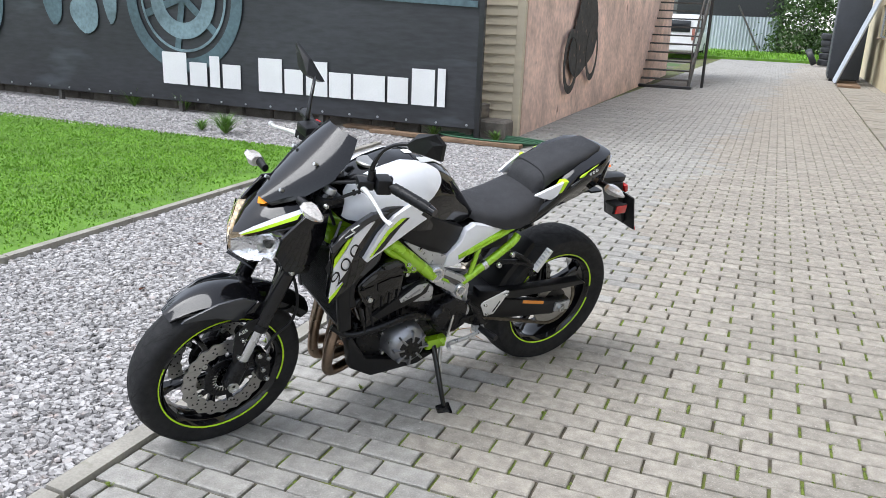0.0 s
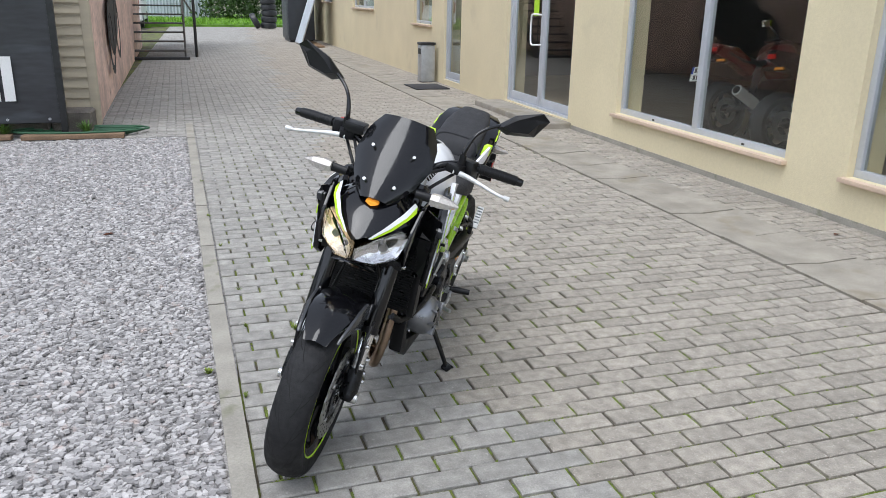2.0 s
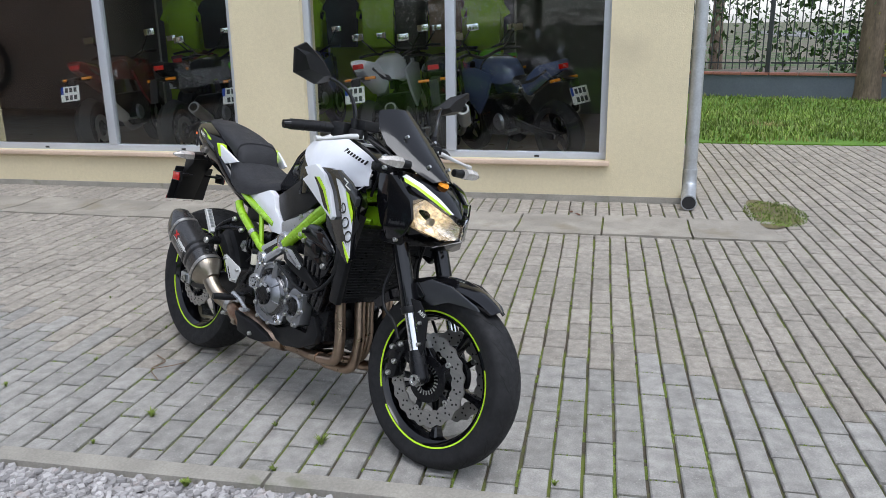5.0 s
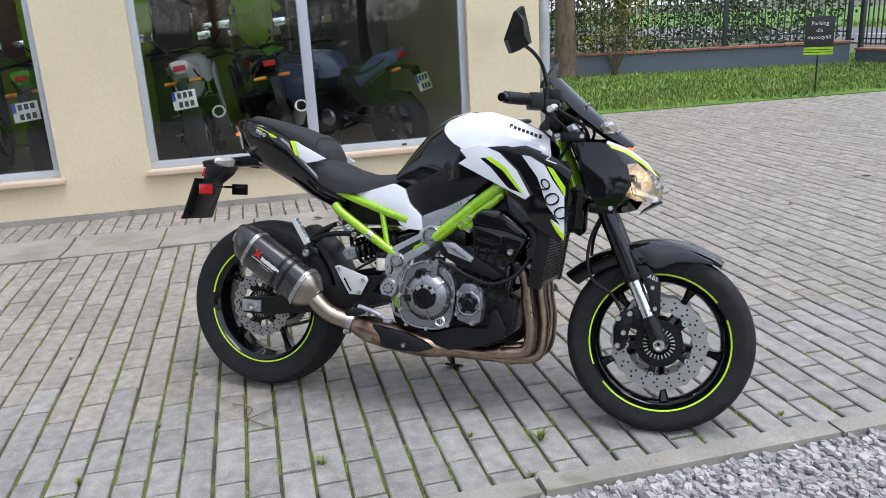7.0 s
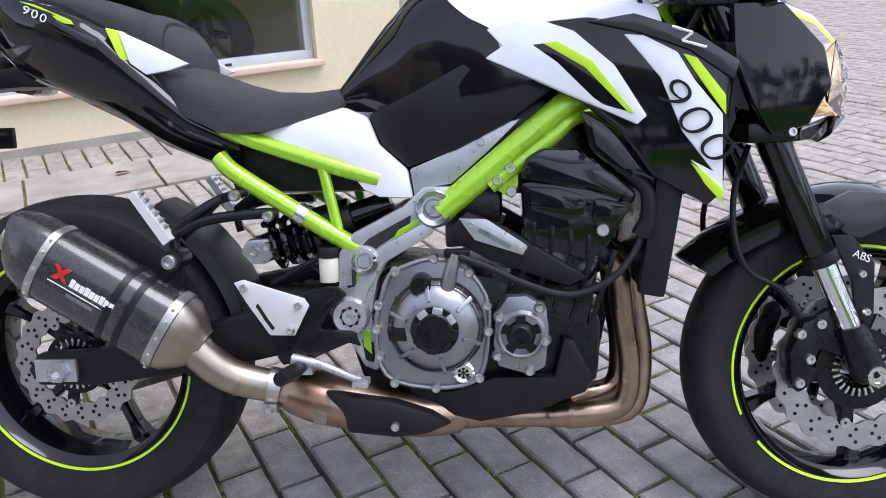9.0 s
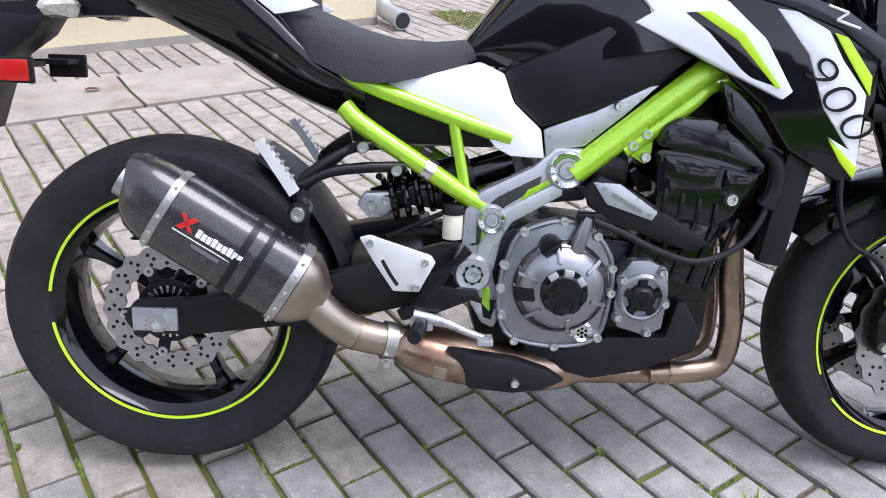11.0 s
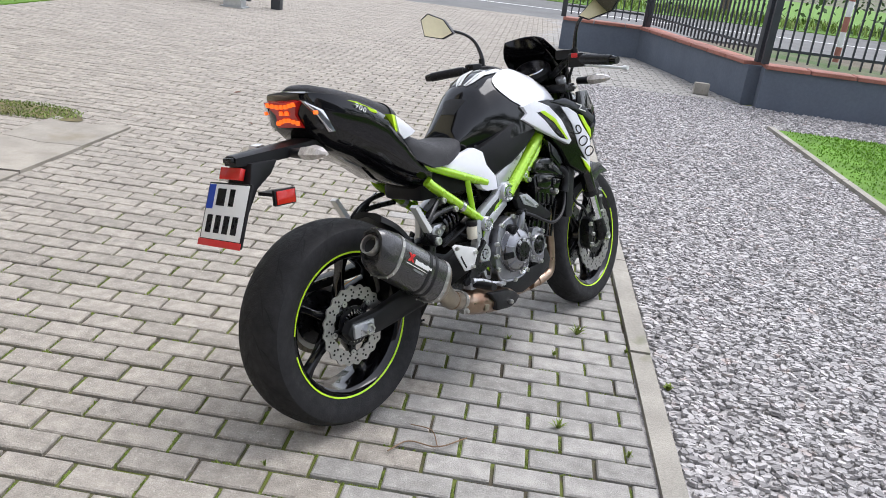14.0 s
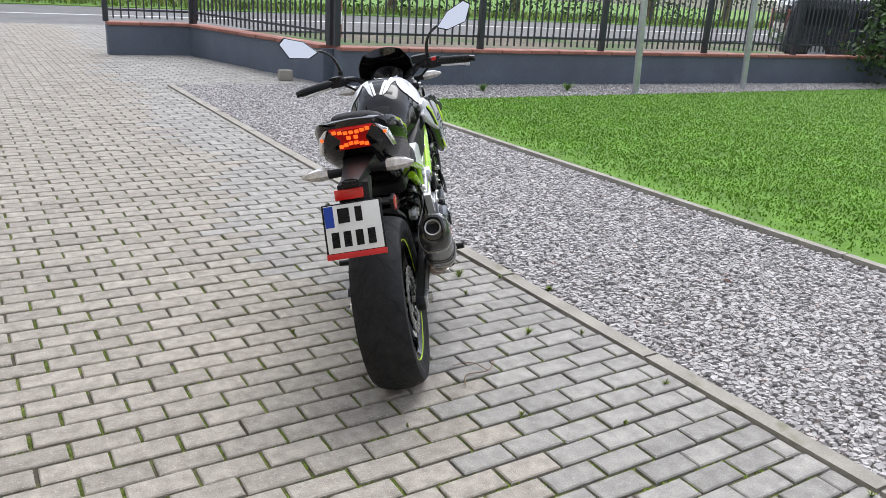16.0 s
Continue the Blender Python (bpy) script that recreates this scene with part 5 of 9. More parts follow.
for s in (-1, 1):
    part("cover_facet", side_plate([(0.872, 0.690), (0.893, 0.700), (0.942, 0.697), (0.972, 0.676), (0.925, 0.676)], lambda x, z: 0.1775 - 0.10 * max(0, z - 0.68), 0.010, s, 0.004), M["metgrey"], cam_, "dark grey raised cover face")
    part("cover_facet", side_plate([(0.965, 0.668), (0.988, 0.662), (1.028, 0.630), (1.018, 0.622), (0.972, 0.648)], lambda x, z: 0.176, 0.010, s, 0.004), M["metgrey"], cam_, "dark grey raised cover face")
    part("head_boss", side_plate([(0.862, 0.640), (0.868, 0.600), (0.925, 0.582), (0.955, 0.590), (0.960, 0.622), (0.91, 0.637)], lambda x, z: 0.172, 0.012, s, 0.005), M["gloss"], eng, "gloss black cast boss")
    part("head_boss", side_plate([(0.972, 0.618), (0.968, 0.585), (1.0, 0.565), (1.028, 0.606)], lambda x, z: 0.172, 0.012, s, 0.005), M["gloss"], eng)
    for k in range(4):
        part("head_rib", side_plate([(0.870 + 0.030 * k, 0.582 - 0.008 * k), (0.877 + 0.030 * k, 0.581 - 0.008 * k), (0.874 + 0.030 * k, 0.540 - 0.008 * k), (0.867 + 0.030 * k, 0.542 - 0.008 * k)], lambda x, z: 0.171, 0.010, s, 0.002), M["matte"], eng)
    bolts(eng, [(0.985, 0.566)], s * 0.170, 0.011)
    bolts(eng, [(0.862, 0.668), (1.022, 0.618), (0.952, 0.688)], s * 0.176, 0.006, M["matte"])
    bolts(eng, [(0.813, 0.651), (0.835, 0.671), (0.836, 0.632)], s * 0.152, 0.009)
    part("breather_pipe", tube([(1.03, s * 0.15, 0.655), (1.058, s * 0.165, 0.63), (1.06, s * 0.168, 0.585), (1.05, s * 0.165, 0.555)], [0.013, 0.014, 0.014, 0.018], 14), M["satin"], eng)
    part("head_bracket", side_plate([(0.800, 0.640), (0.838, 0.618), (0.848, 0.640), (0.850, 0.715), (0.80, 0.675)], lambda x, z: 0.150, 0.012, s, 0.003), M["green"], bike, "lime engine bracket")
# right: clutch cover and pick-up cover
fl = [(0.601, 0.422), (0.613, 0.462), (0.626, 0.494), (0.660, 0.512), (0.705, 0.522), (0.745, 0.512), (0.764, 0.497), (0.789, 0.459), (0.795, 0.419), (0.792, 0.385), (0.787, 0.345), (0.776, 0.314), (0.747, 0.298), (0.690, 0.294), (0.628, 0.306), (0.604, 0.335), (0.598, 0.380)]
cl = part("clutch_cover", plate(fl, -0.168, -0.120, 0.005), M["cover"], bike, "grey cast clutch cover")
cm = Matrix.Translation((0.704, 0, 0.406))
part("clutch_dome", lathe([(0.001, -0.206), (0.040, -0.206), (0.050, -0.204), (0.064, -0.197), (0.075, -0.186), (0.081, -0.174), (0.084, -0.166)], 64, m=cm), M["cover"], cl)
part("dome_band", lathe([(0.0745, -0.1885), (0.0775, -0.1865), (0.0835, -0.1745), (0.0815, -0.172)], 64, m=cm, closed=True), M["cover_dark"], cl, "polished dark band")
part("clutch_cap", lathe([(0.001, -0.214), (0.027, -0.214), (0.031, -0.211), (0.032, -0.207), (0.040, -0.2085), (0.0415, -0.204), (0.001, -0.200)], 48, m=cm), M["matte"], cl, "black clutch centre")
for k in range(8):
    part("cap_rib", box(0.029, 0.0405, -0.2135, -0.206, -0.0085, 0.0085, 0.002), M["casting"] if k in (5, 6, 7) else M["matte"], cl, m=cm @ pose(0, 0, 0, 0, 45 * k + 10, 0))
for k in range(6):
    part("dome_rib", box(0.043, 0.079, -0.2015, -0.180, -0.0035, 0.0035, 0.0015), M["cover"], cl, m=cm @ pose(0, 0, 0, 0, 60 * k + 20, 0) @ pose(0.061, 0, 0) @ Matrix.Translation((0, -0.19, 0)) @ pose(0, 0, 0, 0, 0, 30) @ Matrix.Translation((0, 0.19, 0)) @ pose(-0.061, 0, 0))
part("dark_recess", box(0.044, 0.082, -0.2000, -0.170, -0.012, 0.012, 0.004), M["matte"], cl, m=cm @ pose(0, 0, 0, 0, 172, 0) @ pose(0.061, 0, 0) @ Matrix.Translation((0, -0.19, 0)) @ pose(0, 0, 0, 0, 0, 30) @ Matrix.Translation((0, 0.19, 0)) @ pose(-0.061, 0, 0))
filler = part("oil_filler_cap", rod((0.682, -0.165, 0.480), (0.680, -0.194, 0.477), 0.020, 0.018, 24, bev=0.003), M["matte"], cl, "black oil filler cap")
part("filler_grip", box(-0.015, 0.015, -0.201, -0.192, -0.0035, 0.0035, 0.001), M["matte"], filler, m=pose(0.680, 0, 0.477, 0, -35, 0))
part("sensor_post", tube([(0.722, -0.178, 0.462), (0.732, -0.186, 0.500), (0.742, -0.186, 0.532)], [0.015, 0.012, 0.010], 14), M["cover"], cl)
part("post_flange", box(0.722, 0.765, -0.192, -0.172, 0.526, 0.540, 0.003), M["matte"], cl)
part("cover_lip", tube([(x, -0.1685, z) for x, z in fl + fl[:1]], 0.0045, 8, 2), M["cover"], cl)
part("sight_ring", lathe([(0.010, -0.174), (0.016, -0.176), (0.020, -0.172), (0.020, -0.160), (0.010, -0.160)], 28, m=Matrix.Translation((0.748, 0, 0.321)), closed=True), M["chrome"], cl, "bright ring of the oil sight glass")
part("sight_glass", lathe([(0.001, -0.1705), (0.0105, -0.1705), (0.0105, -0.160)], 20, m=Matrix.Translation((0.748, 0, 0.321))), M["deep_black"], cl, "dark oil sight glass")
for k in range(6):
    part("sight_star", box(0.003, 0.0102, -0.1728, -0.170, -0.0016, 0.0016), M["chrome"], cl, m=Matrix.Translation((0.748, 0, 0.321)) @ pose(0, 0, 0, 0, 60 * k, 0))
bolts(cl, [(0.604, 0.352), (0.600, 0.400), (0.605, 0.442), (0.636, 0.501), (0.703, 0.522), (0.762, 0.497), (0.792, 0.440), (0.793, 0.395), (0.776, 0.312), (0.700, 0.294), (0.628, 0.304)], -0.169, 0.0085)
gl = [(0.800, 0.372), (0.807, 0.428), (0.826, 0.455), (0.858, 0.456), (0.893, 0.436), (0.896, 0.395), (0.890, 0.330), (0.862, 0.316), (0.808, 0.332)]
gc = part("pickup_cover", plate(gl, -0.172, -0.120, 0.006), M["cover"], bike, "grey cast pick-up cover")
gm = Matrix.Translation((0.848, 0, 0.389))
part("cover_ring", lathe([(0.034, -0.180), (0.038, -0.181), (0.043, -0.176), (0.044, -0.170), (0.034, -0.170)], 40, m=gm, closed=True), M["cover"], gc)
part("cover_centre", lathe([(0.001, -0.184), (0.014, -0.184), (0.017, -0.181), (0.022, -0.180), (0.025, -0.176), (0.001, -0.170)], 32, m=gm), M["matte"], gc, "black star centre")
for k in range(5):
    part("star_arm", loft([[(r_, y_, z_ * w_) for y_, z_ in ((-0.1715, -1), (-0.1805, -0.7), (-0.1805, 0.7), (-0.1715, 1))] for r_, w_ in ((0.016, 0.011), (0.026, 0.0085), (0.0345, 0.010))]), M["matte"], gc, m=gm @ pose(0, 0, 0, 0, 72 * k - 18, 0))
for x, z in ((0.812, 0.420), (0.880, 0.435), (0.889, 0.378), (0.862, 0.325), (0.808, 0.352)):
    part("bolt_boss", lathe([(0.001, -0.1735), (0.0095, -0.1735), (0.0115, -0.168)], 18, m=Matrix.Translation((x, 0, z))), M["cover"], gc)
bolts(gc, [(0.812, 0.420), (0.880, 0.435), (0.889, 0.378), (0.862, 0.325), (0.808, 0.352)], -0.174, 0.0075)
# left: alternator cover, sprocket cover
al = part("alternator_cover", lathe([(0.001, 0.215), (0.052, 0.213), (0.066, 0.203), (0.078, 0.180), (0.082, 0.12)], 56, m=Matrix.Translation((0.805, 0, 0.345))), M["cover"], bike, "grey alternator cover with black centre")
part("cover_centre", lathe([(0.001, 0.219), (0.044, 0.218), (0.050, 0.212), (0.001, 0.210)], 48, m=Matrix.Translation((0.805, 0, 0.345))), M["matte"], al)
for k in range(8):
    part("dome_rib", box(0.030, 0.072, 0.198, 0.221, -0.004, 0.004, 0.002), M["cover"], al, m=Matrix.Translation((0.805, 0, 0.345)) @ pose(0, 0, 0, 0, 45 * k, 0))
bolts(al, [(0.805 + 0.088 * math.cos(a), 0.345 + 0.088 * math.sin(a)) for a in (0.4, 1.3, 2.3, 3.4, 4.5, 5.6)], 0.128, 0.008)
part("sprocket_cover", plate([(0.53, 0.36), (0.535, 0.45), (0.60, 0.49), (0.67, 0.47), (0.70, 0.40), (0.66, 0.345), (0.58, 0.335)], 0.12, 0.165, 0.014), M["matte"], bike, "black sprocket cover")
part("water_pump", lathe([(0.001, 0.18), (0.032, 0.178), (0.042, 0.165), (0.042, 0.12)], 32, m=Matrix.Translation((0.66, 0, 0.42))), M["matte"], bike)
part("coolant_pipe", tube([(0.70, 0.15, 0.42), (0.80, 0.165, 0.455), (0.92, 0.16, 0.43), (1.02, 0.13, 0.40), (1.08, 0.10, 0.43)], 0.014), M["matte"], bike, "black coolant hose")
part("starter_cover", plate([(0.70, 0.49), (0.80, 0.50), (0.83, 0.56), (0.76, 0.58), (0.70, 0.55)], 0.12, 0.15, 0.012), M["casting"], bike)
part("belly_pan", plate([(0.643, 0.288), (0.725, 0.279), (0.803, 0.305), (0.905, 0.305), (0.922, 0.375), (0.940, 0.372), (0.971, 0.309), (0.962, 0.276), (0.865, 0.237), (0.774, 0.221), (0.68, 0.245)], -0.148, -0.12, 0.008), M["satin"], bike, "black engine under cover")
part("belly_pan", plate([(0.62, 0.255), (0.80, 0.25), (0.95, 0.29), (1.02, 0.40), (1.035, 0.39), (1.01, 0.26), (0.92, 0.205), (0.72, 0.21)], 0.10, 0.15, 0.012), M["satin"], bike, "black engine under cover")
part("right_cable", tube([(0.748, -0.192, 0.528), (0.80, -0.196, 0.508), (0.86, -0.198, 0.480), (0.93, -0.196, 0.462), (1.0, -0.188, 0.488), (1.045, -0.172, 0.545), (1.062, -0.160, 0.62)], 0.006, 10), M["satin"], bike, "black clutch cable")
for k, (p, q) in enumerate((((0.60, -0.10, 0.55), (0.40, -0.10, 0.47)), ((0.62, -0.12, 0.50), (0.48, -0.11, 0.50)))):
    part("brake_hose", tube([p, ((p[0] + q[0]) / 2, p[1] - 0.02, p[2] - 0.03), q], 0.005, 8), M["satin"], bike)

# ---- frame ----
for s in (-1, 1):
    part("frame_tube", tube([(0.715, s * 0.142, 0.598), (0.80, s * 0.140, 0.668), (0.90, s * 0.135, 0.75), (0.965, s * 0.12, 0.795), (1.06, s * 0.07, 0.83), (1.12, s * 0.04, 0.84)], 0.0225, 18, flat=1.0), M["green"], bike, "lime green frame tube")
    part("frame_lower_tube", tube([(0.80, s * 0.145, 0.64), (0.90, s * 0.14, 0.715), (0.96, s * 0.12, 0.755), (1.08, s * 0.06, 0.74)], 0.014, 14), M["green"], bike)
    sub = part("subframe_tube", tube([(0.30, s * 0.10, 0.765), (0.37, s * 0.118, 0.735), (0.50, s * 0.128, 0.69), (0.61, s * 0.13, 0.655)], 0.0145, 14), M["green"], bike, "lime green subframe tube")
    part("subframe_strut", tube([(0.325, s * 0.118, 0.70), (0.355, s * 0.126, 0.672), (0.45, s * 0.13, 0.610), (0.54, s * 0.13, 0.552), (0.59, s * 0.13, 0.525)], 0.0165, 14), M["green"], sub)
    part("subframe_brace", rod((0.510, s * 0.13, 0.685), (0.535, s * 0.13, 0.560), 0.010), M["green"], sub)
    part("tube_clamp", rod((0.462, s * 0.13, 0.602), (0.478, s * 0.13, 0.592), 0.0195), M["bolt"], sub)
    plt_ = [(0.742, 0.640), (0.738, 0.585), (0.70, 0.562), (0.632, 0.525), (0.606, 0.480), (0.592, 0.415), (0.612, 0.345), (0.598, 0.312), (0.575, 0.322), (0.545, 0.375), (0.515, 0.418), (0.535, 0.470), (0.538, 0.528), (0.565, 0.562), (0.655, 0.608), (0.690, 0.640)]
    pv = part("pivot_plate", plate(plt_, min(s * 0.132, s * 0.160), max(s * 0.132, s * 0.160), 0.007), M["casting"], bike, "silver cast alloy pivot plate", Matrix.Translation((-0.004, -s * 0.016, 0.002)))
    # dark flat plates give the casting's recesses their shade
    part("plate_recess", side_plate([(0.668, 0.592), (0.640, 0.578), (0.592, 0.552), (0.560, 0.520), (0.560, 0.470), (0.572, 0.470), (0.575, 0.512), (0.612, 0.540), (0.665, 0.572)], lambda x, z: 0.1612, 0.002, s, 0), M["cover_dark"], pv)
    part("lower_web", side_plate([(0.572, 0.372), (0.600, 0.366), (0.592, 0.330), (0.578, 0.335)], lambda x, z: 0.1612, 0.002, s, 0), M["deep_black"], pv)
    part("plate_rib", side_plate([(0.70, 0.585), (0.60, 0.53), (0.565, 0.47), (0.555, 0.42), (0.575, 0.42), (0.59, 0.465), (0.62, 0.51), (0.705, 0.56)], lambda x, z: 0.167, 0.008, s, 0.003), M["casting"], pv)
    part("lightening_slot", side_plate([(0.632, 0.548), (0.68, 0.575), (0.685, 0.588), (0.645, 0.567)], lambda x, z: 0.1625, 0.003, s, 0.001), M["green"], pv)
    part("lightening_slot", side_plate([(0.575, 0.36), (0.59, 0.345), (0.588, 0.39), (0.575, 0.39)], lambda x, z: 0.1625, 0.003, s, 0.001), M["green"], pv)
    part("lightening_slot", side_plate([(0.565, 0.455), (0.573, 0.455), (0.58, 0.50), (0.57, 0.505)], lambda x, z: 0.1625, 0.003, s, 0.001), M["green"], pv)
    for x, z, r in ((0.709, 0.604, 0.034), (0.585, 0.515, 0.026), (0.556, 0.417, 0.034)):
        boss = part("boss", lathe([(0.001, s * 0.170), (r * 0.45, s * 0.170), (r * 0.5, s * 0.174), (r * 0.88, s * 0.174), (r, s * 0.168), (r, s * 0.14)], 40, m=Matrix.Translation((x, 0, z))), M["casting"], pv)
        part("boss_ring", lathe([(r * 0.62, s * 0.1745), (r * 0.86, s * 0.1755), (r * 0.90, s * 0.173), (r * 0.62, s * 0.172)], 40, m=Matrix.Translation((x, 0, z)), closed=True), M["chrome"] if r < 0.03 or z > 0.55 else M["casting"], boss, "bright turned ring")
        if z < 0.45:
            # ring of black discs, painted shade in place of cut holes
            for k in range(8):
                part("boss_hole", lathe([(0.0005, s * 0.1752), (0.0032, s * 0.1752), (0.0032, s * 0.171)], 10, m=Matrix.Translation((x + 0.0155 * math.cos(k * 0.785), 0, z + 0.0155 * math.sin(k * 0.785)))), M["deep_black"], boss)
        part("boss_bolt", lathe([(0.001, s * 0.172), (r * 0.2, s * 0.172), (r * 0.2, s * 0.177), (r * 0.40, s * 0.177), (r * 0.40, s * 0.165)], 24, m=Matrix.Translation((x, 0, z))), M["casting"], boss)
    # badge plate on the engine mount
    mount = part("engine_mount", side_plate([(0.735, 0.575), (0.76, 0.60), (0.82, 0.575), (0.94, 0.50), (0.96, 0.485), (0.93, 0.47), (0.80, 0.515), (0.745, 0.545)], lambda x, z: 0.168, 0.022, s, 0.005), M["satin"], bike)
    bd = part("badge_plate", side_plate([(0.747, 0.590), (0.793, 0.588), (0.862, 0.541), (0.853, 0.526), (0.773, 0.553)], lambda x, z: 0.173, 0.004, s, 0.0015), M["casting"], mount, "pale alloy badge plate")
    bolts(bd, [(0.768, 0.580), (0.848, 0.537)], s * 0.1735, 0.004)
    part("badge_bar", side_plate([(0.782, 0.574), (0.835, 0.543), (0.831, 0.537), (0.778, 0.567)], lambda x, z: 0.1742, 0.001, s, 0), M["cover"], bd)
    # alloy side cover
    part("alloy_cover", side_plate([(0.671, 0.618), (0.70, 0.640), (0.735, 0.645), (0.80, 0.700), (0.855, 0.752), (0.835, 0.748), (0.747, 0.706), (0.664, 0.672)], lambda x, z: 0.139, 0.012, s, 0.004), M["casting"], bike, "silver frame side cover")
    bolts(bike, [(0.786, 0.715)], s * 0.139, 0.007)
part("steering_head", rod((1.155, 0, 0.78), (1.09, 0, 0.93), 0.035), M["green"], bike, "lime steering head")
part("head_gusset", box(1.0, 1.10, -0.05, 0.05, 0.70, 0.80, 0.02), M["green"], bike, "lime head gusset")

# ---- radiator and exhaust ----
rad = part("radiator", plate([(1.112, 0.735), (1.148, 0.725), (1.105, 0.455), (1.070, 0.462)], -0.165, 0.165, 0.006), M["matte"], bike, "black radiator", Matrix.Translation((-0.022, 0, 0)))
for k in range(26):
    z = 0.475 + 0.0098 * k
    part("radiator_fin", box(1.147 - (0.725 - z) * 0.159, 1.152 - (0.725 - z) * 0.159, -0.148, 0.148, z, z + 0.003), M["deep_black"], rad, smooth=False)
for s in (-1, 1):
    part("radiator_tank", plate([(1.106, 0.742), (1.153, 0.730), (1.110, 0.448), (1.064, 0.457)], min(s * 0.15, s * 0.178), max(s * 0.15, s * 0.178), 0.01), M["satin"], rad)
for k, yy in enumerate((-0.105, -0.04, 0.03, 0.095)):
    e = 0.026 * (k % 2)
    pipe_ = part("header_pipe", tube([(0.985, yy, 0.515), (1.018 + e, yy, 0.485), (1.030 + e * 1.2, yy * 0.98, 0.40), (1.042 + e * 1.2, yy * 0.95, 0.31), (1.030 + e, yy * 0.85 - 0.01, 0.238 - e), (0.965, yy * 0.7 - 0.03, 0.222 - e), (0.90, yy * 0.5 - 0.045, 0.215 - e * 0.5)],
                                     0.0195, 18), M["header"], bike, "heat-tinted steel header pipe")
    part("pipe_clamp", tube([(0.945, yy * 0.65 - 0.034, 0.2205 - e * 0.9), (0.935, yy * 0.62 - 0.036, 0.2200 - e * 0.85)], 0.0225, 18, steps=1), M["header"], pipe_)
    part("port_flange", rod((0.975, yy, 0.525), (1.0, yy, 0.503), 0.03), M["matte"], pipe_)
col = part("collector", tube([(0.94, -0.045, 0.205), (0.86, -0.055, 0.205), (0.78, -0.065, 0.212), (0.72, -0.075, 0.222)], [0.040, 0.036, 0.040, 0.052], 20, flat=0.75), M["header"], bike, "heat-tinted collector")
cat = part("catalyst_box", tube([(0.73, -0.09, 0.222), (0.66, -0.115, 0.232), (0.56, -0.13, 0.250), (0.48, -0.138, 0.268), (0.435, -0.143, 0.280), (0.412, -0.146, 0.284)], [0.050, 0.058, 0.060, 0.058, 0.046, 0.032], 24, flat=0.80), M["header"], bike, "stained steel exhaust chamber")
part("shield_tab", side_plate([(0.488, 0.262), (0.512, 0.256), (0.508, 0.236), (0.486, 0.240)], lambda x, z: 0.197, 0.01, -1, 0.002), M["tinted"], cat, "bare steel mounting tab")
shield = part("heat_shield", side_plate([(0.507, 0.297), (0.56, 0.290), (0.633, 0.276), (0.690, 0.252), (0.726, 0.226), (0.68, 0.212), (0.627, 0.212), (0.545, 0.224), (0.541, 0.258)], lambda x, z: 0.205 - 0.25 * max(0, x - 0.6), 0.03, -1, 0.010), M["satin"], bike, "black exhaust heat shield")
bolts(shield, [(0.630, 0.235)], -0.198, 0.008)
part("link_pipe", tube([(0.465, -0.142, 0.282), (0.425, -0.148, 0.288), (0.385, -0.158, 0.298), (0.340, -0.170, 0.316), (0.308, -0.180, 0.341), (0.280, -0.185, 0.372), (0.268, -0.186, 0.388)], [0.030, 0.029, 0.0295, 0.0305, 0.031, 0.031, 0.031], 24), M["tinted"], bike, "bronze-tinted link pipe")
band_ = part("pipe_band", tube([(0.416, -0.150, 0.290), (0.396, -0.155, 0.295)], 0.0335, 24, steps=1), M["steel"], bike, "steel pipe clamp")
part("band_lug", box(0.392, 0.418, -0.182, -0.165, 0.252, 0.268, 0.003), M["steel"], band_)
bolts(band_, [(0.405, 0.260)], -0.183, 0.007)
part("pipe_weld", tube([(0.352, -0.167, 0.310), (0.348, -0.168, 0.312)], 0.0318, 24, steps=1), M["header"], bike)
a0, a1 = Vector((0.015, -0.196, 0.5515)), Vector((0.247, -0.186, 0.403))
dx = (a1 - a0).normalized()
upv = Vector((-dx.z, 0, dx.x))
sd_ = dx.cross(upv).normalized()


def can_ring(t, k, squash=0.86, slant=0.0, n=24):
    p = a0 + dx * t
    out = []
    for i in range(n):
        a = 2 * math.pi * i / n
        cu, cs = math.cos(a), math.sin(a)
        # section with flat flanks and rounded shoulders
        fu = math.copysign(abs(cu) ** 0.82, cu)
        fs_ = math.copysign(abs(cs) ** 0.66, cs)
        out.append(p + upv * (k * fu) + sd_ * (k * squash * fs_) + dx * (slant * cu))
    return out


L = (a1 - a0).length
can = part("silencer", loft([can_ring(0.035, 0.0655), can_ring(0.05, 0.067), can_ring(L - 0.01, 0.0695), can_ring(L, 0.069)]), M["carbon"], bike, "carbon fibre silencer with steel ends")
part("end_cap", loft([can_ring(0.036, 0.066), can_ring(0.010, 0.065, slant=-0.006), can_ring(-0.022, 0.058, 0.84, slant=-0.016), can_ring(-0.036, 0.048, 0.84, slant=-0.018), can_ring(-0.037, 0.040, 0.84, slant=-0.017), can_ring(-0.026, 0.034, 0.86, slant=-0.014)]), M["carbon"], can, "carbon end cap")
mouth = [a0 + dx * -0.040 + upv * 0.003, a0 + dx * -0.022 + upv * 0.002]
part("outlet", lathe([(0.0245, -0.010), (0.0285, -0.011), (0.0285, 0.012), (0.0245, 0.012)], 32, m=Matrix.Translation(mouth[0]) @ dx.to_track_quat("Y", "Z").to_matrix().to_4x4(), closed=True), M["steel"], can, "steel outlet rim")
# solid black plug, coloured for the shade down the outlet
part("outlet_hole", tube([mouth[0] + dx * 0.004, mouth[1]], 0.0246, 28, steps=1), M["deep_black"], can, "black plug for the shade inside the outlet")
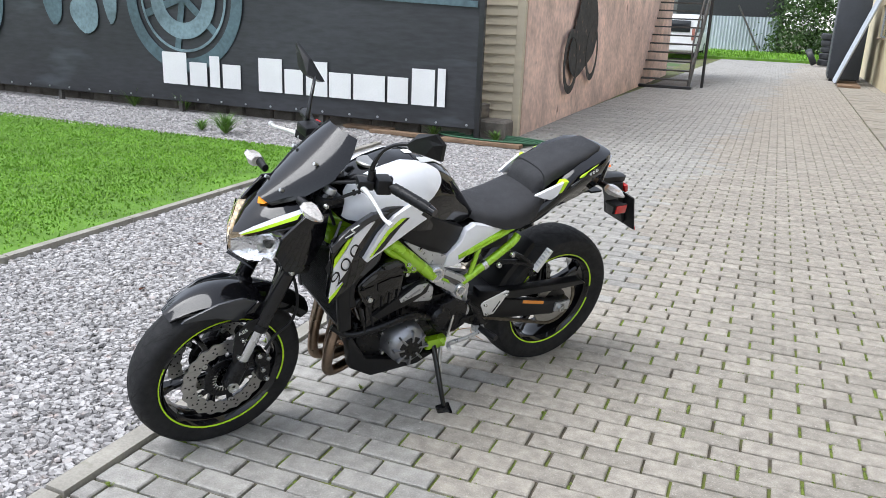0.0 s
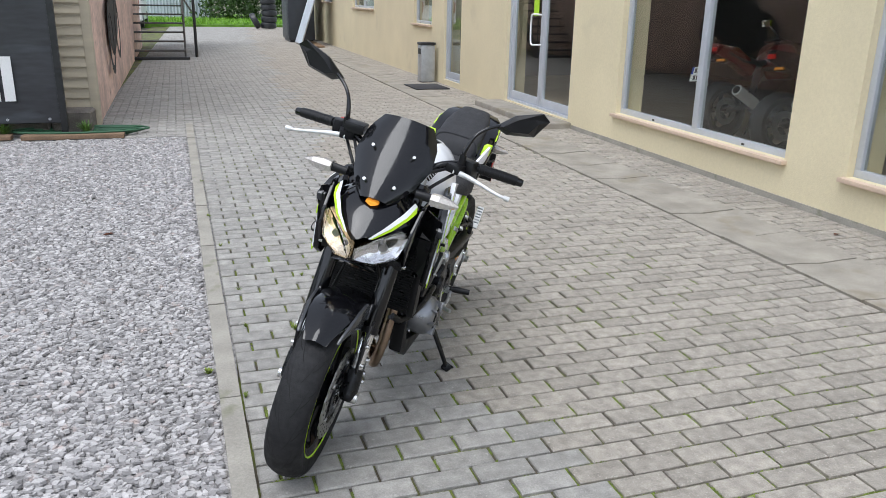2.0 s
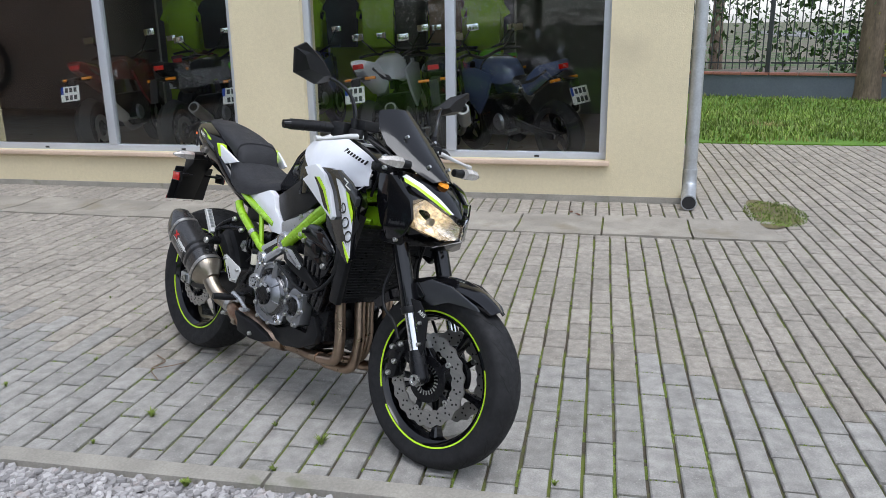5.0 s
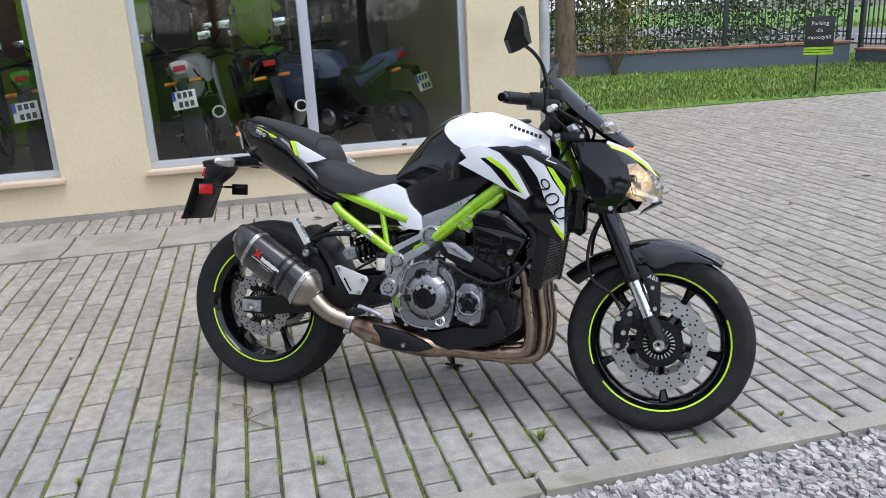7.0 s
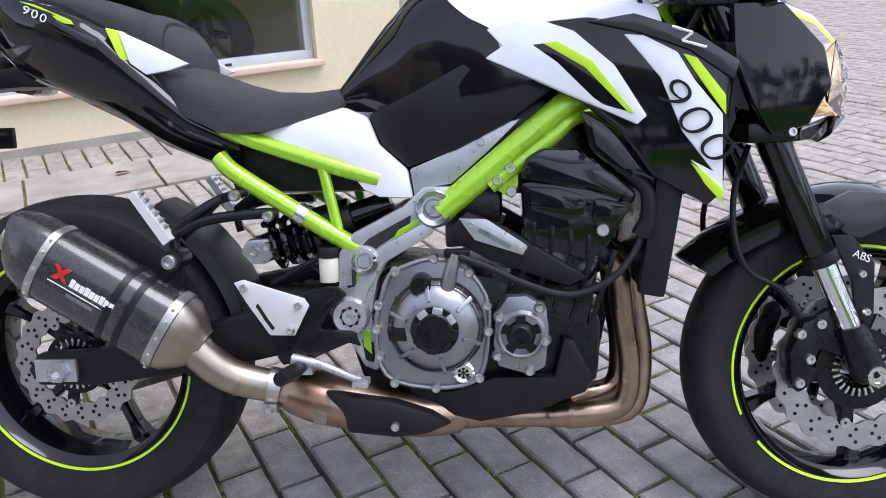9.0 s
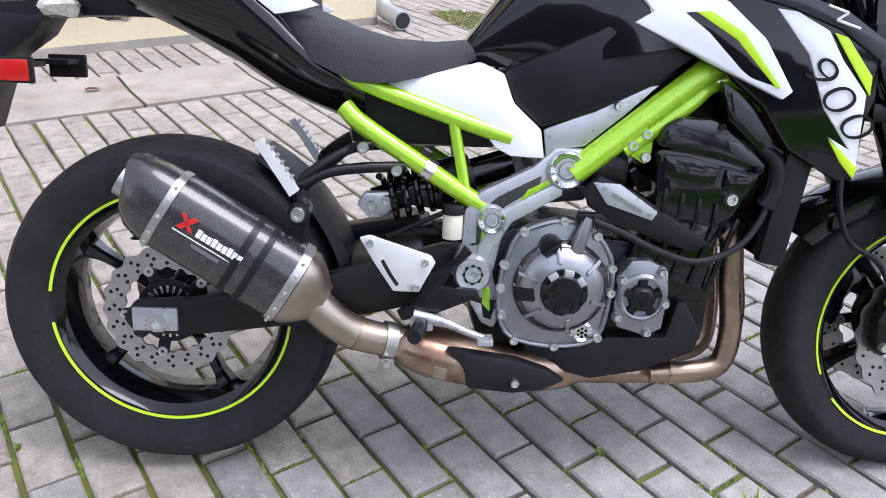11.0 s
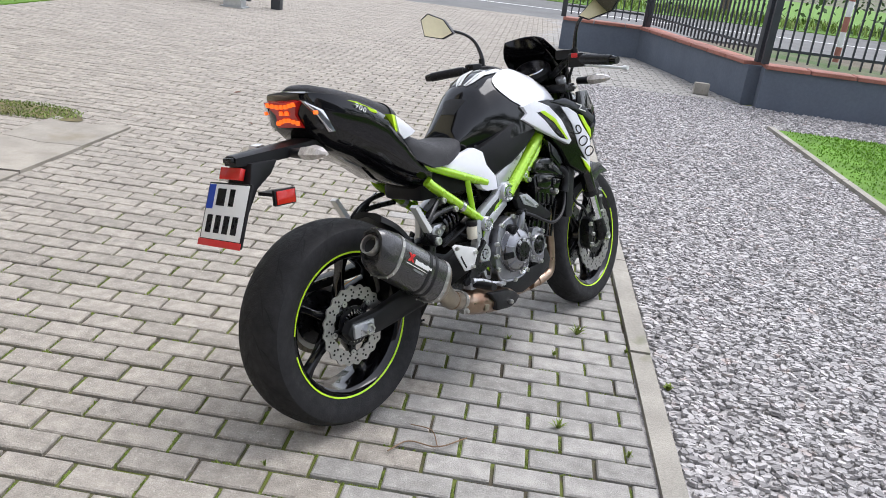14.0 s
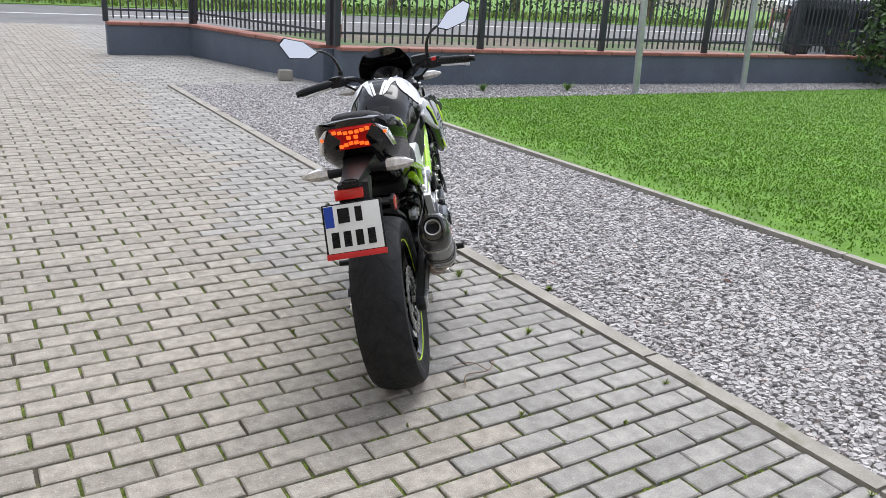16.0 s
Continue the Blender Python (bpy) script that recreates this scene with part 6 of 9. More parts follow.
part("inlet_cone", loft([can_ring(L - 0.005, 0.0685), can_ring(L + 0.012, 0.0665), can_ring(L + 0.036, 0.049), can_ring(L + 0.050, 0.035), can_ring(L + 0.056, 0.032)]), M["tinted"], can, "straw-tinted steel inlet cone")
for t, w, kk in ((0.028, 0.013, 0.0685), (L - 0.018, 0.016, 0.0712)):
    bnd = part("steel_band", loft([can_ring(t, kk), can_ring(t + w, kk)]), M["steel"], can)
    for i in range(8):
        q = can_ring(t + w / 2, kk + 0.001, n=16)[i + 2]
        part("rivet", lathe([(0.0005, -0.002), (0.003, -0.001), (0.003, 0.002)], 10, m=Matrix.Translation(q)), M["bolt"], bnd)
for t in (0.155, 0.185):
    part("carbon_strap", loft([can_ring(t + 0.012, 0.0698), can_ring(t + 0.024, 0.0700)]), M["satin"], can)


def on_can(u, v, lift=0.060):
    """A place on the outer flank of the silencer: u along it, v up from its middle."""
    return a0 + dx * u + upv * v - Vector((0, 1, 0)) * 0 + sd_ * (-1 if sd_.y > 0 else 1) * (lift * 0.86)


def can_bar(u0, u1, v0, v1, mat, name, label=""):
    b = bmesh.new()
    vs = [b.verts.new(on_can(u, v, l)) for l in (0.0600 + 0.010 * u0, 0.0672 + 0.013 * u0) for u, v in ((u0, v0), (u1, v0), (u1, v1), (u0, v1))]
    for q in ((0, 1, 2, 3), (4, 7, 6, 5), (0, 4, 5, 1), (1, 5, 6, 2), (2, 6, 7, 3), (3, 7, 4, 0)):
        b.faces.new([vs[i] for i in q])
    part(name, b, mat, can, label, smooth=False)


def can_slant(u0, u1, v0, v1, wide, name, label):
    """A slanting bar on the silencer's flank from (u0, v0) to (u1, v1)."""
    b = bmesh.new()
    vs = [b.verts.new(on_can(u, v, l)) for l in (0.0605, 0.0682) for u, v in ((u0, v0), (u0 + wide, v0), (u1 + wide, v1), (u1, v1))]
    for q in ((0, 1, 2, 3), (4, 7, 6, 5), (0, 4, 5, 1), (1, 5, 6, 2), (2, 6, 7, 3), (3, 7, 4, 0)):
        b.faces.new([vs[i] for i in q])
    part(name, b, M["red"], can, label, smooth=False)


can_slant(0.064, 0.082, 0.002, 0.028, 0.010, "logo_mark", "red logo mark")
can_slant(0.084, 0.062, 0.004, 0.026, 0.009, "logo_mark", "red logo mark")
for k in range(9):
    can_bar(0.098 + 0.0092 * k, 0.1058 + 0.0092 * k, 0.003, 0.015 + 0.002 * (k % 3 == 0), M["platewhite"], "lettering_bar")
can_bar(0.062, 0.182, -0.005, -0.003, M["platewhite"], "logo_line")
can_bar(0.10, 0.15, -0.016, -0.010, M["cover"], "lettering_bar")
part("silencer_bracket", side_plate([(0.215, 0.475), (0.245, 0.505), (0.245, 0.545), (0.275, 0.545), (0.272, 0.490), (0.240, 0.455)], lambda x, z: 0.185, 0.006, -1, 0.002), M["matte"], bike)
part("bracket_bush", rod((0.258, -0.15, 0.530), (0.258, -0.205, 0.530), 0.018, 0.018, 24, bev=0.003), M["matte"], bike)
bolts(bike, [(0.258, 0.530)], -0.206, 0.013)
bolts(bike, [(0.240, 0.484)], -0.187, 0.006)

# ---- footrests ----
for s in (-1, 1):
    hang = part("footrest_hanger", side_plate([(0.535, 0.475), (0.525, 0.455), (0.47, 0.415), (0.455, 0.375), (0.42, 0.352), (0.43, 0.335), (0.48, 0.345), (0.55, 0.375), (0.57, 0.368), (0.56, 0.395), (0.50, 0.40), (0.52, 0.435), (0.55, 0.46)], lambda x, z: 0.170, 0.014, s, 0.004), M["matte"], bike, "black footrest hanger")
    part("heel_plate", side_plate([(0.356, 0.487), (0.373, 0.492), (0.478, 0.458), (0.486, 0.445), (0.458, 0.392), (0.414, 0.393), (0.378, 0.448)], lambda x, z: 0.180, 0.005, s, 0.002), M["silverplate"], hang, "pale alloy heel guard")
    bolts(hang, [(0.374, 0.478), (0.468, 0.446), (0.452, 0.402)], s * 0.181, 0.007)
    # slots stay uncut; two black plates put their shade on the guard
    for q_ in (0, 1):
        part("guard_slot", side_plate([(0.392 + 0.012 * q_, 0.446 - 0.022 * q_), (0.397 + 0.012 * q_, 0.450 - 0.022 * q_), (0.412 + 0.012 * q_, 0.424 - 0.018 * q_), (0.407 + 0.012 * q_, 0.420 - 0.018 * q_)], lambda x, z: 0.1806, 0.002, s, 0), M["deep_black"], hang)
    peg = part("footrest", tube([(0.465, s * 0.17, 0.335), (0.46, s * 0.215, 0.338), (0.452, s * 0.265, 0.342)], [0.011, 0.014, 0.012], 14), M["satin"], hang, "black rubber footrest")
    part("peg_mount", box(0.445, 0.485, s * 0.16 - 0.015, s * 0.16 + 0.02, 0.318, 0.345, 0.005), M["casting"], hang)
    # pillion hanger
    ph = part("pillion_hanger", tube([(0.430, s * 0.135, 0.602), (0.36, s * 0.145, 0.600), (0.30, s * 0.155, 0.592), (0.255, s * 0.165, 0.572)], 0.0095, 12), M["matte"], bike, "black pillion footrest hanger")
    part("hanger_arm", tube([(0.375, s * 0.13, 0.640), (0.33, s * 0.145, 0.628), (0.285, s * 0.16, 0.602), (0.252, s * 0.165, 0.570), (0.256, s * 0.165, 0.530)], 0.0085, 12), M["matte"], ph)
    bolts(ph, [(0.359, 0.635), (0.416, 0.598)], s * 0.150, 0.010)
    part("hanger_web", side_plate([(0.362, 0.648), (0.345, 0.632), (0.262, 0.556), (0.250, 0.585), (0.285, 0.612)], lambda x, z: 0.152, 0.008, s, 0.003), M["matte"], ph)
    part("pillion_peg", loft([[(0.222 + px, s * (0.165 + 0.0065 * t), 0.60 + pz) for px, pz in ((-0.036, 0.044), (-0.024, 0.050), (0.034, -0.034), (0.020, -0.044))] for t in (0, 4)]), M["silverplate"], ph, "ribbed alloy pillion footrest")
    for k in range(6):
        part("peg_rib", box(-0.002, 0.002, s * 0.17 - 0.002, s * 0.188 + 0.002, -0.009, 0.009, 0.001), M["casting"], ph, m=pose(0.203 + 0.0075 * k, 0, 0.640 - 0.0115 * k, 0, 33, 0))
part("brake_pedal", tube([(0.45, -0.176, 0.350), (0.50, -0.180, 0.340), (0.545, -0.184, 0.322), (0.572, -0.19, 0.314)], [0.010, 0.008, 0.007, 0.007], 12), M["casting"], bike, "alloy brake pedal")
part("pedal_pad", box(0.560, 0.588, -0.215, -0.18, 0.308, 0.319, 0.003), M["casting"], bike)
part("gear_lever", tube([(0.47, 0.185, 0.325), (0.54, 0.195, 0.318), (0.62, 0.20, 0.315), (0.645, 0.235, 0.318)], 0.008, 12), M["casting"], bike, "alloy gear lever")
part("shift_rod", rod((0.62, 0.178, 0.33), (0.60, 0.165, 0.42), 0.005), M["bolt"], bike)
pot = part("brake_fluid_reservoir", rod((0.515, -0.135, 0.478), (0.515, -0.135, 0.522), 0.018, 0.018, 24, bev=0.003), M["resv"], bike, "cream rear brake fluid pot")
part("reservoir_cap", rod((0.515, -0.135, 0.522), (0.515, -0.135, 0.540), 0.020, 0.020, 24, bev=0.003), M["satin"], pot)
part("linkage_cover", side_plate([(0.40, 0.545), (0.45, 0.56), (0.50, 0.55), (0.50, 0.52), (0.42, 0.53)], lambda x, z: 0.10, 0.03, -1, 0.005), M["matte"], bike)
# sidestand, down on the left
std = part("sidestand", tube([(0.655, 0.14, 0.285), (0.652, 0.175, 0.235), (0.652, 0.235, 0.145), (0.650, 0.275, 0.080)], [0.013, 0.011, 0.010, 0.009], 14), M["gloss"], bike, "black steel sidestand, folded down")
part("stand_foot", loft([[(0.650 + px, 0.284 + py, 0.0685 + dz - 0.23 * py) for px, py in ((-0.03, -0.02), (0.03, -0.02), (0.036, 0.012), (-0.02, 0.026))] for dz in (0.0, 0.008)]), M["gloss"], std)
part("stand_spring", tube([(0.62, 0.15, 0.27), (0.632, 0.175, 0.215), (0.64, 0.20, 0.185)], 0.008, 10), M["steel"], std)
part("stand_bracket", box(0.60, 0.69, 0.11, 0.155, 0.265, 0.31, 0.008), M["green"], bike, "lime stand bracket")

# ---- tank ----
TX = [0.528, 0.60, 0.66, 0.73, 0.80, 0.88, 0.96, 1.03, 1.085, 1.11]
TT = [0.812, 0.905, 0.970, 1.012, 1.030, 1.028, 1.005, 0.972, 0.940, 0.905]
TW = [0.085, 0.105, 0.128, 0.146, 0.157, 0.162, 0.158, 0.145, 0.120, 0.090]
TB = [0.775, 0.770, 0.775, 0.785, 0.800, 0.815, 0.825, 0.835, 0.850, 0.870]


def tank_at(x, t, lift=0.0):
    """A place on the tank: t from 0 (right lower edge) over the top to 1 (left lower edge)."""
    top, w, bot = (float(np.interp(x, TX, q)) for q in (TT, TW, TB))
    a = math.pi * t
    c, s = math.cos(a), math.sin(a)
    y = -w * math.copysign(abs(c) ** 0.75, c)
    z = bot + (top - bot) * abs(s) ** 0.80
    pinch = 1 - 0.28 * max(0, (0.62 - (z - bot) / (top - bot))) * min(1, max(0, (0.80 - x) / 0.15))
    n = Vector((0, y, (z - bot - 0.05) * 1.2)).normalized()
    return Vector((x, y * pinch, z)) + n * lift


xs = np.linspace(0.530, 1.108, 32)
ts = np.linspace(0, 1, 41)
tank = part("fuel_tank", loft([[tank_at(x, t) for t in ts] for x in xs]), M["gloss"], bike, "gloss black fuel tank with white flanks", angle=60)
for s in (-1, 1):
    # white flank, from the curved rear edge to the front
    b = bmesh.new()
    grid = []
    for i in range(25):
        v = i / 24
        tt = 0.03 + 0.395 * v
        x0 = 0.80 - 0.075 * math.sin(math.pi * min(1, max(0, (v - 0.18) / 0.95))) + 0.03 * max(0, 0.3 - v) / 0.3
        x1 = 1.098 - 0.02 * v
        if v > 0.75:
            x0 += 0.10 * ((v - 0.75) / 0.25) ** 2
            x1 -= 0.03 * ((v - 0.75) / 0.25) ** 2
        grid.append([tank_at(x0 + (x1 - x0) * j / 20, tt if s < 0 else 1 - tt, 0.0035) for j in range(21)])
    loft(grid, cap=False, closed=False, bm=b)
    fl_ = part("white_flank", b, M["pearl"], tank, "pearl white tank flank", angle=60)
    # letter-sized bars in place of the maker's name
    for k in range(8):
        c0 = tank_at(0.955 + 0.0135 * k, (0.265 if s < 0 else 1 - 0.265) , 0.0042)
        u = (tank_at(0.97, 0.265 if s < 0 else 0.735, 0.0042) - tank_at(0.96, 0.265 if s < 0 else 0.735, 0.0042)).normalized()
        w = (tank_at(0.96, 0.285 if s < 0 else 0.715, 0.0042) - tank_at(0.96, 0.265 if s < 0 else 0.735, 0.0042)).normalized()
        h = 0.020 if k in (0, 7) else 0.0145
        bb = bmesh.new()
        bb.faces.new([bb.verts.new(c0 + u * p + w * q + w.cross(u) * 0) for p, q in ((0, 0), (0.0095, 0), (0.0095, h), (0, h))])
        bmesh.ops.solidify(bb, geom=bb.faces[:], thickness=0.0012)
        part("lettering_bar", bb, M["satin"], fl_, smooth=False)
cap = part("filler_cap", lathe([(0.001, 0.0), (0.040, 0.0), (0.044, -0.004), (0.044, -0.012)], 40, m=Matrix.Translation((0.955, 0, 1.009)) @ pose(0, 0, 0, 90, 0, 0) @ pose(0, 0, 0, 0, 0, 0)), M["steel"], tank, "round fuel filler cap")
# pad on the tank's rear, with pale chevrons
for s in (-1, 1):
    for off in (0, 1):
        b = bmesh.new()
        e0, e1 = (((0.800, 0.125), (0.690, 0.060)), ((0.805, 0.070), (0.665, 0.026))) if off == 0 else (((0.760, 0.054), (0.668, 0.018)), ((0.770, 0.034), (0.672, 0.006)))
        rows_ = []
        for i in range(9):
            p, q = (tuple(e[0][k] + (e[1][k] - e[0][k]) * i / 8 for k in (0, 1)) for e in (e0, e1))
            rows_.append([tank_at(p[0] + (q[0] - p[0]) * j / 5, 0.5 + s * (p[1] + (q[1] - p[1]) * j / 5), 0.0045) for j in range(6)])
        loft(rows_, cap=False, closed=False, bm=b)
        bmesh.ops.recalc_face_normals(b, faces=b.faces)
        bmesh.ops.solidify(b, geom=b.faces[:], thickness=0.002)
        part("tank_pad_chevron", b, M["silverplate"], tank, smooth=False)
b = bmesh.new()
loft([[tank_at(x, t, 0.0015) for t in np.linspace(0.5 - w, 0.5 + w, 9)] for x, w in ((0.585, 0.06), (0.62, 0.09), (0.68, 0.11), (0.76, 0.125), (0.815, 0.10))], cap=False, closed=False, bm=b)
part("tank_pad", b, M["satin"], tank, "black tank pad", angle=60)
b = bmesh.new()
loft([[tank_at(x, t, 0.0015) for t in np.linspace(0.485, 0.515, 4)] for x in (0.80, 0.83)], cap=False, closed=False, bm=b)
part("tank_sticker", b, M["platewhite"], tank, "small pale sticker")
for s in (-1, 1):
    part("knee_panel", side_plate([(0.592, 0.766), (0.683, 0.806), (0.760, 0.845), (0.839, 0.834), (0.910, 0.800), (0.833, 0.745), (0.747, 0.703), (0.661, 0.672), (0.614, 0.712)], lambda x, z: 0.118 + 0.030 * min(1, max(0, (x - 0.59) / 0.15)), 0.05, s, 0.010), M["satin"], bike, "satin black knee panel")
    part("side_panel", side_plate([(0.388, 0.738), (0.465, 0.756), (0.553, 0.780), (0.593, 0.762), (0.611, 0.715), (0.660, 0.671), (0.668, 0.622), (0.609, 0.625), (0.583, 0.638), (0.552, 0.677), (0.47, 0.706)], lambda x, z: 0.118 + 0.022 * min(1, max(0, (x - 0.40) / 0.2)), 0.03, s, 0.006), M["pearl"], bike, "pearl white side panel")


# ---- front shrouds ----
def lay_shroud(x, z):
    return 0.150 + 0.21 * max(0, x - 0.85) - 0.06 * max(0, 0.72 - z)


def lay_on(d):
    return lambda x, z: lay_shroud(x, z) + d


for s in (-1, 1):
    sh = part("shroud", side_plate([(0.80, 0.860), (0.88, 0.905), (0.96, 0.908), (1.05, 0.892), (1.12, 0.862), (1.178, 0.828), (1.174, 0.795), (1.168, 0.628), (1.146, 0.606), (1.061, 0.655), (1.014, 0.722), (0.951, 0.775), (0.88, 0.808)], lay_on(0), 0.022, s, 0.006), M["gloss"], bike, "black and white shroud with lime stripes")
    part("white_band", side_plate([(0.797, 0.850), (0.825, 0.868), (0.800, 0.895), (0.87, 0.912), (0.938, 0.886), (1.000, 0.830), (1.049, 0.750), (1.035, 0.737), (0.926, 0.788)], lay_on(0.016), 0.03, s, 0.002), M["pearl"], sh, "pearl white band")
    part("black_band", side_plate([(0.842, 0.865), (0.912, 0.871), (0.966, 0.838), (1.029, 0.755), (0.98, 0.770), (0.912, 0.822)], lay_on(0.0175), 0.004, s, 0.001), M["gloss"], sh)
    part("lime_stripe", side_plate([(0.890, 0.869), (0.912, 0.871), (0.966, 0.838), (1.029, 0.755), (1.020, 0.757), (0.955, 0.828)], lay_on(0.019), 0.003, s, 0.0008), M["limedecal"], sh, "lime stripe")
    part("front_panel", side_plate([(1.015, 0.878), (1.045, 0.874), (1.095, 0.846), (1.121, 0.802), (1.162, 0.750), (1.166, 0.628), (1.117, 0.680), (1.151, 0.661), (1.104, 0.724), (1.071, 0.808)], lay_on(0.004), 0.006, s, 0.002), M["pearl"], sh, "pearl white front panel")
    part("lime_stripe", side_plate([(1.117, 0.676), (1.140, 0.640), (1.164, 0.613), (1.166, 0.632), (1.140, 0.657)], lay_on(0.0065), 0.004, s, 0.0008), M["limedecal"], sh, "lime stripe")
    part("lime_stripe", side_plate([(1.102, 0.843), (1.122, 0.836), (1.165, 0.778), (1.166, 0.748), (1.130, 0.800)], lay_on(0.0065), 0.004, s, 0.0008), M["limedecal"], sh, "lime stripe")
    part("top_wing", side_plate([(0.959, 0.900), (1.03, 0.908), (1.12, 0.874), (1.184, 0.828), (1.176, 0.800), (1.112, 0.848), (1.04, 0.878)], lambda x, z: lay_shroud(x, z) + 0.008, 0.02, s, 0.004), M["metgrey"], sh, "dark grey shroud wing")
    b = bmesh.new()
    for p, q in (((1.085, 0.884), (1.115, 0.873)), ((1.115, 0.873), (1.100, 0.862)), ((1.100, 0.862), (1.135, 0.850))):
        rod((p[0], s * (lay_shroud(*p) + 0.0095), p[1]), (q[0], s * (lay_shroud(*q) + 0.0095), q[1]), 0.0022, seg=6, bm=b)
    part("zigzag_mark", b, M["platewhite"], sh, "small silver zigzag mark")
    part("lower_wing", side_plate([(0.95, 0.762), (1.00, 0.732), (1.05, 0.672), (1.13, 0.622), (1.10, 0.618), (1.03, 0.645), (0.965, 0.70)], lambda x, z: 0.165, 0.02, s, 0.004), M["gloss"], sh)
    part("lower_wing_face", side_plate([(0.965, 0.745), (1.005, 0.718), (1.045, 0.665), (1.02, 0.665), (0.975, 0.705)], lambda x, z: 0.170, 0.004, s, 0.0015), M["metgrey"], sh)
    # facing panels that close the gap between shroud and fork
    facet = [(1.176, 0.202, 0.856), (1.180, 0.205, 0.815), (1.172, 0.198, 0.772), (1.128, 0.132, 0.752), (1.142, 0.128, 0.800), (1.120, 0.132, 0.868)]
    part("inner_panel", loft([[(x, s * y * 1.08, z) for x, y, z in facet], [(x - 0.012, s * y * 1.06, z) for x, y, z in facet]]), M["gloss"], sh, "gloss black facing panel", smooth=False)
    facet = [(1.176, 0.200, 0.782), (1.186, 0.188, 0.742), (1.168, 0.192, 0.700), (1.166, 0.186, 0.628), (1.130, 0.150, 0.640), (1.140, 0.128, 0.765)]
    part("inner_panel", loft([[(x, s * y * 1.08, z) for x, y, z in facet], [(x - 0.012, s * y * 1.06, z) for x, y, z in facet]]), M["satin"], sh, "", smooth=False)
    nrm = pose(0, 0, 0, 90, 0, 0) if s < 0 else pose(0, 0, 0, 90, 0, 180)
    for k, digit in enumerate("900"):
        o = 0.053 * (k - 1)
        num = words(digit, 0.071, Matrix.Translation((1.118, s * (lay_shroud(1.118, 0.742) + 0.0055), 0.742)) @ Matrix.Rotation(radians(11.9 if s > 0 else -11.9), 4, "Z") @ pose(0, 0, 0, 0, 52, 0) @ nrm @ Matrix.Translation((o, 0, 0)), M["satin"], "digit_decal", sh, 0.001, squash=1.42, shear=0.12, thin=0.0013)
        tagged(num, "black digit of the model number 900")

# ---- seats and tail ----
def seat_ring(x, top, w, low, crown=0.6, n=17):
    return [(x, w * math.copysign(abs(math.cos(a)) ** crown, -math.cos(a)), low + (top - low) * math.sin(a) ** 0.55) for a in np.linspace(0, math.pi, n)]


part("rider_seat", loft([seat_ring(*q) for q in ((0.185, 0.868, 0.08, 0.845), (0.215, 0.882, 0.115, 0.815), (0.27, 0.860, 0.135, 0.775), (0.34, 0.832, 0.142, 0.742), (0.41, 0.813, 0.138, 0.742), (0.48, 0.810, 0.118, 0.758), (0.53, 0.815, 0.095, 0.775), (0.565, 0.812, 0.065, 0.790))]),
     M["seat"], bike, "black vinyl rider seat", angle=70)
part("pillion_seat", loft([seat_ring(*q) for q in ((-0.075, 1.014, 0.05, 1.003), (-0.05, 1.024, 0.07, 0.995), (0.03, 1.008, 0.092, 0.965), (0.12, 0.984, 0.099, 0.938), (0.20, 0.956, 0.100, 0.900), (0.245, 0.930, 0.093, 0.865), (0.266, 0.895, 0.084, 0.850))]),
     M["seat"], bike, "black vinyl pillion seat with strap", angle=70)
part("pillion_strap", loft([seat_ring(x, t + 0.004, w + 0.004, lo) for x, t, w, lo in ((0.205, 0.954, 0.100, 0.898), (0.232, 0.940, 0.096, 0.876))], cap=True), M["seat"], bike)


def tail_ring(x, top, wt, wb, low):
    """Tail section: wide shoulders, narrow belly."""
    h = top - low
    half = [(0.0, low), (wb * 0.7, low + h * 0.02), (wb, low + h * 0.18), (wt * 0.97, low + h * 0.62), (wt, low + h * 0.80), (wt * 0.93, low + h * 0.95), (wt * 0.6, top), (0.0, top + 0.003)]
    return [(x, -y, z) for y, z in half] + [(x, y, z) for y, z in half[-2:0:-1]]


def tail_w(x, z=0):
    return float(np.interp(x, [-0.105, -0.085, -0.03, 0.06, 0.14, 0.21, 0.28], [0.075, 0.10, 0.132, 0.150, 0.152, 0.145, 0.132]))


